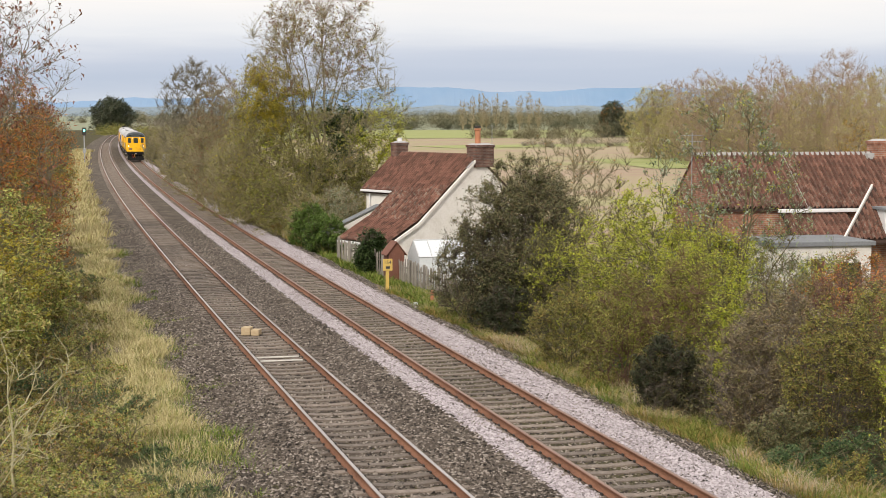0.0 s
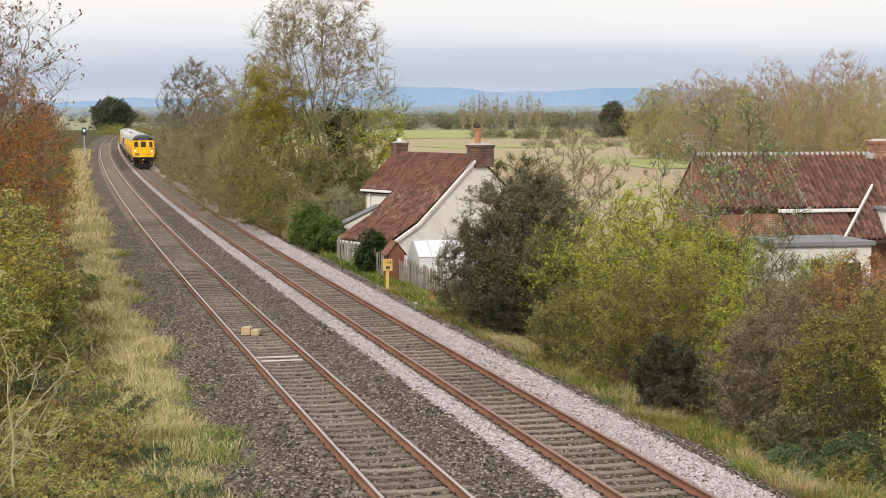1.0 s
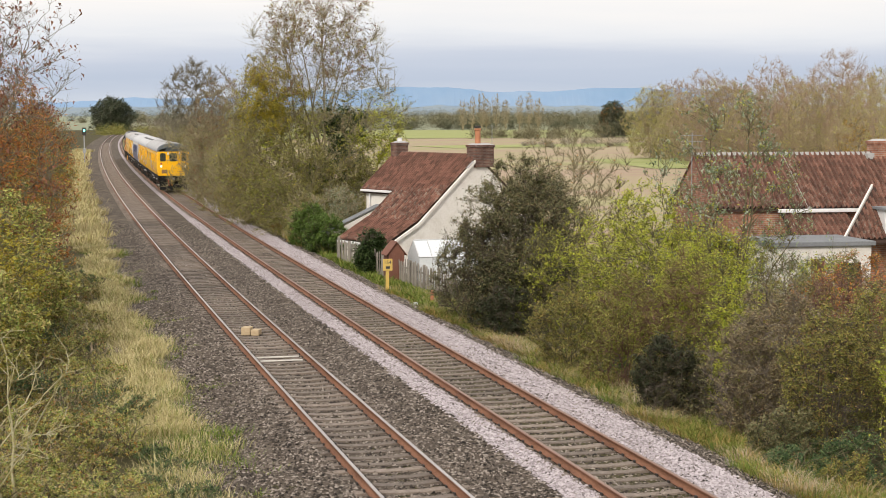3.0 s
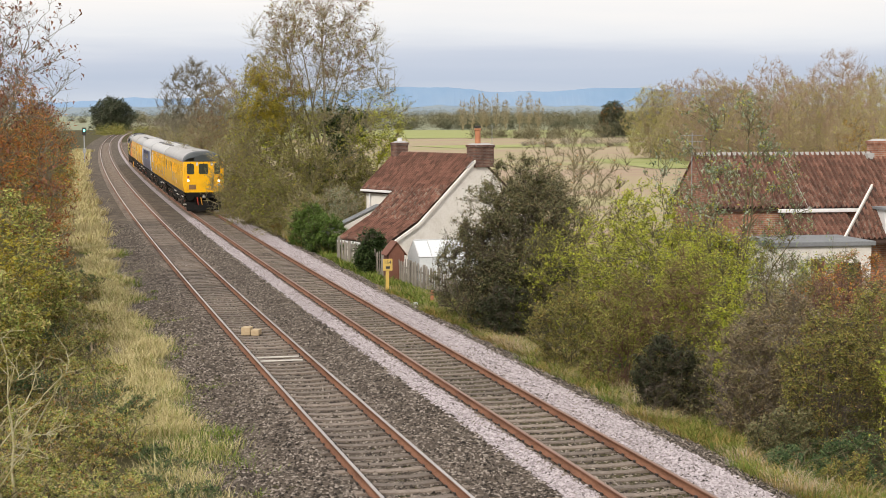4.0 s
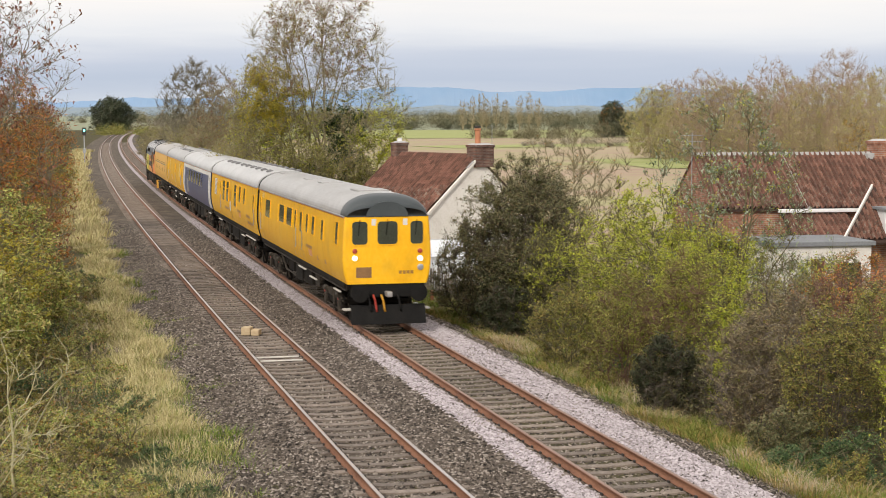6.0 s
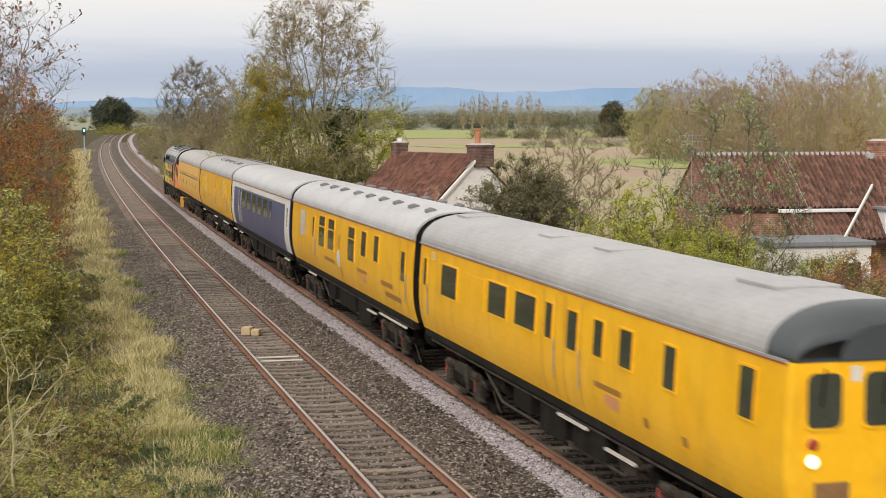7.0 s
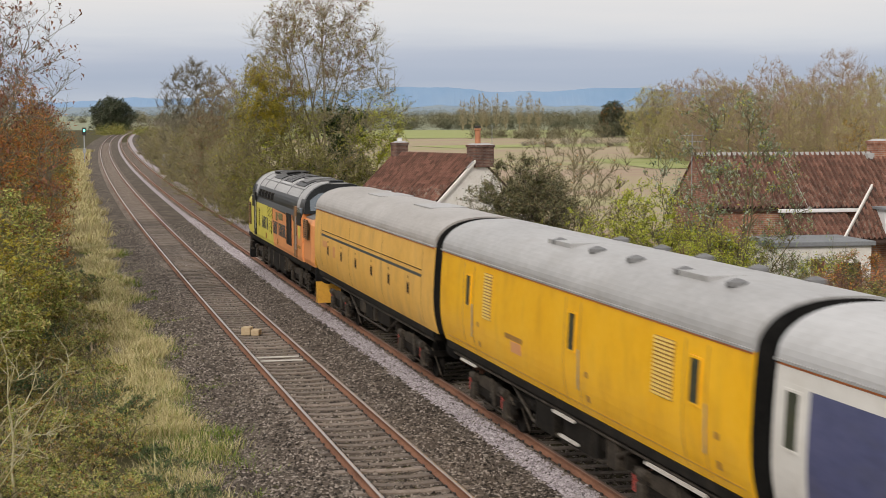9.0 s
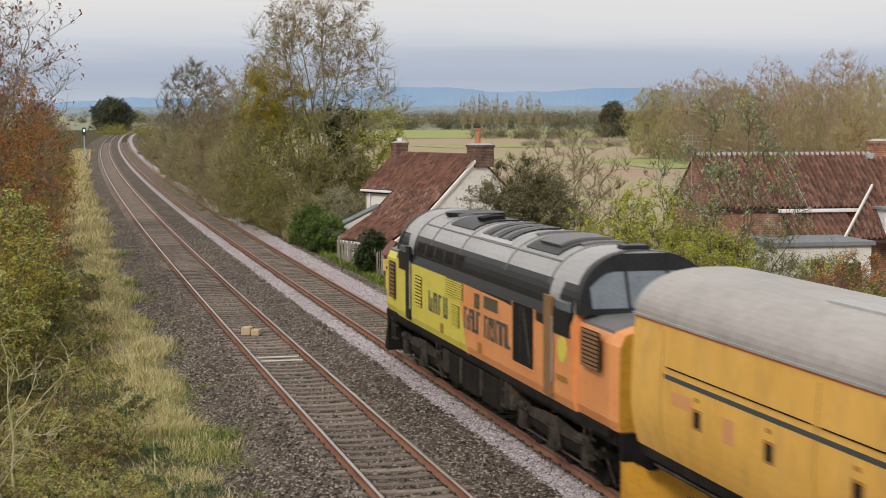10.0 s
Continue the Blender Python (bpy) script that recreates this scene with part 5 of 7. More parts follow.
def brick_house():
    """Brick house; local x runs along the ridge, the tiled front falls to -y."""
    h = thing("brick_house", pose(26.1, 62.0, 0, 0, 0, -5.0), "old red brick house with a red pantile roof", "house")
    wall_slab(h, "gable_wall", [(-2.7, -2), (2.7, -2), (2.7, 2.95), (0, 4.86), (-2.7, 2.95)], 0.0, 0.28, "x", M["brick"])
    wall_slab(h, "gable_wall", [(-2.7, -2), (2.7, -2), (2.7, 2.95), (0, 4.86), (-2.7, 2.95)], 8.05, 8.33, "x", M["brick"])
    part("front_wall", Build().box(0.28, 8.05, -2.7, -2.45, -2, 2.95), M["brick"], h)
    part("back_wall", Build().box(0.28, 8.05, 2.45, 2.7, -2, 2.95), M["brick"], h)
    for s in (-1, 1):
        part("roof", Build().add([(-0.05, 0, 4.92), (8.40, 0, 4.92), (8.40, s * 2.85, 2.92), (-0.05, s * 2.85, 2.92), (-0.05, 0, 4.84), (8.40, 0, 4.84), (8.40, s * 2.85, 2.84), (-0.05, s * 2.85, 2.84)],
                                 [(0, 1, 2, 3), (7, 6, 5, 4), (0, 4, 5, 1), (1, 5, 6, 2), (2, 6, 7, 3), (3, 7, 4, 0)]), M["groove_shade"] if s < 0 else M["tile_rest"], h)
    tiled_slope(h, -0.05, 8.35, 0.0, 4.93, 2.9, 2.03, -1, seed=7, limit=290)
    part("ridge_capping", Build().prism([(-0.14, 4.90), (0.14, 4.90), (0.10, 5.02), (-0.10, 5.02)], -0.05, 8.35, "x"), M["lead"], h, "pale grey ridge capping")
    part("verge", Build().add([(-0.08, 0, 4.98), (-0.08, -2.85, 2.98), (-0.08, -2.85, 2.86), (-0.08, 0, 4.86), (0.02, 0, 4.98), (0.02, -2.85, 2.98), (0.02, -2.85, 2.86), (0.02, 0, 4.86)], [(0, 1, 2, 3), (4, 7, 6, 5), (0, 4, 5, 1), (3, 2, 6, 7)]), M["brown_wood"], h)
    part("party_flashing", Build().add([(3.6, -0.02, 5.0), (3.72, -0.02, 5.0), (3.72, -2.88, 3.0), (3.6, -2.88, 3.0), (3.6, -0.02, 4.92), (3.72, -0.02, 4.92), (3.72, -2.88, 2.92), (3.6, -2.88, 2.92)], [(0, 3, 2, 1), (0, 4, 7, 3), (1, 2, 6, 5), (3, 7, 6, 2)]), M["lead"], h)
    part("gutter", Build().box(2.4, 6.2, -3.02, -2.88, 2.78, 2.92, 0.03), M["white_trim"], h, "white gutter board")
    part("window", Build().box(1.5, 2.4, -2.73, -2.69, 0.6, 1.7), M["glass"], h)
    # lean-to below
    part("lean_to_roof", Build().add([(2.6, -2.75, 2.72), (5.3, -2.75, 2.72), (5.3, -4.5, 1.66), (2.6, -4.5, 1.66), (2.6, -2.75, 2.64), (5.3, -2.75, 2.64), (5.3, -4.5, 1.58), (2.6, -4.5, 1.58)],
                                     [(3, 2, 1, 0), (4, 5, 6, 7), (0, 1, 5, 4), (1, 2, 6, 5), (2, 3, 7, 6), (3, 0, 4, 7)]), M["groove_shade"], h)
    tiled_slope(h, 2.6, 5.3, -2.75, 2.74, 1.78, 1.08, -1, seed=8, limit=80)
    part("lean_to_wall", Build().box(2.7, 5.2, -4.35, -2.72, -2, 1.62), M["brick"], h)
    chimney(h, 7.35, 8.2, -0.35, 0.35, 4.5, 5.5, [], M["brick"])
    part("lead_flashing", Build().box(7.05, 7.34, -0.45, 0.2, 4.72, 4.98, 0.03), M["lead"], h)
    ae = Build().rod((-0.12, -0.1, 3.2), (-0.12, -0.1, 5.8), 0.022)
    for z, k in ((5.7, 6), (5.45, 5), (5.2, 6)):
        ae.rod((-0.5, -0.1, z), (0.3, -0.1, z), 0.014)
        for i in range(k):
            ae.rod((-0.48 + 0.13 * i, -0.38, z), (-0.48 + 0.13 * i, 0.18, z), 0.010)
    part("aerial", ae, M["galv"], h, "tall rooftop aerial")
    # cross wing with white bargeboard and a dormer
    w = thing("house_wing", pose(30.6, 57.2, 0, 0, 0, -5.0), "tiled house wing with white bargeboard and dormer window", "house")
    part("wing_wall", Build().box(0.15, 6.0, -0.2, 3.0, -2, 1.9), M["brick"], w)
    part("roof", Build().add([(0.86, 0.48, 3.76), (6.2, 0.48, 3.76), (6.2, -1.4, 1.86), (-1.05, -1.4, 1.86), (0.86, 0.48, 3.68), (6.2, 0.48, 3.68), (6.2, -1.4, 1.78), (-1.05, -1.4, 1.78)],
                             [(3, 2, 1, 0), (4, 5, 6, 7), (0, 1, 5, 4), (1, 2, 6, 5), (2, 3, 7, 6), (3, 0, 4, 7)]), M["groove_shade"], w)
    tiled_slope(w, -1.0, 6.1, 0.48, 3.79, 1.9, 1.9, -1, seed=9, limit=150, skip=lambda x, t: x < 0.9 - 1.9 * t)
    part("bargeboard", Build().add([(0.80, 0.48, 3.88), (0.88, 0.48, 3.88), (-1.06, -1.45, 1.94), (-1.14, -1.45, 1.94), (0.80, 0.48, 3.74), (0.88, 0.48, 3.74), (-1.06, -1.45, 1.80), (-1.14, -1.45, 1.80)],
                                   [(3, 2, 1, 0), (0, 4, 7, 3), (1, 2, 6, 5), (3, 7, 6, 2), (0, 1, 5, 4)]), M["render"], w, "white bargeboard")
    part("dormer", Build().box(0.6, 2.2, -1.3, 0.4, 1.9, 3.0), M["white_trim"], w, "white dormer window")
    for i in range(2):
        part("pane", Build().box(0.7 + 0.75 * i, 1.35 + 0.75 * i, -1.315, -1.3, 2.1, 2.85), M["glass"], w)
    part("dormer_roof", Build().box(0.5, 2.3, -1.45, 0.5, 3.0, 3.1), M["felt"], w)
    x = thing("house_extension", pose(25.9, 54.0, 0, 0, 0, -4), "white flat-roofed extension with dark brown door", "house")
    part("wall", Build().box(0, 3.5, 0, 3.2, -2, 1.9), M["render"], x)
    part("flat_roof", Build().box(-0.12, 3.62, -0.14, 3.2, 1.9, 2.06, 0.02), M["felt"], x, "grey felt roof edge")
    part("door", Build().box(1.25, 1.75, -0.03, 0.0, -0.9, 1.45), M["brown_wood"], x)
    part("window", Build().box(2.3, 3.1, -0.03, 0.0, 0.3, 1.3), M["glass"], x)


brick_house()

# ---- lineside furniture ----


def text_part(name, words, size, m, material, parent, stretch=1.0):
    cu = bpy.data.curves.new(name, "FONT")
    cu.body, cu.size, cu.extrude, cu.align_x = words, size, 0.004, "LEFT"
    cu.space_character = 1.05
    tmp = bpy.data.objects.new(name, cu)
    scene.collection.objects.link(tmp)
    me = bpy.data.meshes.new_from_object(tmp.evaluated_get(bpy.context.evaluated_depsgraph_get()))
    bpy.data.objects.remove(tmp)
    ob = link(name, me, material, parent)
    ob.matrix_basis = m @ Matrix.Diagonal((stretch, 1, 1, 1))
    return ob


def lineside():
    p = along(6.95, 64.8)
    mp = thing("milepost", pose(float(p[0]), float(p[1]), -0.55), "yellow distance post with black figures", "milepost")
    part("post", Build().box(-0.06, 0.06, -0.06, 0.06, -0.1, 1.2, 0.01), M["sign_yellow"], mp)
    part("plate", Build().box(-0.19, 0.19, -0.10, -0.06, 0.95, 1.42, 0.015), M["sign_yellow"], mp)
    for words, size, z in (("154", 0.2, 1.22),):
        part_ob = text_part("figures", words, size, pose(-0.165, -0.104, z, 90, 0, 0), M["sign_black"], mp)
    part("bars", Build().box(-0.08, 0.08, -0.106, -0.10, 1.03, 1.13), M["sign_black"], mp)
    p = along(8.0, 61.5)
    mk = thing("marker_post", pose(float(p[0]), float(p[1]), -0.7), "short orange-brown marker post in the grass", "post")
    part("post", Build().box(-0.06, 0.06, -0.04, 0.04, -0.1, 0.62, 0.01), M["pot"], mk)
    p = along(7.1, 60.3)
    mk = thing("white_stone", pose(float(p[0]), float(p[1]), -0.55), "small white painted stone beside the ballast", "stone")
    part("stone", Build().turned([(0.09, 0), (0.12, 0.06), (0.09, 0.16), (0.03, 0.19)], "z", 9), M["white_trim"], mk)
    p = along(0.0, 51.2)
    bx = thing("timber_crate", pose(float(p[0]) - 0.1, float(p[1]), -0.19, 0, 0, -20), "pale timber ramp block lying between the rails", "crate")
    part("block", Build().box(-0.26, 0.02, -0.2, 0.25, 0, 0.24, 0.02), M["pale_timber"], bx)
    part("block", Build().box(0.05, 0.30, -0.25, 0.2, 0, 0.17, 0.02), M["pale_timber"], bx)
    # two thin strips added to stand for a pair of paler sleepers
    for y in (45.3, 46.0):
        p = along(0.0, y)
        pl = thing("plank", pose(float(p[0]), float(p[1]), -0.17, 0, 0, -0.6), "thin pale strip standing for a paler sleeper", "plank", "pale timbers")
        part("board", Build().box(-0.68, 0.60, -0.05, 0.05, 0, 0.03, 0.008), M["pale_step"], pl)
    p = along(-3.1, 240)
    sg = thing("signal", pose(float(p[0]), float(p[1]), -0.3), "colour light signal on a post showing green", "railway signal")
    part("post", Build().rod((0, 0, -0.1), (0, 0, 4.0), 0.09, 10), M["galv"], sg)
    hd = part("signal_head", Build().box(-0.28, 0.28, -0.12, 0.12, 4.0, 5.1, 0.03), M["clip"], sg)
    part("lens", Build().turned([(0.15, -0.12), (0.15, -0.15), (0.05, -0.16)], "y", 14, (0, 0, 4.7)), M["signal_green"], hd)
    part("hood", Build().prism([(0.2 * math.cos(a), 4.7 + 0.2 * math.sin(a)) for a in [math.pi * i / 8 for i in range(9)]], -0.34, -0.12, "y", False), M["clip"], hd)
    part("cabinet", Build().box(-0.2, 0.2, -0.2, 0.1, 1.6, 2.2, 0.02), M["galv"], sg)
    for y, s in ((216, 1.0), (226, 0.9)):
        p = along(7.3, y)
        cb = thing("relay_cabinet", pose(float(p[0]), float(p[1]), -0.6), "grey concrete lineside cabinet", "cabinet", "lineside cabinets")
        part("box", Build().box(-0.33, 0.33, -0.3, 0.3, 0, 2.1 * s, 0.03), M["cab_grey"], cb)
        part("lid", Build().box(-0.38, 0.38, -0.35, 0.35, 2.1 * s, 2.18 * s, 0.02), M["cab_grey"], cb)
    py = thing("pylon", pose(199, 900, -2), "steel lattice electricity pylon across the fields", "pylon")
    lt = Build()
    lev = [(0, 3.2), (8, 2.2), (15, 1.4), (21, 1.0), (27, 0.8), (30.5, 0.1)]
    for (z0, a), (z1, b) in zip(lev, lev[1:]):
        for sx, sy in ((-1, -1), (1, -1), (1, 1), (-1, 1)):
            lt.rod((sx * a, sy * a, z0), (sx * b, sy * b, z1), 0.16, 4)
        for k in ((-1, -1, 1, -1), (1, -1, 1, 1), (1, 1, -1, 1), (-1, 1, -1, -1)):
            lt.rod((k[0] * a, k[1] * a, z0), (k[2] * b, k[3] * b, z1), 0.10, 4)
            lt.rod((k[2] * a, k[3] * a, z0), (k[0] * b, k[1] * b, z1), 0.10, 4)
    part("tower", lt, M["galv"], py)
    for z, w in ((19, 4.5), (23.5, 5.5), (27.5, 4.0)):
        part("crossarm", Build().rod((-w, 0, z), (w, 0, z), 0.14, 4).rod((-w, 0, z), (0, 0, z + 1.4), 0.1, 4).rod((w, 0, z), (0, 0, z + 1.4), 0.1, 4), M["galv"], py)


lineside()

# ---- the train ----
YEL = [(0.88, 0.45, 0.012), (0.94, 0.50, 0.018), (0.97, 0.54, 0.03)]
M["yellow"] = grainy("yellow_coach_paint", YEL, 0.7, 12, 0.24, 0.02, stretch=(1, 1, 0.6), dirt=(0.42, 0.22, 0.03), dirt_amount=0.25)
M["faded"] = grainy("faded_yellow_paint", [(0.66, 0.36, 0.06), (0.74, 0.42, 0.085), (0.80, 0.47, 0.11)], 0.8, 10, 0.5, 0.02, stretch=(1, 1, 0.5), dirt=(0.36, 0.22, 0.09), dirt_amount=0.4)
M["roof_grey"] = grainy("grey_roof_paint", [(0.30, 0.295, 0.29), (0.36, 0.355, 0.35), (0.42, 0.415, 0.41)], 0.8, 9, 0.38, 0.03, stretch=(1, 0.5, 1), dirt=(0.25, 0.23, 0.21), dirt_amount=0.35)
M["roof_pale"] = grainy("pale_roof_paint", [(0.40, 0.40, 0.40), (0.47, 0.47, 0.47), (0.52, 0.52, 0.52)], 0.8, 9, 0.38, 0.03, stretch=(1, 0.5, 1), dirt=(0.34, 0.33, 0.32), dirt_amount=0.4)
M["roof_dark"] = grainy("dark_grey_paint", [(0.12, 0.12, 0.12), (0.17, 0.17, 0.17)], 1, 12, 0.5, 0.02)
M["roof_taupe"] = grainy("taupe_roof_paint", [(0.30, 0.275, 0.25), (0.36, 0.335, 0.31), (0.42, 0.395, 0.37)], 0.8, 9, 0.38, 0.03, stretch=(1, 0.5, 1), dirt=(0.22, 0.20, 0.18), dirt_amount=0.4)
M["slate"] = grainy("dark_slate_paint", [(0.045, 0.055, 0.058), (0.06, 0.07, 0.075)], 1, 12, 0.45, 0.02)
M["blue"] = grainy("faded_blue_paint", [(0.052, 0.062, 0.135), (0.072, 0.082, 0.175), (0.098, 0.108, 0.215)], 0.8, 9, 0.33, 0.02, stretch=(1, 0.3, 1), dirt=(0.12, 0.12, 0.17), dirt_amount=0.5)
M["white"] = grainy("off_white_paint", [(0.62, 0.60, 0.56), (0.72, 0.70, 0.66)], 1, 12, 0.45, 0.02, dirt=(0.5, 0.46, 0.40), dirt_amount=0.3)
M["orange_line"] = grainy("orange_lining", [(0.65, 0.17, 0.03), (0.75, 0.22, 0.05)], 1, 12, 0.5, 0.0)
M["black"] = grainy("black_rubber", [(0.006, 0.006, 0.006), (0.016, 0.015, 0.014)], 3, 30, 0.75, 0.1, spec=0.15)
M["under"] = grainy("grimy_underframe", [(0.006, 0.005, 0.004), (0.013, 0.011, 0.009), (0.028, 0.023, 0.018)], 2, 18, 0.85, 0.3, spec=0.15)
# dusty steel with the lit look of springs and axleboxes in its colour
M["axle"] = grainy("dusty_lit_steel", [(0.018, 0.015, 0.012), (0.045, 0.037, 0.029), (0.095, 0.078, 0.06)], 3, 20, 0.7, 0.3, spec=0.15)
M["steel"] = grainy("bare_steel", [(0.35, 0.34, 0.33), (0.5, 0.49, 0.48)], 3, 30, 0.4, 0.05, 0.6)
M["brown_mark"] = grainy("brown_lettering", [(0.30, 0.14, 0.02), (0.36, 0.18, 0.03)], 3, 30, 0.6, 0.0)
M["pink_mark"] = grainy("salmon_patch", [(0.62, 0.28, 0.10), (0.68, 0.32, 0.14)], 3, 30, 0.6, 0.0)
M["red"] = grainy("dull_red", [(0.30, 0.03, 0.02), (0.42, 0.05, 0.03)], 3, 30, 0.5, 0.0)
M["lamp_on"] = glowing("lit_headlamp", (1.0, 0.90, 0.66), 1.5)
M["slats"] = grainy("pale_louvre", [(0.80, 0.56, 0.13), (0.86, 0.64, 0.20)], 3, 30, 0.5, 0.0)
M["lime_paint"] = grainy("lime_yellow_paint", [(0.64, 0.56, 0.075), (0.72, 0.63, 0.11)], 0.8, 10, 0.45, 0.02, dirt=(0.35, 0.32, 0.07), dirt_amount=0.3)
M["orange_paint"] = grainy("orange_paint", [(0.70, 0.27, 0.09), (0.78, 0.33, 0.12)], 0.8, 10, 0.45, 0.02, dirt=(0.46, 0.19, 0.07), dirt_amount=0.3)
M["loco_black"] = grainy("satin_black_paint", [(0.010, 0.011, 0.012), (0.022, 0.024, 0.025)], 1, 14, 0.36, 0.02, spec=0.15)
M["screen"] = glassy("cab_screen_glass", (0.11, 0.13, 0.15), 0.06)
M["grille"] = grainy("louvred_grille", [(0.20, 0.10, 0.04), (0.28, 0.15, 0.06)], 3, 30, 0.6, 0.0)
M["oil_yellow"] = grainy("warning_yellow", [(0.48, 0.23, 0.02), (0.60, 0.31, 0.03)], 2, 14, 0.5, 0.02, dirt=(0.25, 0.13, 0.02), dirt_amount=0.5)

SIDE = [(1.388 - 0.135 * max(0.0, (2.2 - z) / 0.84) ** 2.2 - 0.072 * max(0.0, (z - 2.2) / 1.22) ** 1.7, z) for z in [1.36 + 2.06 * i / 14 for i in range(15)]]


def side_x(z, prof=SIDE):
    return float(np.interp(z, [p[1] for p in prof], [p[0] for p in prof]))


def roof_arc(x, z, top, n=14):
    return [(x * math.cos(a) ** 0.82 if a < 1.5707 else 0.0, z + (top - z) * math.sin(a) ** 0.95) for a in [math.pi / 2 * i / n for i in range(n + 1)]]


def full_outline(half):
    """A closed outline from the right half, from bottom to top."""
    return [p for p in half] + [(-x, z) for x, z in reversed(half) if x > 1e-6]


def on_side(b, s, y0, y1, z0, z1, proud=0.006, thick=0.03, n=0, prof=SIDE):
    """A slab that follows the coach side. s: -1 left, 1 right."""
    n = n or max(2, int((z1 - z0) / 0.12))
    zs = [z0 + (z1 - z0) * i / n for i in range(n + 1)]
    v, f = [], []
    for z in zs:
        xo = side_x(z, prof) + proud
        for y in (y0, y1):
            v += [(s * xo, y, z), (s * (xo - thick), y, z)]
    for i in range(n):
        k = 4 * i
        f += [(k, k + 2, k + 6, k + 4), (k + 1, k + 5, k + 7, k + 3), (k, k + 4, k + 5, k + 1), (k + 2, k + 3, k + 7, k + 6)]
    k = 4 * n
    f += [(0, 1, 3, 2), (k, k + 2, k + 3, k + 1)]
    return b.add(v, f)


def side_window(car, s, y0, y1, z0, z1, frame_mat, glass=None, split=False, prof=SIDE):
    """A pane in its own raised frame; split: with a sliding top light."""
    w = part("window", on_side(Build(), s, y0, y1, z0, z1, 0.008, 0.02, prof=prof), glass or M["glass"], car)
    fr = Build()
    e = 0.035
    for a, b_, c, d in ((y0 - e, y0, z0 - e, z1 + e), (y1, y1 + e, z0 - e, z1 + e), (y0, y1, z0 - e, z0), (y0, y1, z1, z1 + e)):
        on_side(fr, s, a, b_, c, d, 0.022, 0.03, prof=prof)
    if split:
        on_side(fr, s, y0, y1, z1 - (z1 - z0) * 0.36, z1 - (z1 - z0) * 0.32, 0.018, 0.02, prof=prof)
    part("frame", fr, frame_mat, w)


def side_mark(car, name, s, y0, y1, z0, z1, material, label="", proud=0.005):
    part(name, on_side(Build(), s, y0, y1, z0, z1, proud, 0.012), material, car, label)


def louvre(car, s, y0, y1, z0, z1, n, material):
    back = part("louvre", on_side(Build(), s, y0, y1, z0, z1, 0.004, 0.02), M["brown_mark"], car)
    b = Build()
    for i in range(n):
        z = z0 + (z1 - z0) * (i + 0.25) / n
        on_side(b, s, y0 + 0.02, y1 - 0.02, z, z + (z1 - z0) / n * 0.5, 0.028, 0.03, 1)
    part("slats", b, material, back)


def door_lines(car, s, y0, y1, z0=1.42, z1=3.3):
    b = Build()
    for a in (y0, y1):
        on_side(b, s, a - 0.014, a + 0.014, z0, z1, 0.004, 0.012)
    part("door_seam", b, M["brown_mark"], car)
    h = Build()
    h.rod((s * (side_x(2.1) + 0.05), y0 - 0.12, 1.8), (s * (side_x(2.1) + 0.05), y0 - 0.12, 2.5), 0.014)
    part("handrail", h, M["steel"], car, "steel grab rail")


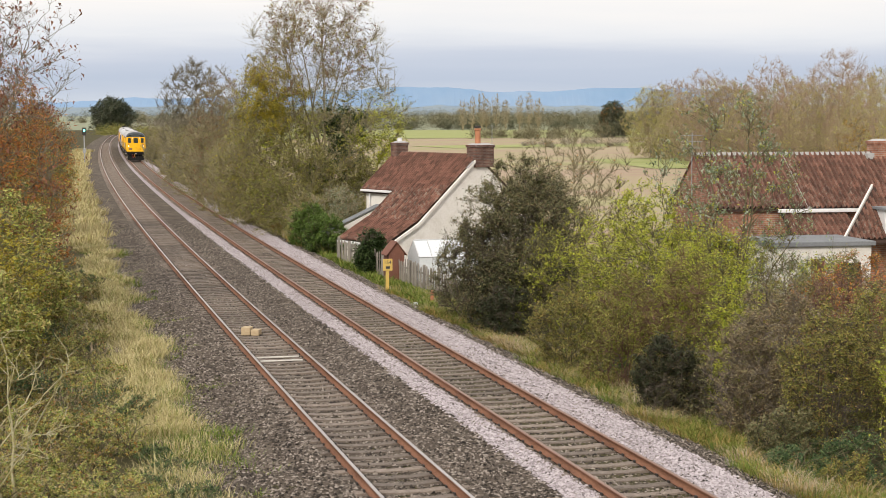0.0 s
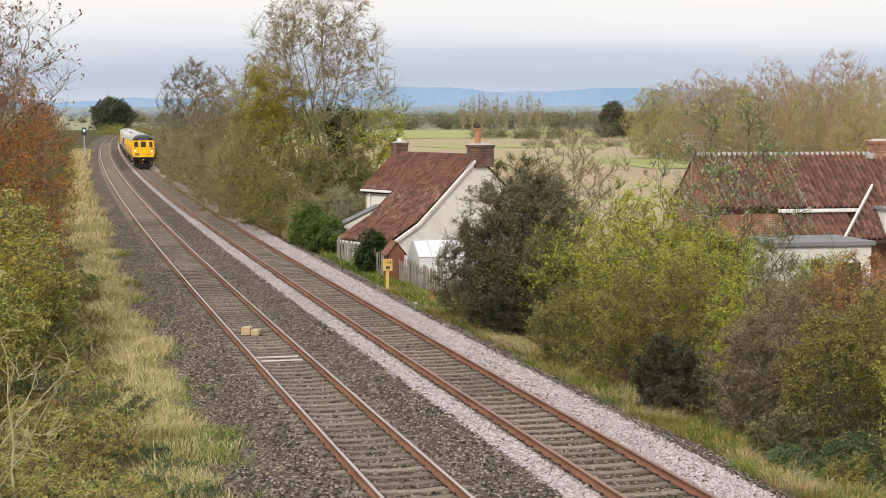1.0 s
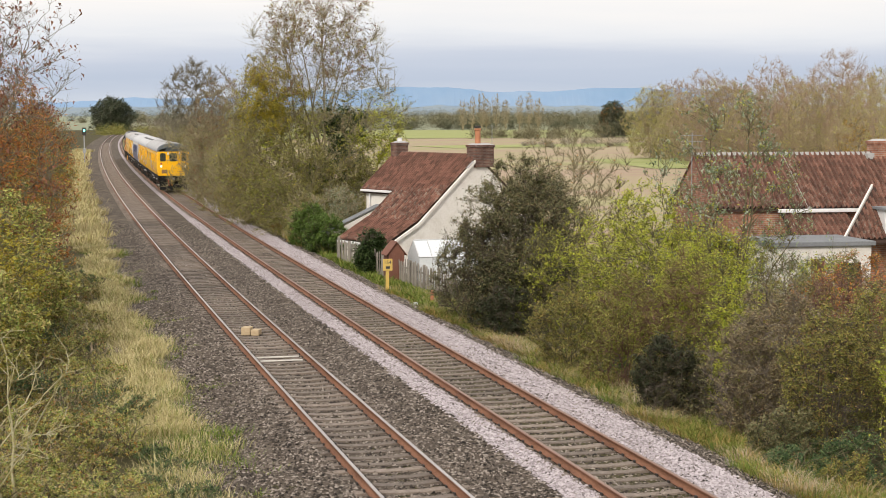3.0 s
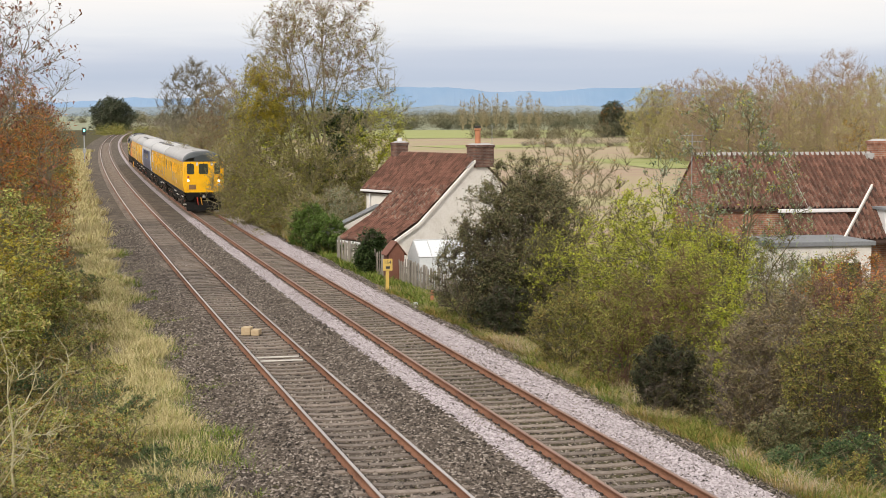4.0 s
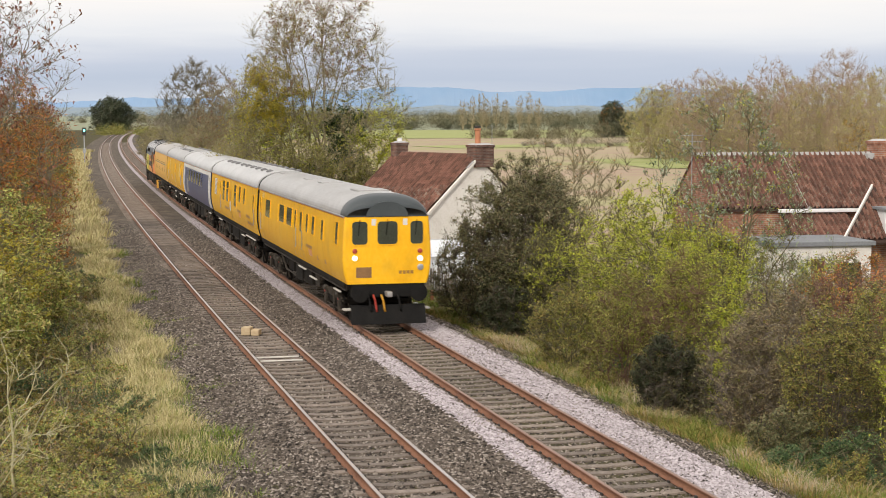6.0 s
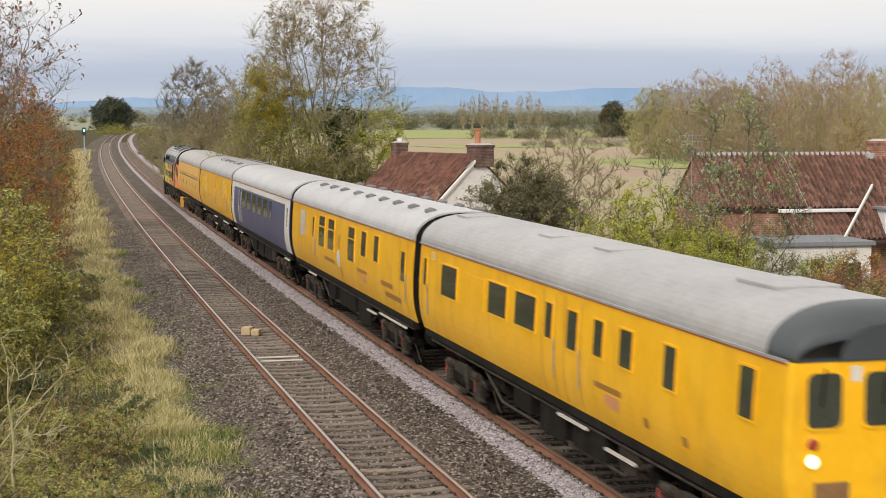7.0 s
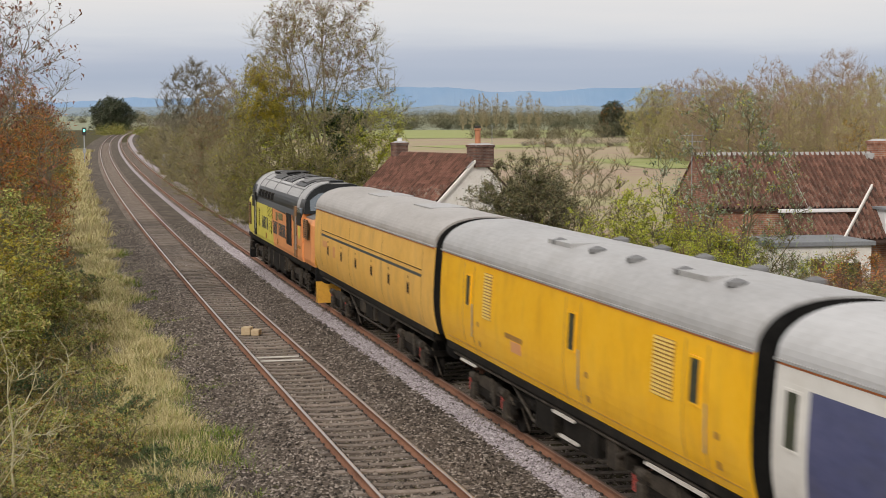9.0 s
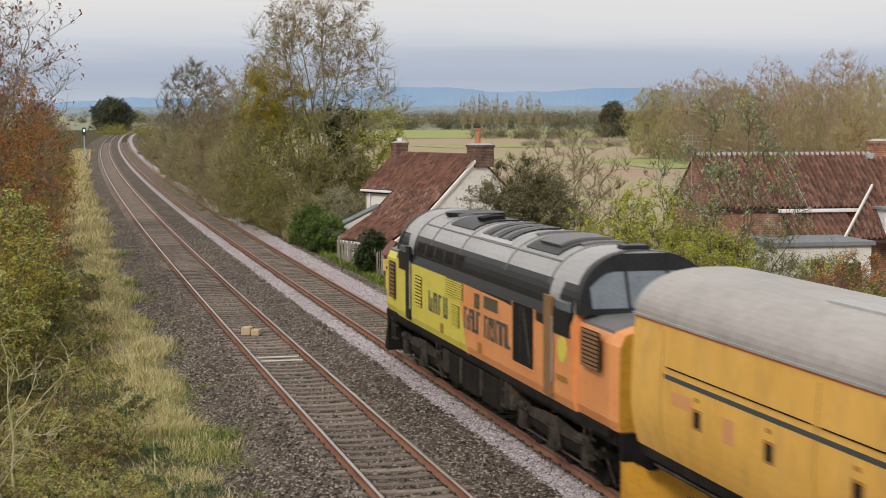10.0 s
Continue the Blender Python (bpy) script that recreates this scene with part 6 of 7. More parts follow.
def bogie(car, y, wheelbase=2.6, r=0.46, n=2, lid=None):
    bg = new("bogie")
    bg.parent = car
    bg.location = (0, y, 0)
    fr = Build()
    L = wheelbase * (n - 1) + 1.2
    for s in (-1, 1):
        fr.prism([(-L / 2, 0.62), (-L / 2 + 0.35, 0.5), (-0.5, 0.42), (0.5, 0.42), (L / 2 - 0.35, 0.5), (L / 2, 0.62), (L / 2, 0.74), (0.6, 0.80), (-0.6, 0.80), (-L / 2, 0.74)], s * 0.96, s * 1.08, "x")
    fr.box(-0.98, 0.98, -0.22, 0.22, 0.48, 0.86, 0.03)
    for e in (-1, 1):
        fr.box(-0.98, 0.98, e * (L / 2 - 0.1) - 0.06, e * (L / 2 - 0.1) + 0.06, 0.58, 0.72)
    part("bogie_frame", fr, M["under"], bg)
    for s in (-1, 1):
        part("damper", Build().rod((s * 1.17, -0.55, 0.42), (s * 1.14, -0.25, 0.95), 0.045, 8), M["axle"], bg)
        part("brake_rod", Build().rod((s * 1.12, -L / 2 + 0.2, 0.36), (s * 1.12, L / 2 - 0.2, 0.36), 0.022, 6), M["axle"], bg)
        part("bolster_spring", Build().turned([(0.10 + 0.025 * (k % 2), 0.50 + 0.028 * k) for k in range(13)], "z", 12, (s * 1.0, 0.05, 0)), M["axle"], bg)
    for s in (-1, 1):
        part("side_beam", Build().prism([(-L / 2 + 0.1, 0.66), (L / 2 - 0.1, 0.66), (L / 2 - 0.3, 0.78), (0.5, 0.92), (-0.5, 0.92), (-L / 2 + 0.3, 0.78)], s * 1.085, s * 1.125, "x"), M["axle"], bg)
        for e in (-1, 1):
            part("brake_cylinder", Build().rod((s * 1.15, e * (L / 2 - 0.55), 0.82), (s * 1.15, e * (L / 2 - 0.95), 0.82), 0.09, 10), M["axle"], bg)
            part("sand_pipe", Build().rod((s * 1.02, e * (L / 2 - 0.05), 0.8), (s * 0.82, e * (L / 2 + 0.05), 0.14), 0.022, 5), M["axle"], bg)
        part("step_plate", Build().box(s * 1.16 - 0.05, s * 1.16 + 0.05, -0.22, 0.22, 0.30, 0.34), M["axle"], bg)
    for i in range(n):
        yy = (i - (n - 1) / 2) * wheelbase
        w = Build()
        for s in (-1, 1):
            a = s * GAUGE
            w.turned([(0.10, a - 0.1), (0.38, a - 0.06), (0.40, a - 0.068), (r, a - 0.068), (r + 0.028, a - s * 0.06 - 0.0), (r, a + 0.068), (0.40, a + 0.068), (0.38, a + 0.03), (0.10, a + 0.09)], "x", 22, (0, yy, r))
        w.rod((-1.0, yy, r), (1.0, yy, r), 0.09, 8)
        part("wheelset", w, M["under"], bg)
        for s in (-1, 1):
            bx = Build().box(s * 1.04 - 0.14, s * 1.04 + 0.14, yy - 0.17, yy + 0.17, r - 0.17, r + 0.2, 0.03)
            bx.turned([(0.02, 0), (0.13, 0.005), (0.13, 0.05), (0.02, 0.06)], "x", 12, (s * 1.16, yy, r))
            part("axlebox", bx, M["axle"], bg)
            for dy in (-0.34, 0.34):
                part("spring", Build().turned([(0.085 + 0.02 * (k % 2), 0.44 + 0.024 * k) for k in range(13)], "z", 10, (s * 1.05, yy + dy, 0)), M["red"] if lid is None and dy > 0 else M["under"], bg)
    return bg


def buffers(car, y, d, x=0.87, z=1.08):
    for s in (-1, 1):
        b = Build()
        b.turned([(0.16, y), (0.13, y + d * 0.1), (0.11, y + d * 0.42), (0.08, y + d * 0.42), (0.08, y + d * 0.55), (0.26, y + d * 0.56), (0.27, y + d * 0.60), (0.05, y + d * 0.63)], "y", 18, (s * x, 0, z))
        part("buffer", b, M["black"], car, smooth=False)


def coach(name, length, label, livery, roof, seed, boxes, steps, front_cab=False):
    """A coach: body, roof, ends, running gear. Local y runs from its leading end to its trailing end."""
    car = thing(name, pose(0, 0, 0), label, "railway coach", "coaches of the train")
    y0, y1 = -length / 2, length / 2
    half = [*SIDE]
    arc = roof_arc(SIDE[-1][0], SIDE[-1][1], 4.12)
    ya = y0 + (0.10 if front_cab else 0.0)
    part("body", Build().prism([(-x, z) for x, z in reversed(half)][::-1] + [(x, z) for x, z in reversed(half)], ya, y1), livery, car)
    ro = [(x + 0.018, z) for x, z in arc]
    rb = Build().prism(full_outline([(p[0], p[1] + 0.004) for p in ro]), ya + (0.62 if front_cab else 0.0), y1)
    part("roof", rb, roof, car, smooth=False)
    for s in (-1, 1):
        part("gutter", Build().box(s * 1.34 - 0.025, s * 1.34 + 0.025, ya, y1, 3.415, 3.45), M["roof_grey"], car)
        part("lining", on_side(Build(), s, ya + 0.02, y1 - 0.02, 3.375, 3.41, 0.006, 0.02, 1), M["orange_line"], car, "thin orange line below the gutter")
    so = Build().box(-1.2, 1.2, ya + 0.3, y1 - 0.1, 1.16, 1.37)
    for s in (-1, 1):
        so.box(s * 1.24 - 0.03, s * 1.24 + 0.03, ya + 0.4, y1 - 0.2, 1.22, 1.365)
    part("underframe", so, M["under"], car)
    # the run of brake gear, pipes and cases between the bogies
    mid = Build().box(-0.42, 0.42, y0 + 5.2, y1 - 5.2, 0.62, 1.17)
    for i in range(int((length - 11) / 1.1)):
        a = y0 + 5.4 + 1.1 * i
        part("crossbearer", Build().box(-1.12, 1.12, a, a + 0.10, 0.72 + 0.08 * (i % 3), 1.155), M["under"], car)
    part("keel", mid, M["under"], car)
    rng = random.Random(seed)
    for s in (-1, 1):
        part("brake_pipe", Build().rod((s * 1.19, y0 + 0.6, 1.12), (s * 1.19, y1 - 0.6, 1.12), 0.03, 6), M["axle"], car)
        part("truss", Build().rod((s * 1.12, y0 + 5.0, 1.14), (s * 1.12, y0 + 6.6, 0.60), 0.035, 5).rod((s * 1.12, y0 + 6.6, 0.60), (s * 1.12, y1 - 6.6, 0.60), 0.035, 5).rod((s * 1.12, y1 - 6.6, 0.60), (s * 1.12, y1 - 5.0, 1.14), 0.035, 5), M["axle"], car)
        for i in range(5):
            a = y0 + 5.6 + (length - 12.4) * (i + rng.uniform(0.1, 0.6)) / 5
            if any(p - 0.2 < a - y0 < q + 0.1 for p, q, _ in boxes):
                continue
            w = rng.uniform(0.45, 1.0)
            part("equipment_case", Build().box(s * 0.86 - 0.30, s * 0.86 + 0.30, a, a + w, rng.uniform(0.5, 0.75), 1.17, 0.03), M["under" if i % 2 else "axle"], car)
        part("air_tank", Build().rod((s * 0.85, y1 - 6.4, 0.85), (s * 0.85, y1 - 5.2, 0.85), 0.2, 12), M["under"], car)
    for a, b_, lo in boxes:
        for s in (-1, 1):
            bx = Build().box(s * 0.82 - 0.36, s * 0.82 + 0.36, y0 + a, y0 + b_, lo, 1.2, 0.03)
            part("equipment_box", bx, M["under"], car)
    for a, b_, z in steps:
        for s in (-1, 1):
            part("step", Build().box(s * 1.315 - 0.03, s * 1.315 + 0.03, y0 + a, y0 + b_, z - 0.015, z + 0.025), M["pale_step"], car, "pale-edged footboard")
    bogie(car, y0 + 3.4)
    bogie(car, y1 - 3.4)
    buffers(car, y1, 0.5)
    if not front_cab:
        buffers(car, y0, -0.5)
    for yy, d in ((y1, 1), (y0, -1)):
        if front_cab and d < 0:
            continue
        g = Build().prism([(-0.5, 1.2), (0.5, 1.2), (0.5, 3.15), (0.35, 3.3), (-0.35, 3.3), (-0.5, 3.15)], yy, yy + d * 0.36)
        part("gangway", g, M["black"], car, "black folding gangway between coaches")
        part("end_wall", Build().prism(full_outline([(x - 0.03, z) for x, z in half] + [(max(0, x - 0.03), z - 0.03) for x, z in arc[1:]]), yy, yy + d * 0.03), M["black"], car)
    return car


def roof_vents(car, ys, x=0.62, r=0.17, z=3.98):
    for i, y in enumerate(ys):
        for s in (-1, 1):
            b = Build().turned([(r * 0.7, z - 0.02), (r * 0.7, z + 0.06), (r, z + 0.08), (r * 0.95, z + 0.14), (0.03, z + 0.19)], "z", 12, (s * x, y, 0))
            part("roof_vent", b, M["roof_dark"], car)


def driving_coach():
    L = 20.6
    car = coach("driving_coach", L, "yellow driving trailer coach with grey roof and cab windows", M["yellow"], M["roof_grey"], 1,
                [(7.4, 9.2, 0.62), (9.6, 11.2, 0.55), (11.8, 13.0, 0.7)], [(8.0, 9.6, 1.12), (0.9, 2.0, 1.05), (5.6, 7.0, 0.98)], True)
    y0 = -L / 2

    def Y(a):
        return y0 + a
    for s in (-1, 1):
        for a, b, z0, z1 in ((0.98, 1.48, 2.52, 3.2), (3.75, 4.25, 2.46, 3.1), (5.6, 6.2, 2.50, 3.1), (7.0, 7.5, 2.5, 3.1), (8.35, 8.95, 2.42, 3.1), (9.8, 10.25, 2.46, 3.1), (10.85, 12.25, 2.46, 3.1), (12.85, 14.25, 2.46, 3.1), (16.9, 18.35, 2.40, 3.1), (19.8, 20.15, 2.46, 3.1)):
            side_window(car, s, Y(a), Y(b), z0, z1, M["yellow"])
        door_lines(car, s, Y(8.2), Y(9.1))
        door_lines(car, s, Y(9.65), Y(10.4))
        door_lines(car, s, Y(19.65), Y(20.3))
        louvre(car, s, Y(18.9), Y(19.4), 3.12, 3.32, 5, M["slats"])
        side_mark(car, "lettering", s, Y(6.1), Y(7.4), 1.98, 2.08, M["brown_mark"])
        side_mark(car, "emblem", s, Y(6.2), Y(6.9), 1.72, 1.94, M["pink_mark"])
        side_mark(car, "blank_panel", s, Y(14.6), Y(16.3), 2.40, 3.08, M["yellow"], proud=0.012)
        for a in (3.3, 4.9):
            side_mark(car, "hatch", s, Y(a), Y(a) + 0.18, 1.7, 1.85, M["brown_mark"])
    # rounded cab front
    f = Build()
    sec = [(0.0, 0.10), (0.0, 0.06), (-0.06, 0.03)]
    rings = []
    half = [*SIDE]
    full = [(-x, z) for x, z in half][::-1][::-1]
    outline = [(x, z) for x, z in half] + [(-x, z) for x, z in reversed(half)]
    for dy, k in ((0.101, 1.0), (0.05, 0.992), (0.015, 0.972), (0.0, 0.94)):
        rings.append([(x * k, Y(dy), 1.36 + (z - 1.36) * (1 if k == 1 else 0.998)) for x, z in outline])
    n = len(outline)
    v = [p for r in rings for p in r]
    fc = [(j * n + i, j * n + (i + 1) % n, (j + 1) * n + (i + 1) % n, (j + 1) * n + i) for j in range(3) for i in range(n)] + [tuple(range(3 * n, 4 * n))]
    part("cab_front", f.add(v, fc), M["yellow"], car, "plain yellow cab front")
    # domed roof end
    arc = full_outline([(x + 0.018, z) for x, z in roof_arc(1.315, 3.42, 4.12)])
    n = len(arc)
    rings = []
    for dy, k, h in ((0.72, 1.0, 1.0), (0.5, 0.995, 0.985), (0.3, 0.985, 0.94), (0.14, 0.965, 0.84), (0.04, 0.945, 0.66), (0.0, 0.93, 0.42)):
        rings.append([(x * k, Y(dy), 3.424 + (z - 3.42) * h) for x, z in arc])
    v = [p for r in rings for p in r]
    fc = [(j * n + i, (j + 1) * n + i, (j + 1) * n + (i + 1) % n, j * n + (i + 1) % n) for j in range(5) for i in range(n)] + [tuple(range(5 * n, 6 * n))]
    part("roof_dome", Build().add(v, fc), M["slate"], car, "dark slate-grey roof end above the cab", True)
    part("front_visor", Build().prism([(0.66 * math.cos(a), 3.43 + 0.46 * math.sin(a)) for a in [math.pi * i / 12 for i in range(13)]], Y(-0.03), Y(0.3)), M["slate"], car)
    for x0, x1 in ((-1.10, -0.62), (-0.31, 0.32), (0.72, 1.12)):
        z0, z1 = 2.58, 3.28
        e = 0.09
        o = [(x0 + e, z0), (x1 - e, z0), (x1 - 0.03, z0 + 0.03), (x1, z0 + e), (x1, z1 - e), (x1 - 0.03, z1 - 0.03), (x1 - e, z1), (x0 + e, z1), (x0 + 0.03, z1 - 0.03), (x0, z1 - e), (x0, z0 + e), (x0 + 0.03, z0 + 0.03)]
        cx, cz = (x0 + x1) / 2, (z0 + z1) / 2
        w = part("window", Build().prism(o, Y(-0.012), Y(0.02)), M["glass"], car)
        big = [(cx + (x - cx) * 1.16, cz + (z - cz) * 1.10) for x, z in o]
        k = len(o)
        v = [(x, Y(-0.022), z) for x, z in big] + [(x, Y(-0.022), z) for x, z in o] + [(x, Y(0.01), z) for x, z in big]
        part("frame", Build().add(v, [(i, k + i, k + (i + 1) % k, (i + 1) % k) for i in range(k)] + [(i, (i + 1) % k, 2 * k + (i + 1) % k, 2 * k + i) for i in range(k)]), M["yellow"], w)
        wp = Build().rod((cx, Y(-0.04), z1 + 0.06), (cx - 0.05, Y(-0.03), z0 + 0.28), 0.012)
        part("wiper", wp, M["black"], car)
    for x, z, m, nm, r in ((-1.02, 2.38, "red", "tail_lamp", 0.075), (-1.02, 2.16, "lamp_on", "headlamp", 0.085), (1.02, 2.36, "red", "tail_lamp", 0.075), (1.02, 2.13, "lamp_on", "headlamp", 0.09), (1.03, 1.86, "steel", "headlamp", 0.10)):
        lm = part(nm, Build().turned([(r, 0.02), (r, -0.03), (r * 0.6, -0.045)], "y", 16, (x, Y(0), z)), M[m], car)
        part("bezel", Build().turned([(r + 0.035, 0.03), (r + 0.035, -0.015), (r + 0.004, -0.02)], "y", 16, (x, Y(0), z)), M["yellow"], lm)
    part("vent_grille", Build().box(-0.98, -0.50, Y(-0.012), Y(0.01), 1.56, 1.88), M["grille"], car, "brown rusty grille on the cab front")
    nb = Build()
    for i in range(4):
        nb.box(0.36 + 0.12 * i, 0.45 + 0.12 * i, Y(-0.006), Y(0.01), 1.66, 1.76)
    part("number_bars", nb, M["brown_mark"], car)
    for x in (-0.42, 0.56):
        part("notice", Build().box(x - 0.07, x + 0.07, Y(-0.008), Y(0.01), 3.16, 3.36), M["white"], car)
    part("front_beam", Build().box(-1.1, 1.1, Y(0.02), Y(0.5), 0.95, 1.34, 0.02), M["black"], car)
    buffers(car, Y(0.12), -0.75, 0.92, 1.10)
    part("snow_plough", Build().add([(-1.15, Y(-0.30), 0.15), (1.15, Y(-0.30), 0.15), (1.15, Y(-0.12), 0.72), (-1.15, Y(-0.12), 0.72), (-1.15, Y(0.0), 0.15), (1.15, Y(0.0), 0.15), (1.15, Y(0.06), 0.72), (-1.15, Y(0.06), 0.72)],
                                    [(0, 1, 2, 3), (5, 4, 7, 6), (0, 4, 5, 1), (3, 2, 6, 7), (0, 3, 7, 4), (1, 5, 6, 2)]), M["black"], car, "black plough blade above the rails")
    for i, (x, m) in enumerate(((-0.45, "red"), (-0.2, "oil_yellow"), (-0.62, "black"), (0.3, "black"))):
        b = Build()
        ps = [(x, Y(-0.02), 1.02), (x + 0.02, Y(-0.22), 0.86), (x + 0.05, Y(-0.24), 0.62), (x + 0.10, Y(-0.14), 0.5)]
        for p, q in zip(ps, ps[1:]):
            b.rod(p, q, 0.035, 7)
        part("brake_hose", b, M[m], car)
    cp = Build().box(-0.09, 0.09, Y(-0.35), Y(0.1), 0.98, 1.14, 0.03)
    part("coupling", cp, M["steel"], car)
    for s in (-1, 1):
        part("lower_step", Build().box(s * 1.18 - 0.17, s * 1.18 + 0.17, Y(0.05), Y(0.45), 0.55, 0.59), M["pale_step"], car)
    roof_b = Build().box(-0.5, 0.5, Y(2.2), Y(3.6), 4.08, 4.15, 0.02)
    part("roof_hatch", roof_b, M["roof_grey"], car)
    for a in (9.0, 12.5, 19.2):
        part("roof_panel", Build().box(-0.55, 0.2, Y(a), Y(a + 0.9), 4.06, 4.132, 0.01), M["roof_grey"], car)
    return car


def second_coach():
    L = 20.4
    car = coach("test_coach", L, "yellow test coach with tall split windows and roof vents", M["yellow"], M["roof_pale"], 2, [(6.4, 8.4, 0.45), (8.8, 11.6, 0.6), (12.4, 13.6, 0.62)], [(15.4, 16.9, 1.12), (1.0, 4.4, 1.10), (5.0, 6.2, 1.0)])

    def Y(a):
        return -L / 2 + a
    for s in (-1, 1):
        for a, b, z0, z1, sp in ((13.2, 14.4, 2.24, 3.22, True), (11.4, 12.6, 2.26, 3.22, True), (7.9, 9.0, 2.2, 3.2, True), (6.1, 6.9, 2.5, 3.2, False), (4.3, 5.0, 2.5, 3.2, False), (0.85, 1.4, 2.3, 3.05, False), (15.3, 15.75, 2.45, 3.1, False)):
            side_window(car, s, Y(a), Y(b), z0, z1, M["yellow"], split=sp)
        door_lines(car, s, Y(0.7), Y(1.55))
        door_lines(car, s, Y(15.1), Y(16.0))
        louvre(car, s, Y(17.3), Y(18.3), 2.34, 3.2, 13, M["white"])
        side_mark(car, "lettering", s, Y(6.0), Y(7.4), 2.0, 2.1, M["brown_mark"])
        side_mark(car, "emblem", s, Y(6.1), Y(6.9), 1.76, 1.98, M["pink_mark"])
        side_mark(car, "lettering", s, Y(2.4), Y(3.9), 1.95, 2.08, M["brown_mark"])
        side_mark(car, "lettering", s, Y(1.4), Y(3.4), 1.68, 1.82, M["brown_mark"])
        side_mark(car, "lettering", s, Y(11.3), Y(13.2), 1.86, 1.98, M["brown_mark"])
        # pale oval emblem with a ladder above it
        oval = Build()
        k = 16
        v, f = [(s * (side_x(2.1) + 0.012), Y(10.55), 2.1)], []
        for i in range(k):
            a = 2 * math.pi * i / k
            z = 2.1 + 0.27 * math.sin(a)
            v.append((s * (side_x(z) + 0.010), Y(10.55) + 0.30 * math.cos(a), z))
        f = [(0, i + 1, (i + 1) % k + 1) for i in range(k)]
        part("emblem", oval.add(v, f), M["white"], car, "pale oval emblem")
        ld = Build()
        for e in (-0.14, 0.14):
            on_side(ld, s, Y(10.5) + e - 0.02, Y(10.5) + e + 0.02, 2.4, 2.86, 0.012, 0.01)
        for i in range(4):
            on_side(ld, s, Y(10.5) - 0.14, Y(10.5) + 0.14, 2.46 + 0.1 * i, 2.49 + 0.1 * i, 0.012, 0.01, 1)
        on_side(ld, s, Y(10.1), Y(10.16), 1.55, 1.85, 0.012, 0.01)
        tagged(part("ladder_mark", ld, M["brown_mark"], car), kind="stuff")
    roof_vents(car, [Y(a) for a in (1.2, 3.2, 5.2, 7.2, 9.2, 11.2, 13.6, 15.6, 17.6)])
    return car


def blue_coach():
    L = 19.8
    car = coach("blue_coach", L, "faded blue coach with white band and white ends", M["blue"], M["roof_pale"], 3, [(6.6, 8.8, 0.55), (9.2, 11.0, 0.5), (11.6, 13.2, 0.6)], [(0.4, 1.6, 1.1), (15.8, 16.9, 1.1), (18.2, 19.3, 1.1)])

    def Y(a):
        return -L / 2 + a
    for s in (-1, 1):
        side_mark(car, "white_band", s, Y(0.01), Y(L - 0.01), 3.16, 3.37, M["white"], "white band below the gutter", 0.004)
        for a, b in ((0.0, 1.25), (L - 1.0, L)):
            side_mark(car, "white_end", s, Y(a + 0.01), Y(b - 0.01), 1.37, 3.18, M["white"], "white painted vestibule end", 0.006)
        for a, b in ((14.1, 15.5), (12.15, 13.6), (10.2, 11.6), (8.25, 9.65), (6.3, 7.7), (5.1, 5.7), (0.35, 0.72), (L - 0.72, L - 0.35), (16.0, 16.35)):
            side_window(car, s, Y(a), Y(b), 2.36, 3.08, M["blue"] if 1 < a < 18 else M["white"])
        door_lines(car, s, Y(15.8), Y(16.6))
        for a in (15.75, 16.62):
            part("door_runner", on_side(Build(), s, Y(a) - 0.05, Y(a) + 0.05, 1.6, 3.1, 0.03, 0.04), M["roof_grey"], car)
    return car


def van_coach():
    L = 17.3
    car = coach("parcels_van", L, "yellow windowless van with louvres and slim door lights", M["yellow"], M["roof_grey"], 4, [(7.0, 8.6, 0.6), (9.2, 10.4, 0.55)], [(1.6, 4.0, 1.12), (7.6, 8.8, 1.12), (14.4, 15.6, 1.12), (7.4, 8.4, 0.75)])

    def Y(a):
        return -L / 2 + a
    for s in (-1, 1):
        for a in (1.75, 7.4, 14.6):
            side_window(car, s, Y(a), Y(a + 0.36), 2.42, 3.06, M["yellow"])
            door_lines(car, s, Y(a - 0.25), Y(a + 0.6))
            side_mark(car, "hatch", s, Y(a - 0.75), Y(a - 0.6), 1.62, 1.74, M["brown_mark"])
            side_mark(car, "hatch", s, Y(a - 0.75), Y(a - 0.6), 2.05, 2.15, M["brown_mark"])
        louvre(car, s, Y(2.75), Y(3.6), 2.3, 3.2, 15, M["slats"])
        louvre(car, s, Y(12.9), Y(13.5), 2.28, 3.24, 15, M["slats"])
        side_mark(car, "lettering", s, Y(10.6), Y(11.8), 2.10, 2.2, M["brown_mark"])
        side_mark(car, "emblem", s, Y(10.7), Y(11.4), 1.86, 2.08, M["pink_mark"])
        side_mark(car, "lower_line", s, Y(0.3), Y(16.9), 1.50, 1.52, M["oil_yellow"])
    roof_vents(car, [Y(a) for a in (2.2, 4.2, 6.4, 8.4, 10.6)])
    for a in (3.0, 9.6):
        part("roof_panel", Build().box(-0.75, -0.05, Y(a), Y(a + 1.4), 3.98, 4.126, 0.01), M["roof_grey"], car)
    return car


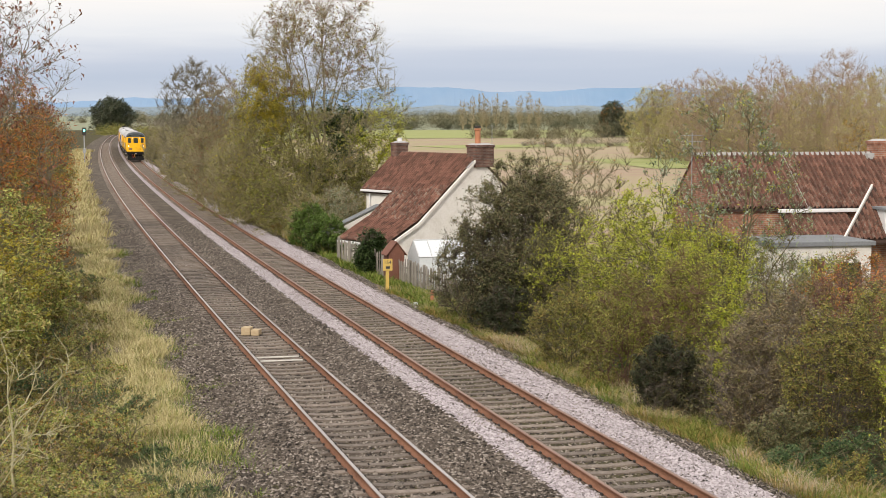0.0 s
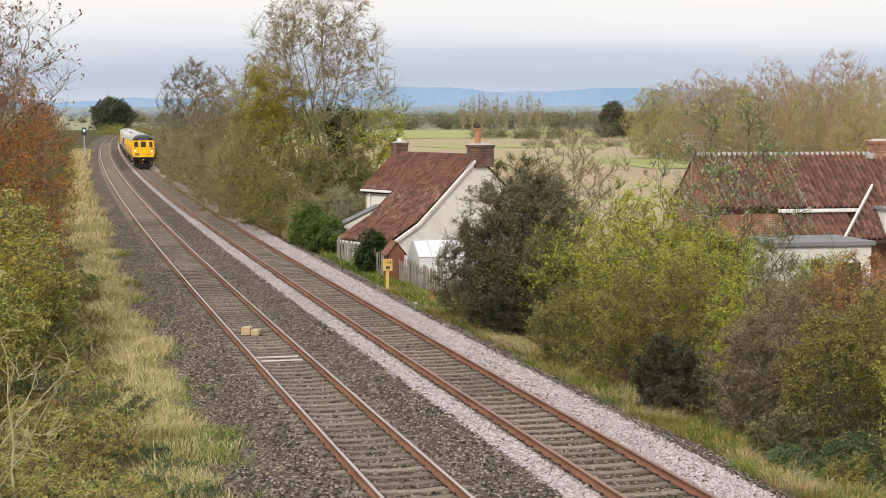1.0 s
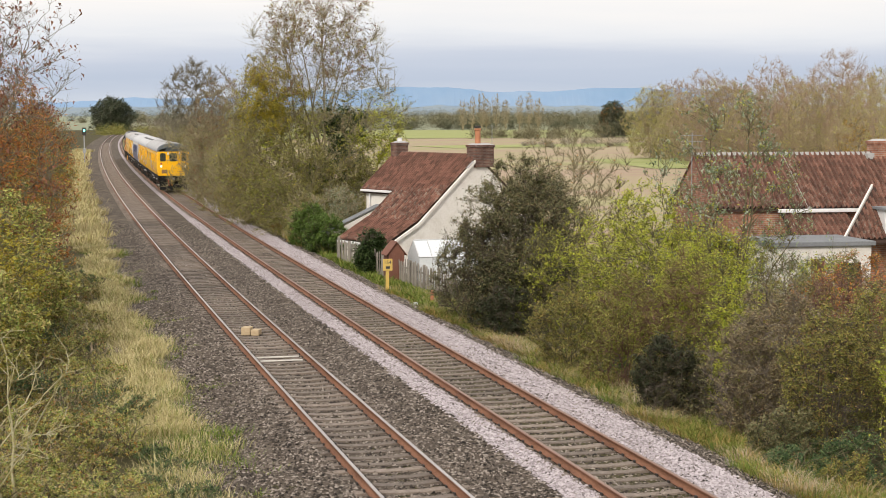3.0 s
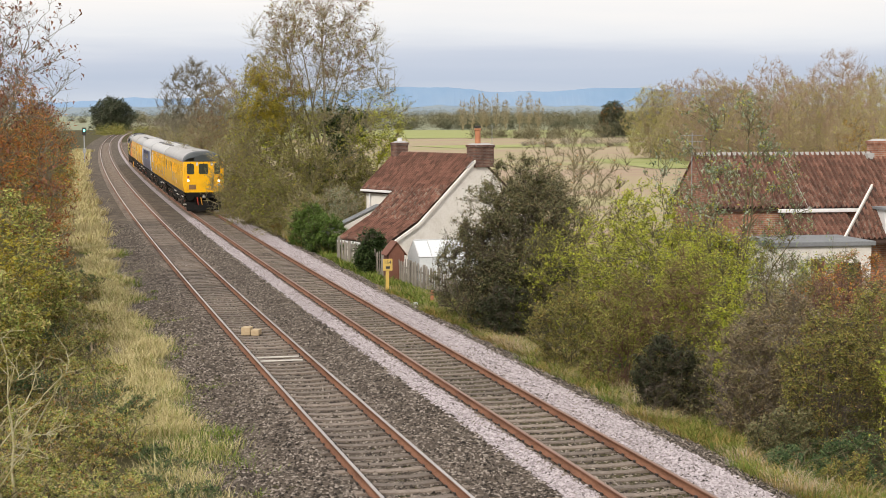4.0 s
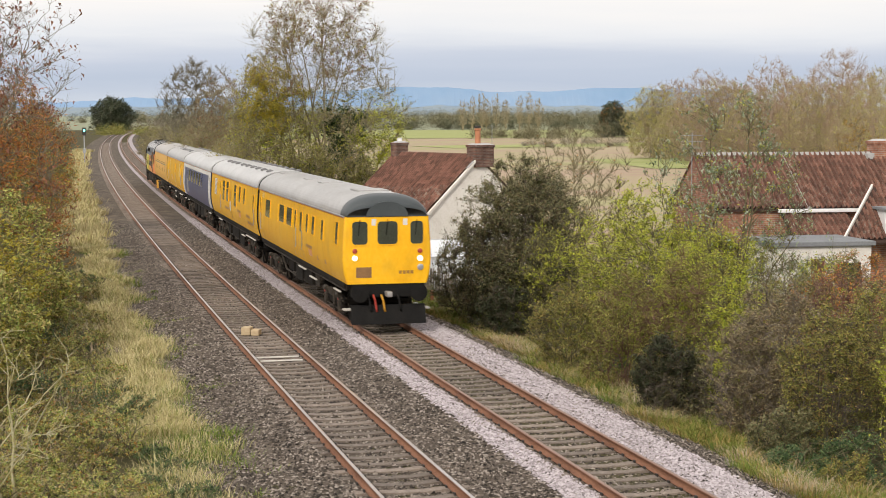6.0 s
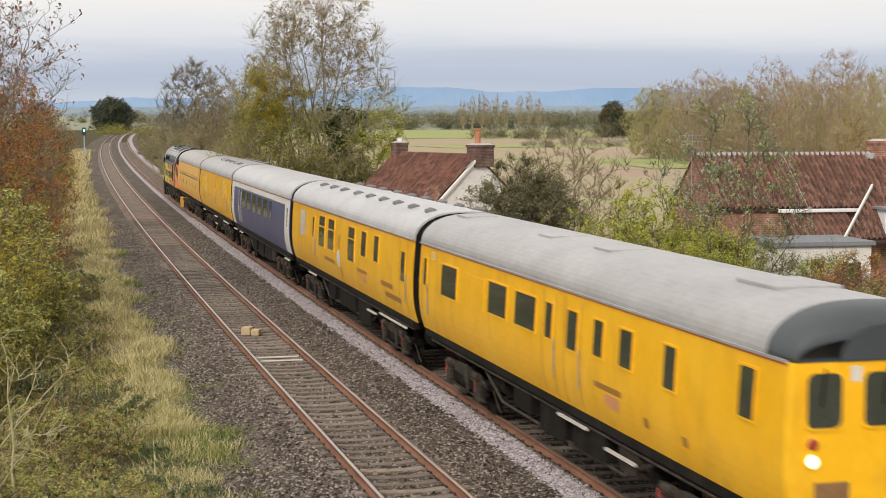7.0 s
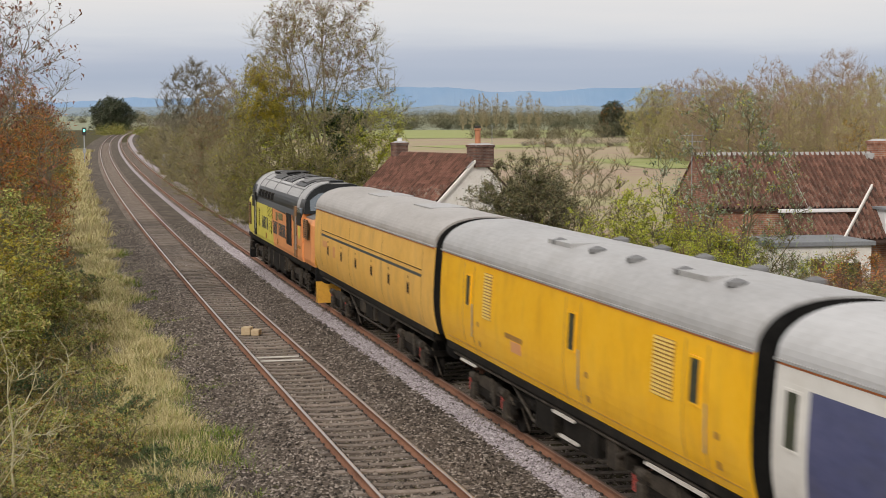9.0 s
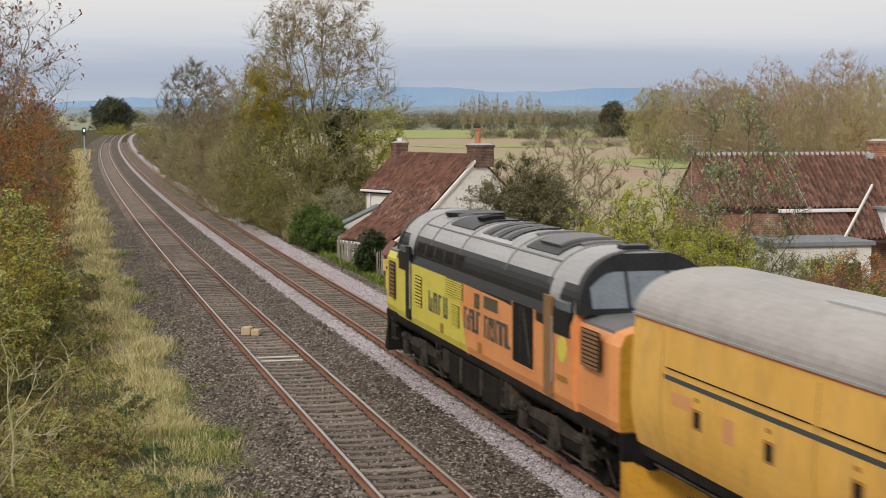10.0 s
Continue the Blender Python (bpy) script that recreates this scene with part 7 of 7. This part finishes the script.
def generator_van():
    L = 17.4
    car = coach("generator_van", L, "faded ochre-yellow van with a dark waist stripe", M["faded"], M["roof_taupe"], 5, [(6.0, 7.6, 0.75), (8.4, 9.4, 0.7)], [])

    def Y(a):
        return -L / 2 + a
    for s in (-1, 1):
        side_mark(car, "waist_stripe", s, Y(1.2), Y(16.0), 2.60, 2.67, M["slate"], "dark grey stripe along the side")
        for a, b in ((1.25, 6.0), (6.2, 10.9), (11.1, 15.9)):
            side_mark(car, "door_rail", s, Y(a), Y(b), 2.77, 2.785, M["under"], proud=0.02)
        for i, a in enumerate((2.6, 5.0, 7.4, 9.8, 12.2, 14.6)):
            side_mark(car, "port", s, Y(a), Y(a) + 0.2, 2.08, 2.30, M["under"])
            side_mark(car, "latch", s, Y(a) + 0.05, Y(a) + 0.2, 2.44, 2.5, M["brown_mark"])
            side_mark(car, "port_edge", s, Y(a) - 0.06, Y(a) + 0.26, 2.04, 2.34, M["brown_mark"], proud=0.003)
        for a in (1.2, 6.1, 11.0, 16.1):
            part("door_seam", on_side(Build(), s, Y(a), Y(a) + 0.025, 1.42, 3.3, 0.003, 0.012), M["brown_mark"], car)
        side_mark(car, "emblem", s, Y(14.9), Y(15.7), 2.26, 2.46, M["pink_mark"])
        side_mark(car, "notice", s, Y(13.4), Y(13.8), 2.05, 2.4, M["pink_mark"])
    for s in (-1, 1):
        part("roof_rib", Build().box(s * 0.85 - 0.03, s * 0.85 + 0.03, Y(0.8), Y(16.4), 3.84, 3.90), M["roof_grey"], car)
    for a in (4.0, 10.5):
        part("roof_panel", Build().box(-0.5, 0.5, Y(a), Y(a + 2.0), 4.07, 4.13, 0.01), M["roof_grey"], car)
    return car


LOCO_SIDE = [(1.30, 1.30), (1.36, 1.5), (1.37, 2.2), (1.37, 2.85), (1.30, 3.05)]


def locomotive():
    L = 18.6
    car = thing("diesel_locomotive", pose(0, 0, 0), "lime and orange diesel locomotive with black cab surrounds", "locomotive")
    y0, y1 = -L / 2, L / 2

    def Y(a):
        return y0 + a
    low = LOCO_SIDE
    box_outline = [(x, z) for x, z in low] + [(-x, z) for x, z in reversed(low)]
    for a, b, m, nm in ((2.0, 9.35, "orange_paint", "orange_body"), (9.35, 16.8, "lime_paint", "lime_body")):
        part(nm, Build().prism(box_outline, Y(a), Y(b)), M[m], car)
    # slanted meeting of the two colours
    for s in (-1, 1):
        v = [(s * 1.374, Y(9.35), 1.31), (s * 1.374, Y(9.35), 2.84), (s * 1.374, Y(10.3), 2.84)]
        v += [(s * 1.36, y, z) for _, y, z in v]
        part("colour_flash", Build().add(v, [(0, 1, 2), (3, 5, 4), (0, 3, 4, 1), (1, 4, 5, 2), (2, 5, 3, 0)]), M["orange_paint"], car)
    # roof: black shoulders, pale top
    arc = roof_arc(1.30, 3.05, 4.12, 14)
    part("roof", Build().prism(full_outline(arc), Y(2.15), Y(16.6)), M["roof_grey"], car, "pale grey curved roof")
    for s in (-1, 1):
        v, f = [], []
        for y in (Y(2.14), Y(16.62)):
            for x, z in arc[:5]:
                v.append((s * (x + 0.008), y, z + 0.004))
        f = [(i, i + 1, 6 + i, 5 + i) for i in range(4)]
        part("cantrail", Build().add(v, f), M["loco_black"], car, "black band above the body side")
        # black wedge over the orange half, deepest at the cab
        v = [(s * 1.376, Y(3.55), 2.66), (s * 1.376, Y(6.4), 2.80), (s * 1.376, Y(9.9), 2.852), (s * 1.376, Y(3.55), 2.852)]
        v += [(s * 1.36, y, z) for _, y, z in v]
        part("black_wedge", Build().add(v, [(0, 1, 2, 3), (7, 6, 5, 4), (0, 4, 5, 1), (1, 5, 6, 2), (2, 6, 7, 3), (3, 7, 4, 0)]), M["loco_black"], car, "black wedge sweeping up from the cab")
        v = [(s * 1.378, Y(2.1), 2.85), (s * 1.378, Y(16.7), 2.85), (s * 1.308, Y(16.7), 3.055), (s * 1.308, Y(2.1), 3.055)]
        v += [(x - s * 0.02, y, z) for x, y, z in v]
        part("shoulder", Build().add(v, [(0, 1, 2, 3), (7, 6, 5, 4), (0, 4, 5, 1), (1, 5, 6, 2), (2, 6, 7, 3), (3, 7, 4, 0)]), M["loco_black"], car, "black shoulder panel")
    for d, yy in ((-1, Y(0)), (1, Y(L))):
        nose_m = M["orange_paint"] if d < 0 else M["lime_paint"]
        a, b = (yy, yy + 2.0) if d < 0 else (yy - 1.8, yy)
        no = [(1.24, 1.32), (1.30, 1.5), (1.28, 2.75), (1.18, 2.95), (0.9, 3.04), (0.0, 3.08)]
        nb = full_outline(no)
        end = [(x * 0.94, z - 0.03) for x, z in nb]
        k = len(nb)
        ring_in = [(x, (b if d < 0 else a), z) for x, z in nb]
        ring_mid = [(x, (a + 0.28 if d < 0 else b - 0.28), z) for x, z in nb]
        ring_out = [(x, (a if d < 0 else b), z) for x, z in end]
        v = ring_in + ring_mid + ring_out
        part("nose", Build().add(v, [(j * k + i, (j + 1) * k + i, (j + 1) * k + (i + 1) % k, j * k + (i + 1) % k) for j in range(2) for i in range(k)] + [tuple(range(k))[::-1]]), nose_m, car)
        part("nose_front", Build().prism(end, (a - 0.012 if d < 0 else b + 0.012), (a + 0.02 if d < 0 else b - 0.02)), M["oil_yellow"], car, "yellow warning panel on the nose")
        # yellow corner columns and doors on the nose
        for x in (-0.9, 0.0, 0.55):
            part("nose_door", Build().box(x, x + 0.34, (a - 0.03 if d < 0 else b - 0.0), (a if d < 0 else b + 0.03), 1.9, 2.85, 0.01), M["black"] if x == -0.9 else M["oil_yellow"], car)
        # cab with raked screens
        ca, cb = (Y(1.75), Y(3.6)) if d < 0 else (Y(15.0), Y(16.9))
        fa = ca if d < 0 else cb
        back = cb if d < 0 else ca
        rk = 0.42 * (1 if d < 0 else -1)
        cab_arc = [(x + 0.012, z + 0.006) for x, z in roof_arc(1.30, 3.05, 4.12, 14)]
        o = full_outline(cab_arc)
        k = len(o)
        ring_b = [(x, back, z) for x, z in o]
        ring_f = [(x * 0.99, fa + rk * (z - 3.05) / 1.07, z) for x, z in o]
        part("cab_roof", Build().add(ring_b + ring_f, [(i, (i + 1) % k, k + (i + 1) % k, k + i) for i in range(k)] + [tuple(range(k))[::-1], tuple(range(k, 2 * k))]), M["roof_grey"], car, "grey cab roof")
        part("screen_surround", Build().add([(x * 1.002, fa + rk * (z - 3.05) / 1.07 + (-0.006 if d < 0 else 0.006), z) for x, z in o] + [(x * 1.012, fa + rk * (z - 3.05) / 1.07 + (0.22 if d < 0 else -0.22), z + 0.008) for x, z in o], [tuple(range(k))] + [(i, (i + 1) % k, k + (i + 1) % k, k + i) for i in range(k)]), M["loco_black"], car, "black surround of the cab windscreens")
        part("nose_top", Build().prism([(1.20, 2.90), (1.19, 2.965), (0.91, 3.055), (0.0, 3.095), (-0.91, 3.055), (-1.19, 2.965), (-1.20, 2.90)], a + 0.3 if d < 0 else a, b if d < 0 else b - 0.3), M["roof_dark"], car, "dark grey nose top")
        for x0, x1 in ((-1.08, -0.42), (-0.36, 0.36), (0.42, 1.08)):
            def top_z(x):
                return 3.05 + 1.07 * math.sqrt(max(0.0, 1 - (abs(x) / 1.38) ** 2)) - 0.20
            pts = [(x0, 3.16), (x1, 3.16)] + [(x1 + (x0 - x1) * i / 4, min(top_z(x1 + (x0 - x1) * i / 4), 3.78)) for i in range(5)]
            dd = -1 if d < 0 else 1
            v = [(x, fa + rk * (z - 3.05) / 1.07 + dd * 0.012, z) for x, z in pts] + [(x, fa + rk * (z - 3.05) / 1.07 - dd * 0.01, z) for x, z in pts]
            m = len(pts)
            part("windscreen", Build().add(v, [tuple(range(m)), tuple(range(2 * m - 1, m - 1, -1))] + [(i, (i + 1) % m, m + (i + 1) % m, m + i) for i in range(m)]), M["screen"], car, "cab windscreen")
        for s in (-1, 1):
            wa, wb = (Y(2.3), Y(3.0)) if d < 0 else (Y(15.6), Y(16.3))
            part("cab_window", Build().box(s * 1.33 - 0.05, s * 1.33 + 0.055, wa, wb, 2.72, 3.22, 0.02), M["screen"], car)
            da, db = (Y(3.15), Y(3.6)) if d < 0 else (Y(15.0), Y(15.45))
            part("cab_door", Build().box(s * 1.37 - 0.05, s * 1.37 + 0.012, da, db, 1.42, 3.25, 0.01), M["grille"] if d < 0 else M["loco_black"], car, "cab side door")
            part("handrail", Build().rod((s * 1.42, da - 0.08, 1.7), (s * 1.42, da - 0.08, 2.9), 0.02), M["steel"], car)
            part("side_black", Build().box(s * 1.376 - 0.01, s * 1.376 + 0.008, wa - 0.15, wb + 0.1, 2.60, 3.06), M["loco_black"], car)
    # body side grilles, windows and lettering
    for s in (-1, 1):
        def grille(a, b, z0, z1, m="grille", n=9, s=s):
            g = part("grille", Build().box(s * 1.374 - 0.012, s * 1.374 + 0.010, Y(a), Y(b), z0, z1), M["under"], car)
            bb = Build()
            for i in range(n):
                z = z0 + (z1 - z0) * (i + 0.2) / n
                bb.box(s * 1.39 - 0.018, s * 1.39 + 0.018, Y(a) + 0.02, Y(b) - 0.02, z, z + (z1 - z0) / n * 0.6)
            part("slats", bb, M[m], g)
        grille(0.55, 1.5, 2.24, 2.9)
        grille(9.75, 10.5, 2.42, 2.84, "lime_paint", 8)
        grille(10.55, 11.3, 2.42, 2.84, "lime_paint", 8)
        grille(10.1, 10.75, 1.80, 2.28, "lime_paint", 9)
        grille(13.8, 14.5, 1.85, 2.6, "lime_paint")
        grille(16.9, 17.6, 1.75, 2.7)
        for a, b, z0, z1 in ((8.35, 8.75, 2.42, 2.74), (6.9, 7.95, 2.50, 2.76), (7.3, 7.6, 2.2, 2.34)):
            part("body_window", Build().box(s * 1.376 - 0.01, s * 1.376 + 0.01, Y(a), Y(b), z0, z1), M["glass"], car)
        part("body_recess", Build().box(s * 1.378 - 0.012, s * 1.378 + 0.008, Y(4.3), Y(5.75), 1.72, 2.88), M["black"], car, "dark open side louvre")
        part("louvre_frame", Build().box(s * 1.386 - 0.01, s * 1.386 + 0.01, Y(4.25), Y(5.8), 1.68, 1.72).box(s * 1.386 - 0.01, s * 1.386 + 0.01, Y(4.25), Y(4.30), 1.72, 2.88).box(s * 1.386 - 0.01, s * 1.386 + 0.01, Y(5.75), Y(5.8), 1.72, 2.88), M["orange_paint"], car)
        part("louvre_brace", Build().rod((s * 1.39, Y(4.5), 1.8), (s * 1.39, Y(5.0), 2.85), 0.03, 5).rod((s * 1.39, Y(5.2), 1.75), (s * 1.39, Y(5.2), 2.85), 0.02, 5), M["axle"], car)
        for a in (8.2, 11.6):
            part("fill_cover", Build().box(s * 1.376 - 0.01, s * 1.376 + 0.01, Y(a), Y(a) + 0.25, 1.5, 1.72), M["brown_mark"], car)
        em = Build().turned([(0.24, 1.372), (0.24, 1.384), (0.2, 1.386)], "x", 14, (0, Y(2.6), 2.35))
        if s < 0:
            em.v = [(-x, y, z) for x, y, z in em.v]
        part("emblem", em, M["lime_paint"], car, "round lime disc")
        nb = Build().box(s * 1.376 - 0.01, s * 1.376 + 0.006, Y(2.3), Y(2.9), 1.78, 1.88)
        part("number_bars", nb, M["brown_mark"], car)
        # operator's words as plain strokes
        wb = Build()
        for i, a in enumerate((12.95, 12.45, 11.95, 11.45, 9.55, 9.1, 8.75, 8.45, 7.85, 7.4, 6.95, 6.55, 6.15, 5.7)):
            x0, x1 = s * 1.377 - 0.008, s * 1.377 + 0.004
            wb.box(x0, x1, Y(a), Y(a) + 0.085, 1.88, 2.36)
            if i % 5 != 2:
                wb.box(x0, x1, Y(a) - 0.25, Y(a) - 0.165, 1.88, 2.36 if i % 4 else 2.2)
            wb.box(x0, x1, Y(a) - 0.165, Y(a), 2.29 if i % 3 else 1.88, 2.36 if i % 3 else 1.95)
            if i % 4 == 1:
                wb.box(x0, x1, Y(a) - 0.165, Y(a), 2.16, 2.21)
        part("lettering_bars", wb, M["slate"], car, "dark lettering strokes along the side")
        for i in range(5):
            a = 10.0 + i * 0.95
            part("roof_grille", Build().prism([(s * 1.285, 3.12), (s * 1.325, 3.12), (s * 1.265, 3.42), (s * 1.22, 3.42)], Y(a), Y(a + 0.78)), M["axle"], car)
            bars = Build()
            for j in range(6):
                bars.prism([(s * 1.30, 3.14), (s * 1.335, 3.14), (s * 1.275, 3.40), (s * 1.25, 3.40)], Y(a + 0.06 + 0.12 * j), Y(a + 0.11 + 0.12 * j))
            part("roof_grille_bars", bars, M["black"], car)
    # roof gear: panels that follow the curve of the roof
    def on_roof(a, b, p0, p1, lift=0.012, thick=0.03, n=8):
        q = [math.pi * (p0 + (p1 - p0) * i / n) for i in range(n + 1)]
        o = []
        for off in (lift, lift - thick):
            row = [((1.30 + off) * abs(math.cos(p)) ** 0.82 * (1 if math.cos(p) > 0 else -1), 3.05 + (1.07 + off) * math.sin(p) ** 0.95) for p in q]
            o += row if off == lift else row[::-1]
        return Build().prism(o, Y(a), Y(b))
    for a in (3.75, 6.75, 10.5, 13.3, 14.9):
        part("roof_joint", on_roof(a, a + 0.05, 0.10, 0.90, 0.016, 0.03, 16), M["roof_dark"], car)
    for p0, p1 in ((0.245, 0.255), (0.745, 0.755)):
        part("roof_seam", on_roof(3.8, 14.9, p0, p1, 0.02, 0.04, 1), M["roof_dark"], car)
    part("fan_panel", on_roof(4.3, 6.4, 0.40, 0.72, 0.03, 0.05), M["loco_black"], car, "dark oval exhaust panel")
    part("fan_hump", on_roof(4.7, 6.0, 0.45, 0.66, 0.075, 0.06), M["roof_dark"], car)
    fr = on_roof(7.4, 10.0, 0.44, 0.74, 0.02, 0.04)
    part("roof_hatch", fr, M["roof_pale"], car, "grey hatch frame")
    for i in range(6):
        a = 7.6 + 0.4 * i
        part("hatch_slat", on_roof(a, a + 0.24, 0.47, 0.71, 0.055, 0.05), M["roof_dark" if i % 2 else "loco_black"], car)
    part("silencer_panel", on_roof(10.8, 12.9, 0.46, 0.70, 0.035, 0.05), M["loco_black"], car, "sooty black exhaust panel")
    part("exhaust_port", on_roof(11.2, 11.7, 0.5, 0.6, 0.11, 0.12), M["black"], car)
    part("fan_grille", Build().turned([(0.72, 4.06), (0.74, 4.15), (0.60, 4.17), (0.1, 4.15)], "z", 24, (0.05, Y(14.1), 0)), M["loco_black"], car, "round cooling fan grille")
    for a in (4.0, 6.85, 13.4):
        part("roof_hatch", on_roof(a, a + 0.2, 0.45, 0.60, 0.05, 0.06), M["roof_dark"], car)
    part("horn_box", Build().box(-0.25, 0.25, Y(2.5), Y(2.9), 4.08, 4.2, 0.03), M["loco_black"], car)
    # below the frames
    part("underframe", Build().box(-1.2, 1.2, Y(0.2), Y(18.4), 1.06, 1.32), M["under"], car)
    for s in (-1, 1):
        part("solebar", Build().box(s * 1.27 - 0.04, s * 1.27 + 0.04, Y(0.3), Y(18.3), 1.18, 1.33), M["under"], car)
        for a, b, z0 in ((6.3, 6.9, 0.6), (8.62, 8.86, 0.5), (10.45, 10.58, 0.5), (11.7, 12.2, 0.55)):
            part("equipment_case", Build().box(s * 1.0 - 0.25, s * 1.0 + 0.25, Y(a), Y(b), z0, 1.1, 0.03), M["axle"], car)
        for a in (1.2, 6.5, 12.2, 17.3):
            part("footstep", Build().box(s * 1.26 - 0.06, s * 1.26 + 0.06, Y(a), Y(a + 0.35), 0.62, 0.66).box(s * 1.26 - 0.06, s * 1.26 + 0.06, Y(a), Y(a + 0.35), 0.95, 0.99).box(s * 1.30 - 0.015, s * 1.30 + 0.015, Y(a), Y(a + 0.03), 0.6, 1.2).box(s * 1.30 - 0.015, s * 1.30 + 0.015, Y(a + 0.32), Y(a + 0.35), 0.6, 1.2), M["axle"], car)
    for a, b in ((7.0, 8.6), (8.9, 10.4), (10.6, 11.6)):
        part("fuel_tank", Build().box(-1.25, 1.25, Y(a), Y(b), 0.42, 1.1, 0.08), M["under"], car)
    bogie(car, Y(3.9), 2.0, 0.5, 3, M["under"])
    bogie(car, Y(14.7), 2.0, 0.5, 3, M["under"])
    buffers(car, Y(0.05), -0.5)
    buffers(car, Y(L - 0.05), 0.5)
    for d, yy in ((-1, Y(-0.05)), (1, Y(L + 0.05))):
        part("buffer_beam", Build().box(-1.2, 1.2, yy - 0.1, yy + 0.1, 0.85, 1.32, 0.02), M["black"], car)
        part("snow_plough", Build().add([(-1.2, yy + d * 0.45, 0.15), (1.2, yy + d * 0.45, 0.15), (1.2, yy + d * 0.1, 0.85), (-1.2, yy + d * 0.1, 0.85), (-1.2, yy, 0.15), (1.2, yy, 0.15), (1.2, yy, 0.85), (-1.2, yy, 0.85)],
                                        [(0, 1, 2, 3), (5, 4, 7, 6), (0, 4, 5, 1), (3, 2, 6, 7), (0, 3, 7, 4), (1, 5, 6, 2)]), M["oil_yellow"] if d < 0 else M["black"], car, "plough blade above the rails")
    return car


TRAIN = [(driving_coach(), 0.0, 20.6), (second_coach(), 21.4, 20.4), (blue_coach(), 42.6, 19.8), (van_coach(), 63.1, 17.3), (generator_van(), 81.2, 17.4), (locomotive(), 99.6, 18.6)]
LINE_Y = np.arange(-160, 900, 1.0)
LINE_P = along(SIX, LINE_Y)
LINE_S = np.concatenate([[0], np.cumsum(np.linalg.norm(np.diff(LINE_P[:, :2], axis=0), axis=1))])
LINE_S = LINE_S - np.interp(10.0, LINE_Y, LINE_S) + 10.0


def on_line(s):
    return Vector((float(np.interp(s, LINE_S, LINE_P[:, 0])), float(np.interp(s, LINE_S, LINE_P[:, 1])), 0.0))


def train_head(t):
    tau = t - 7.0
    return 19.2 - 31.0 * tau + (0.14 * tau * tau if tau < 0 else 0.0)


def motions():
    for car, start, length in TRAIN:
        rows = []
        for k in range(41):
            t = k * 0.25
            mid = train_head(t) + start + length / 2
            a, b = on_line(mid - 6.5), on_line(mid + 6.5)
            d = b - a
            c = (a + b) / 2
            rows.append((t, pose(c.x, c.y, 0, 0, 0, -math.degrees(math.atan2(d.x, d.y)))))
        walk(car, rows)


motions()
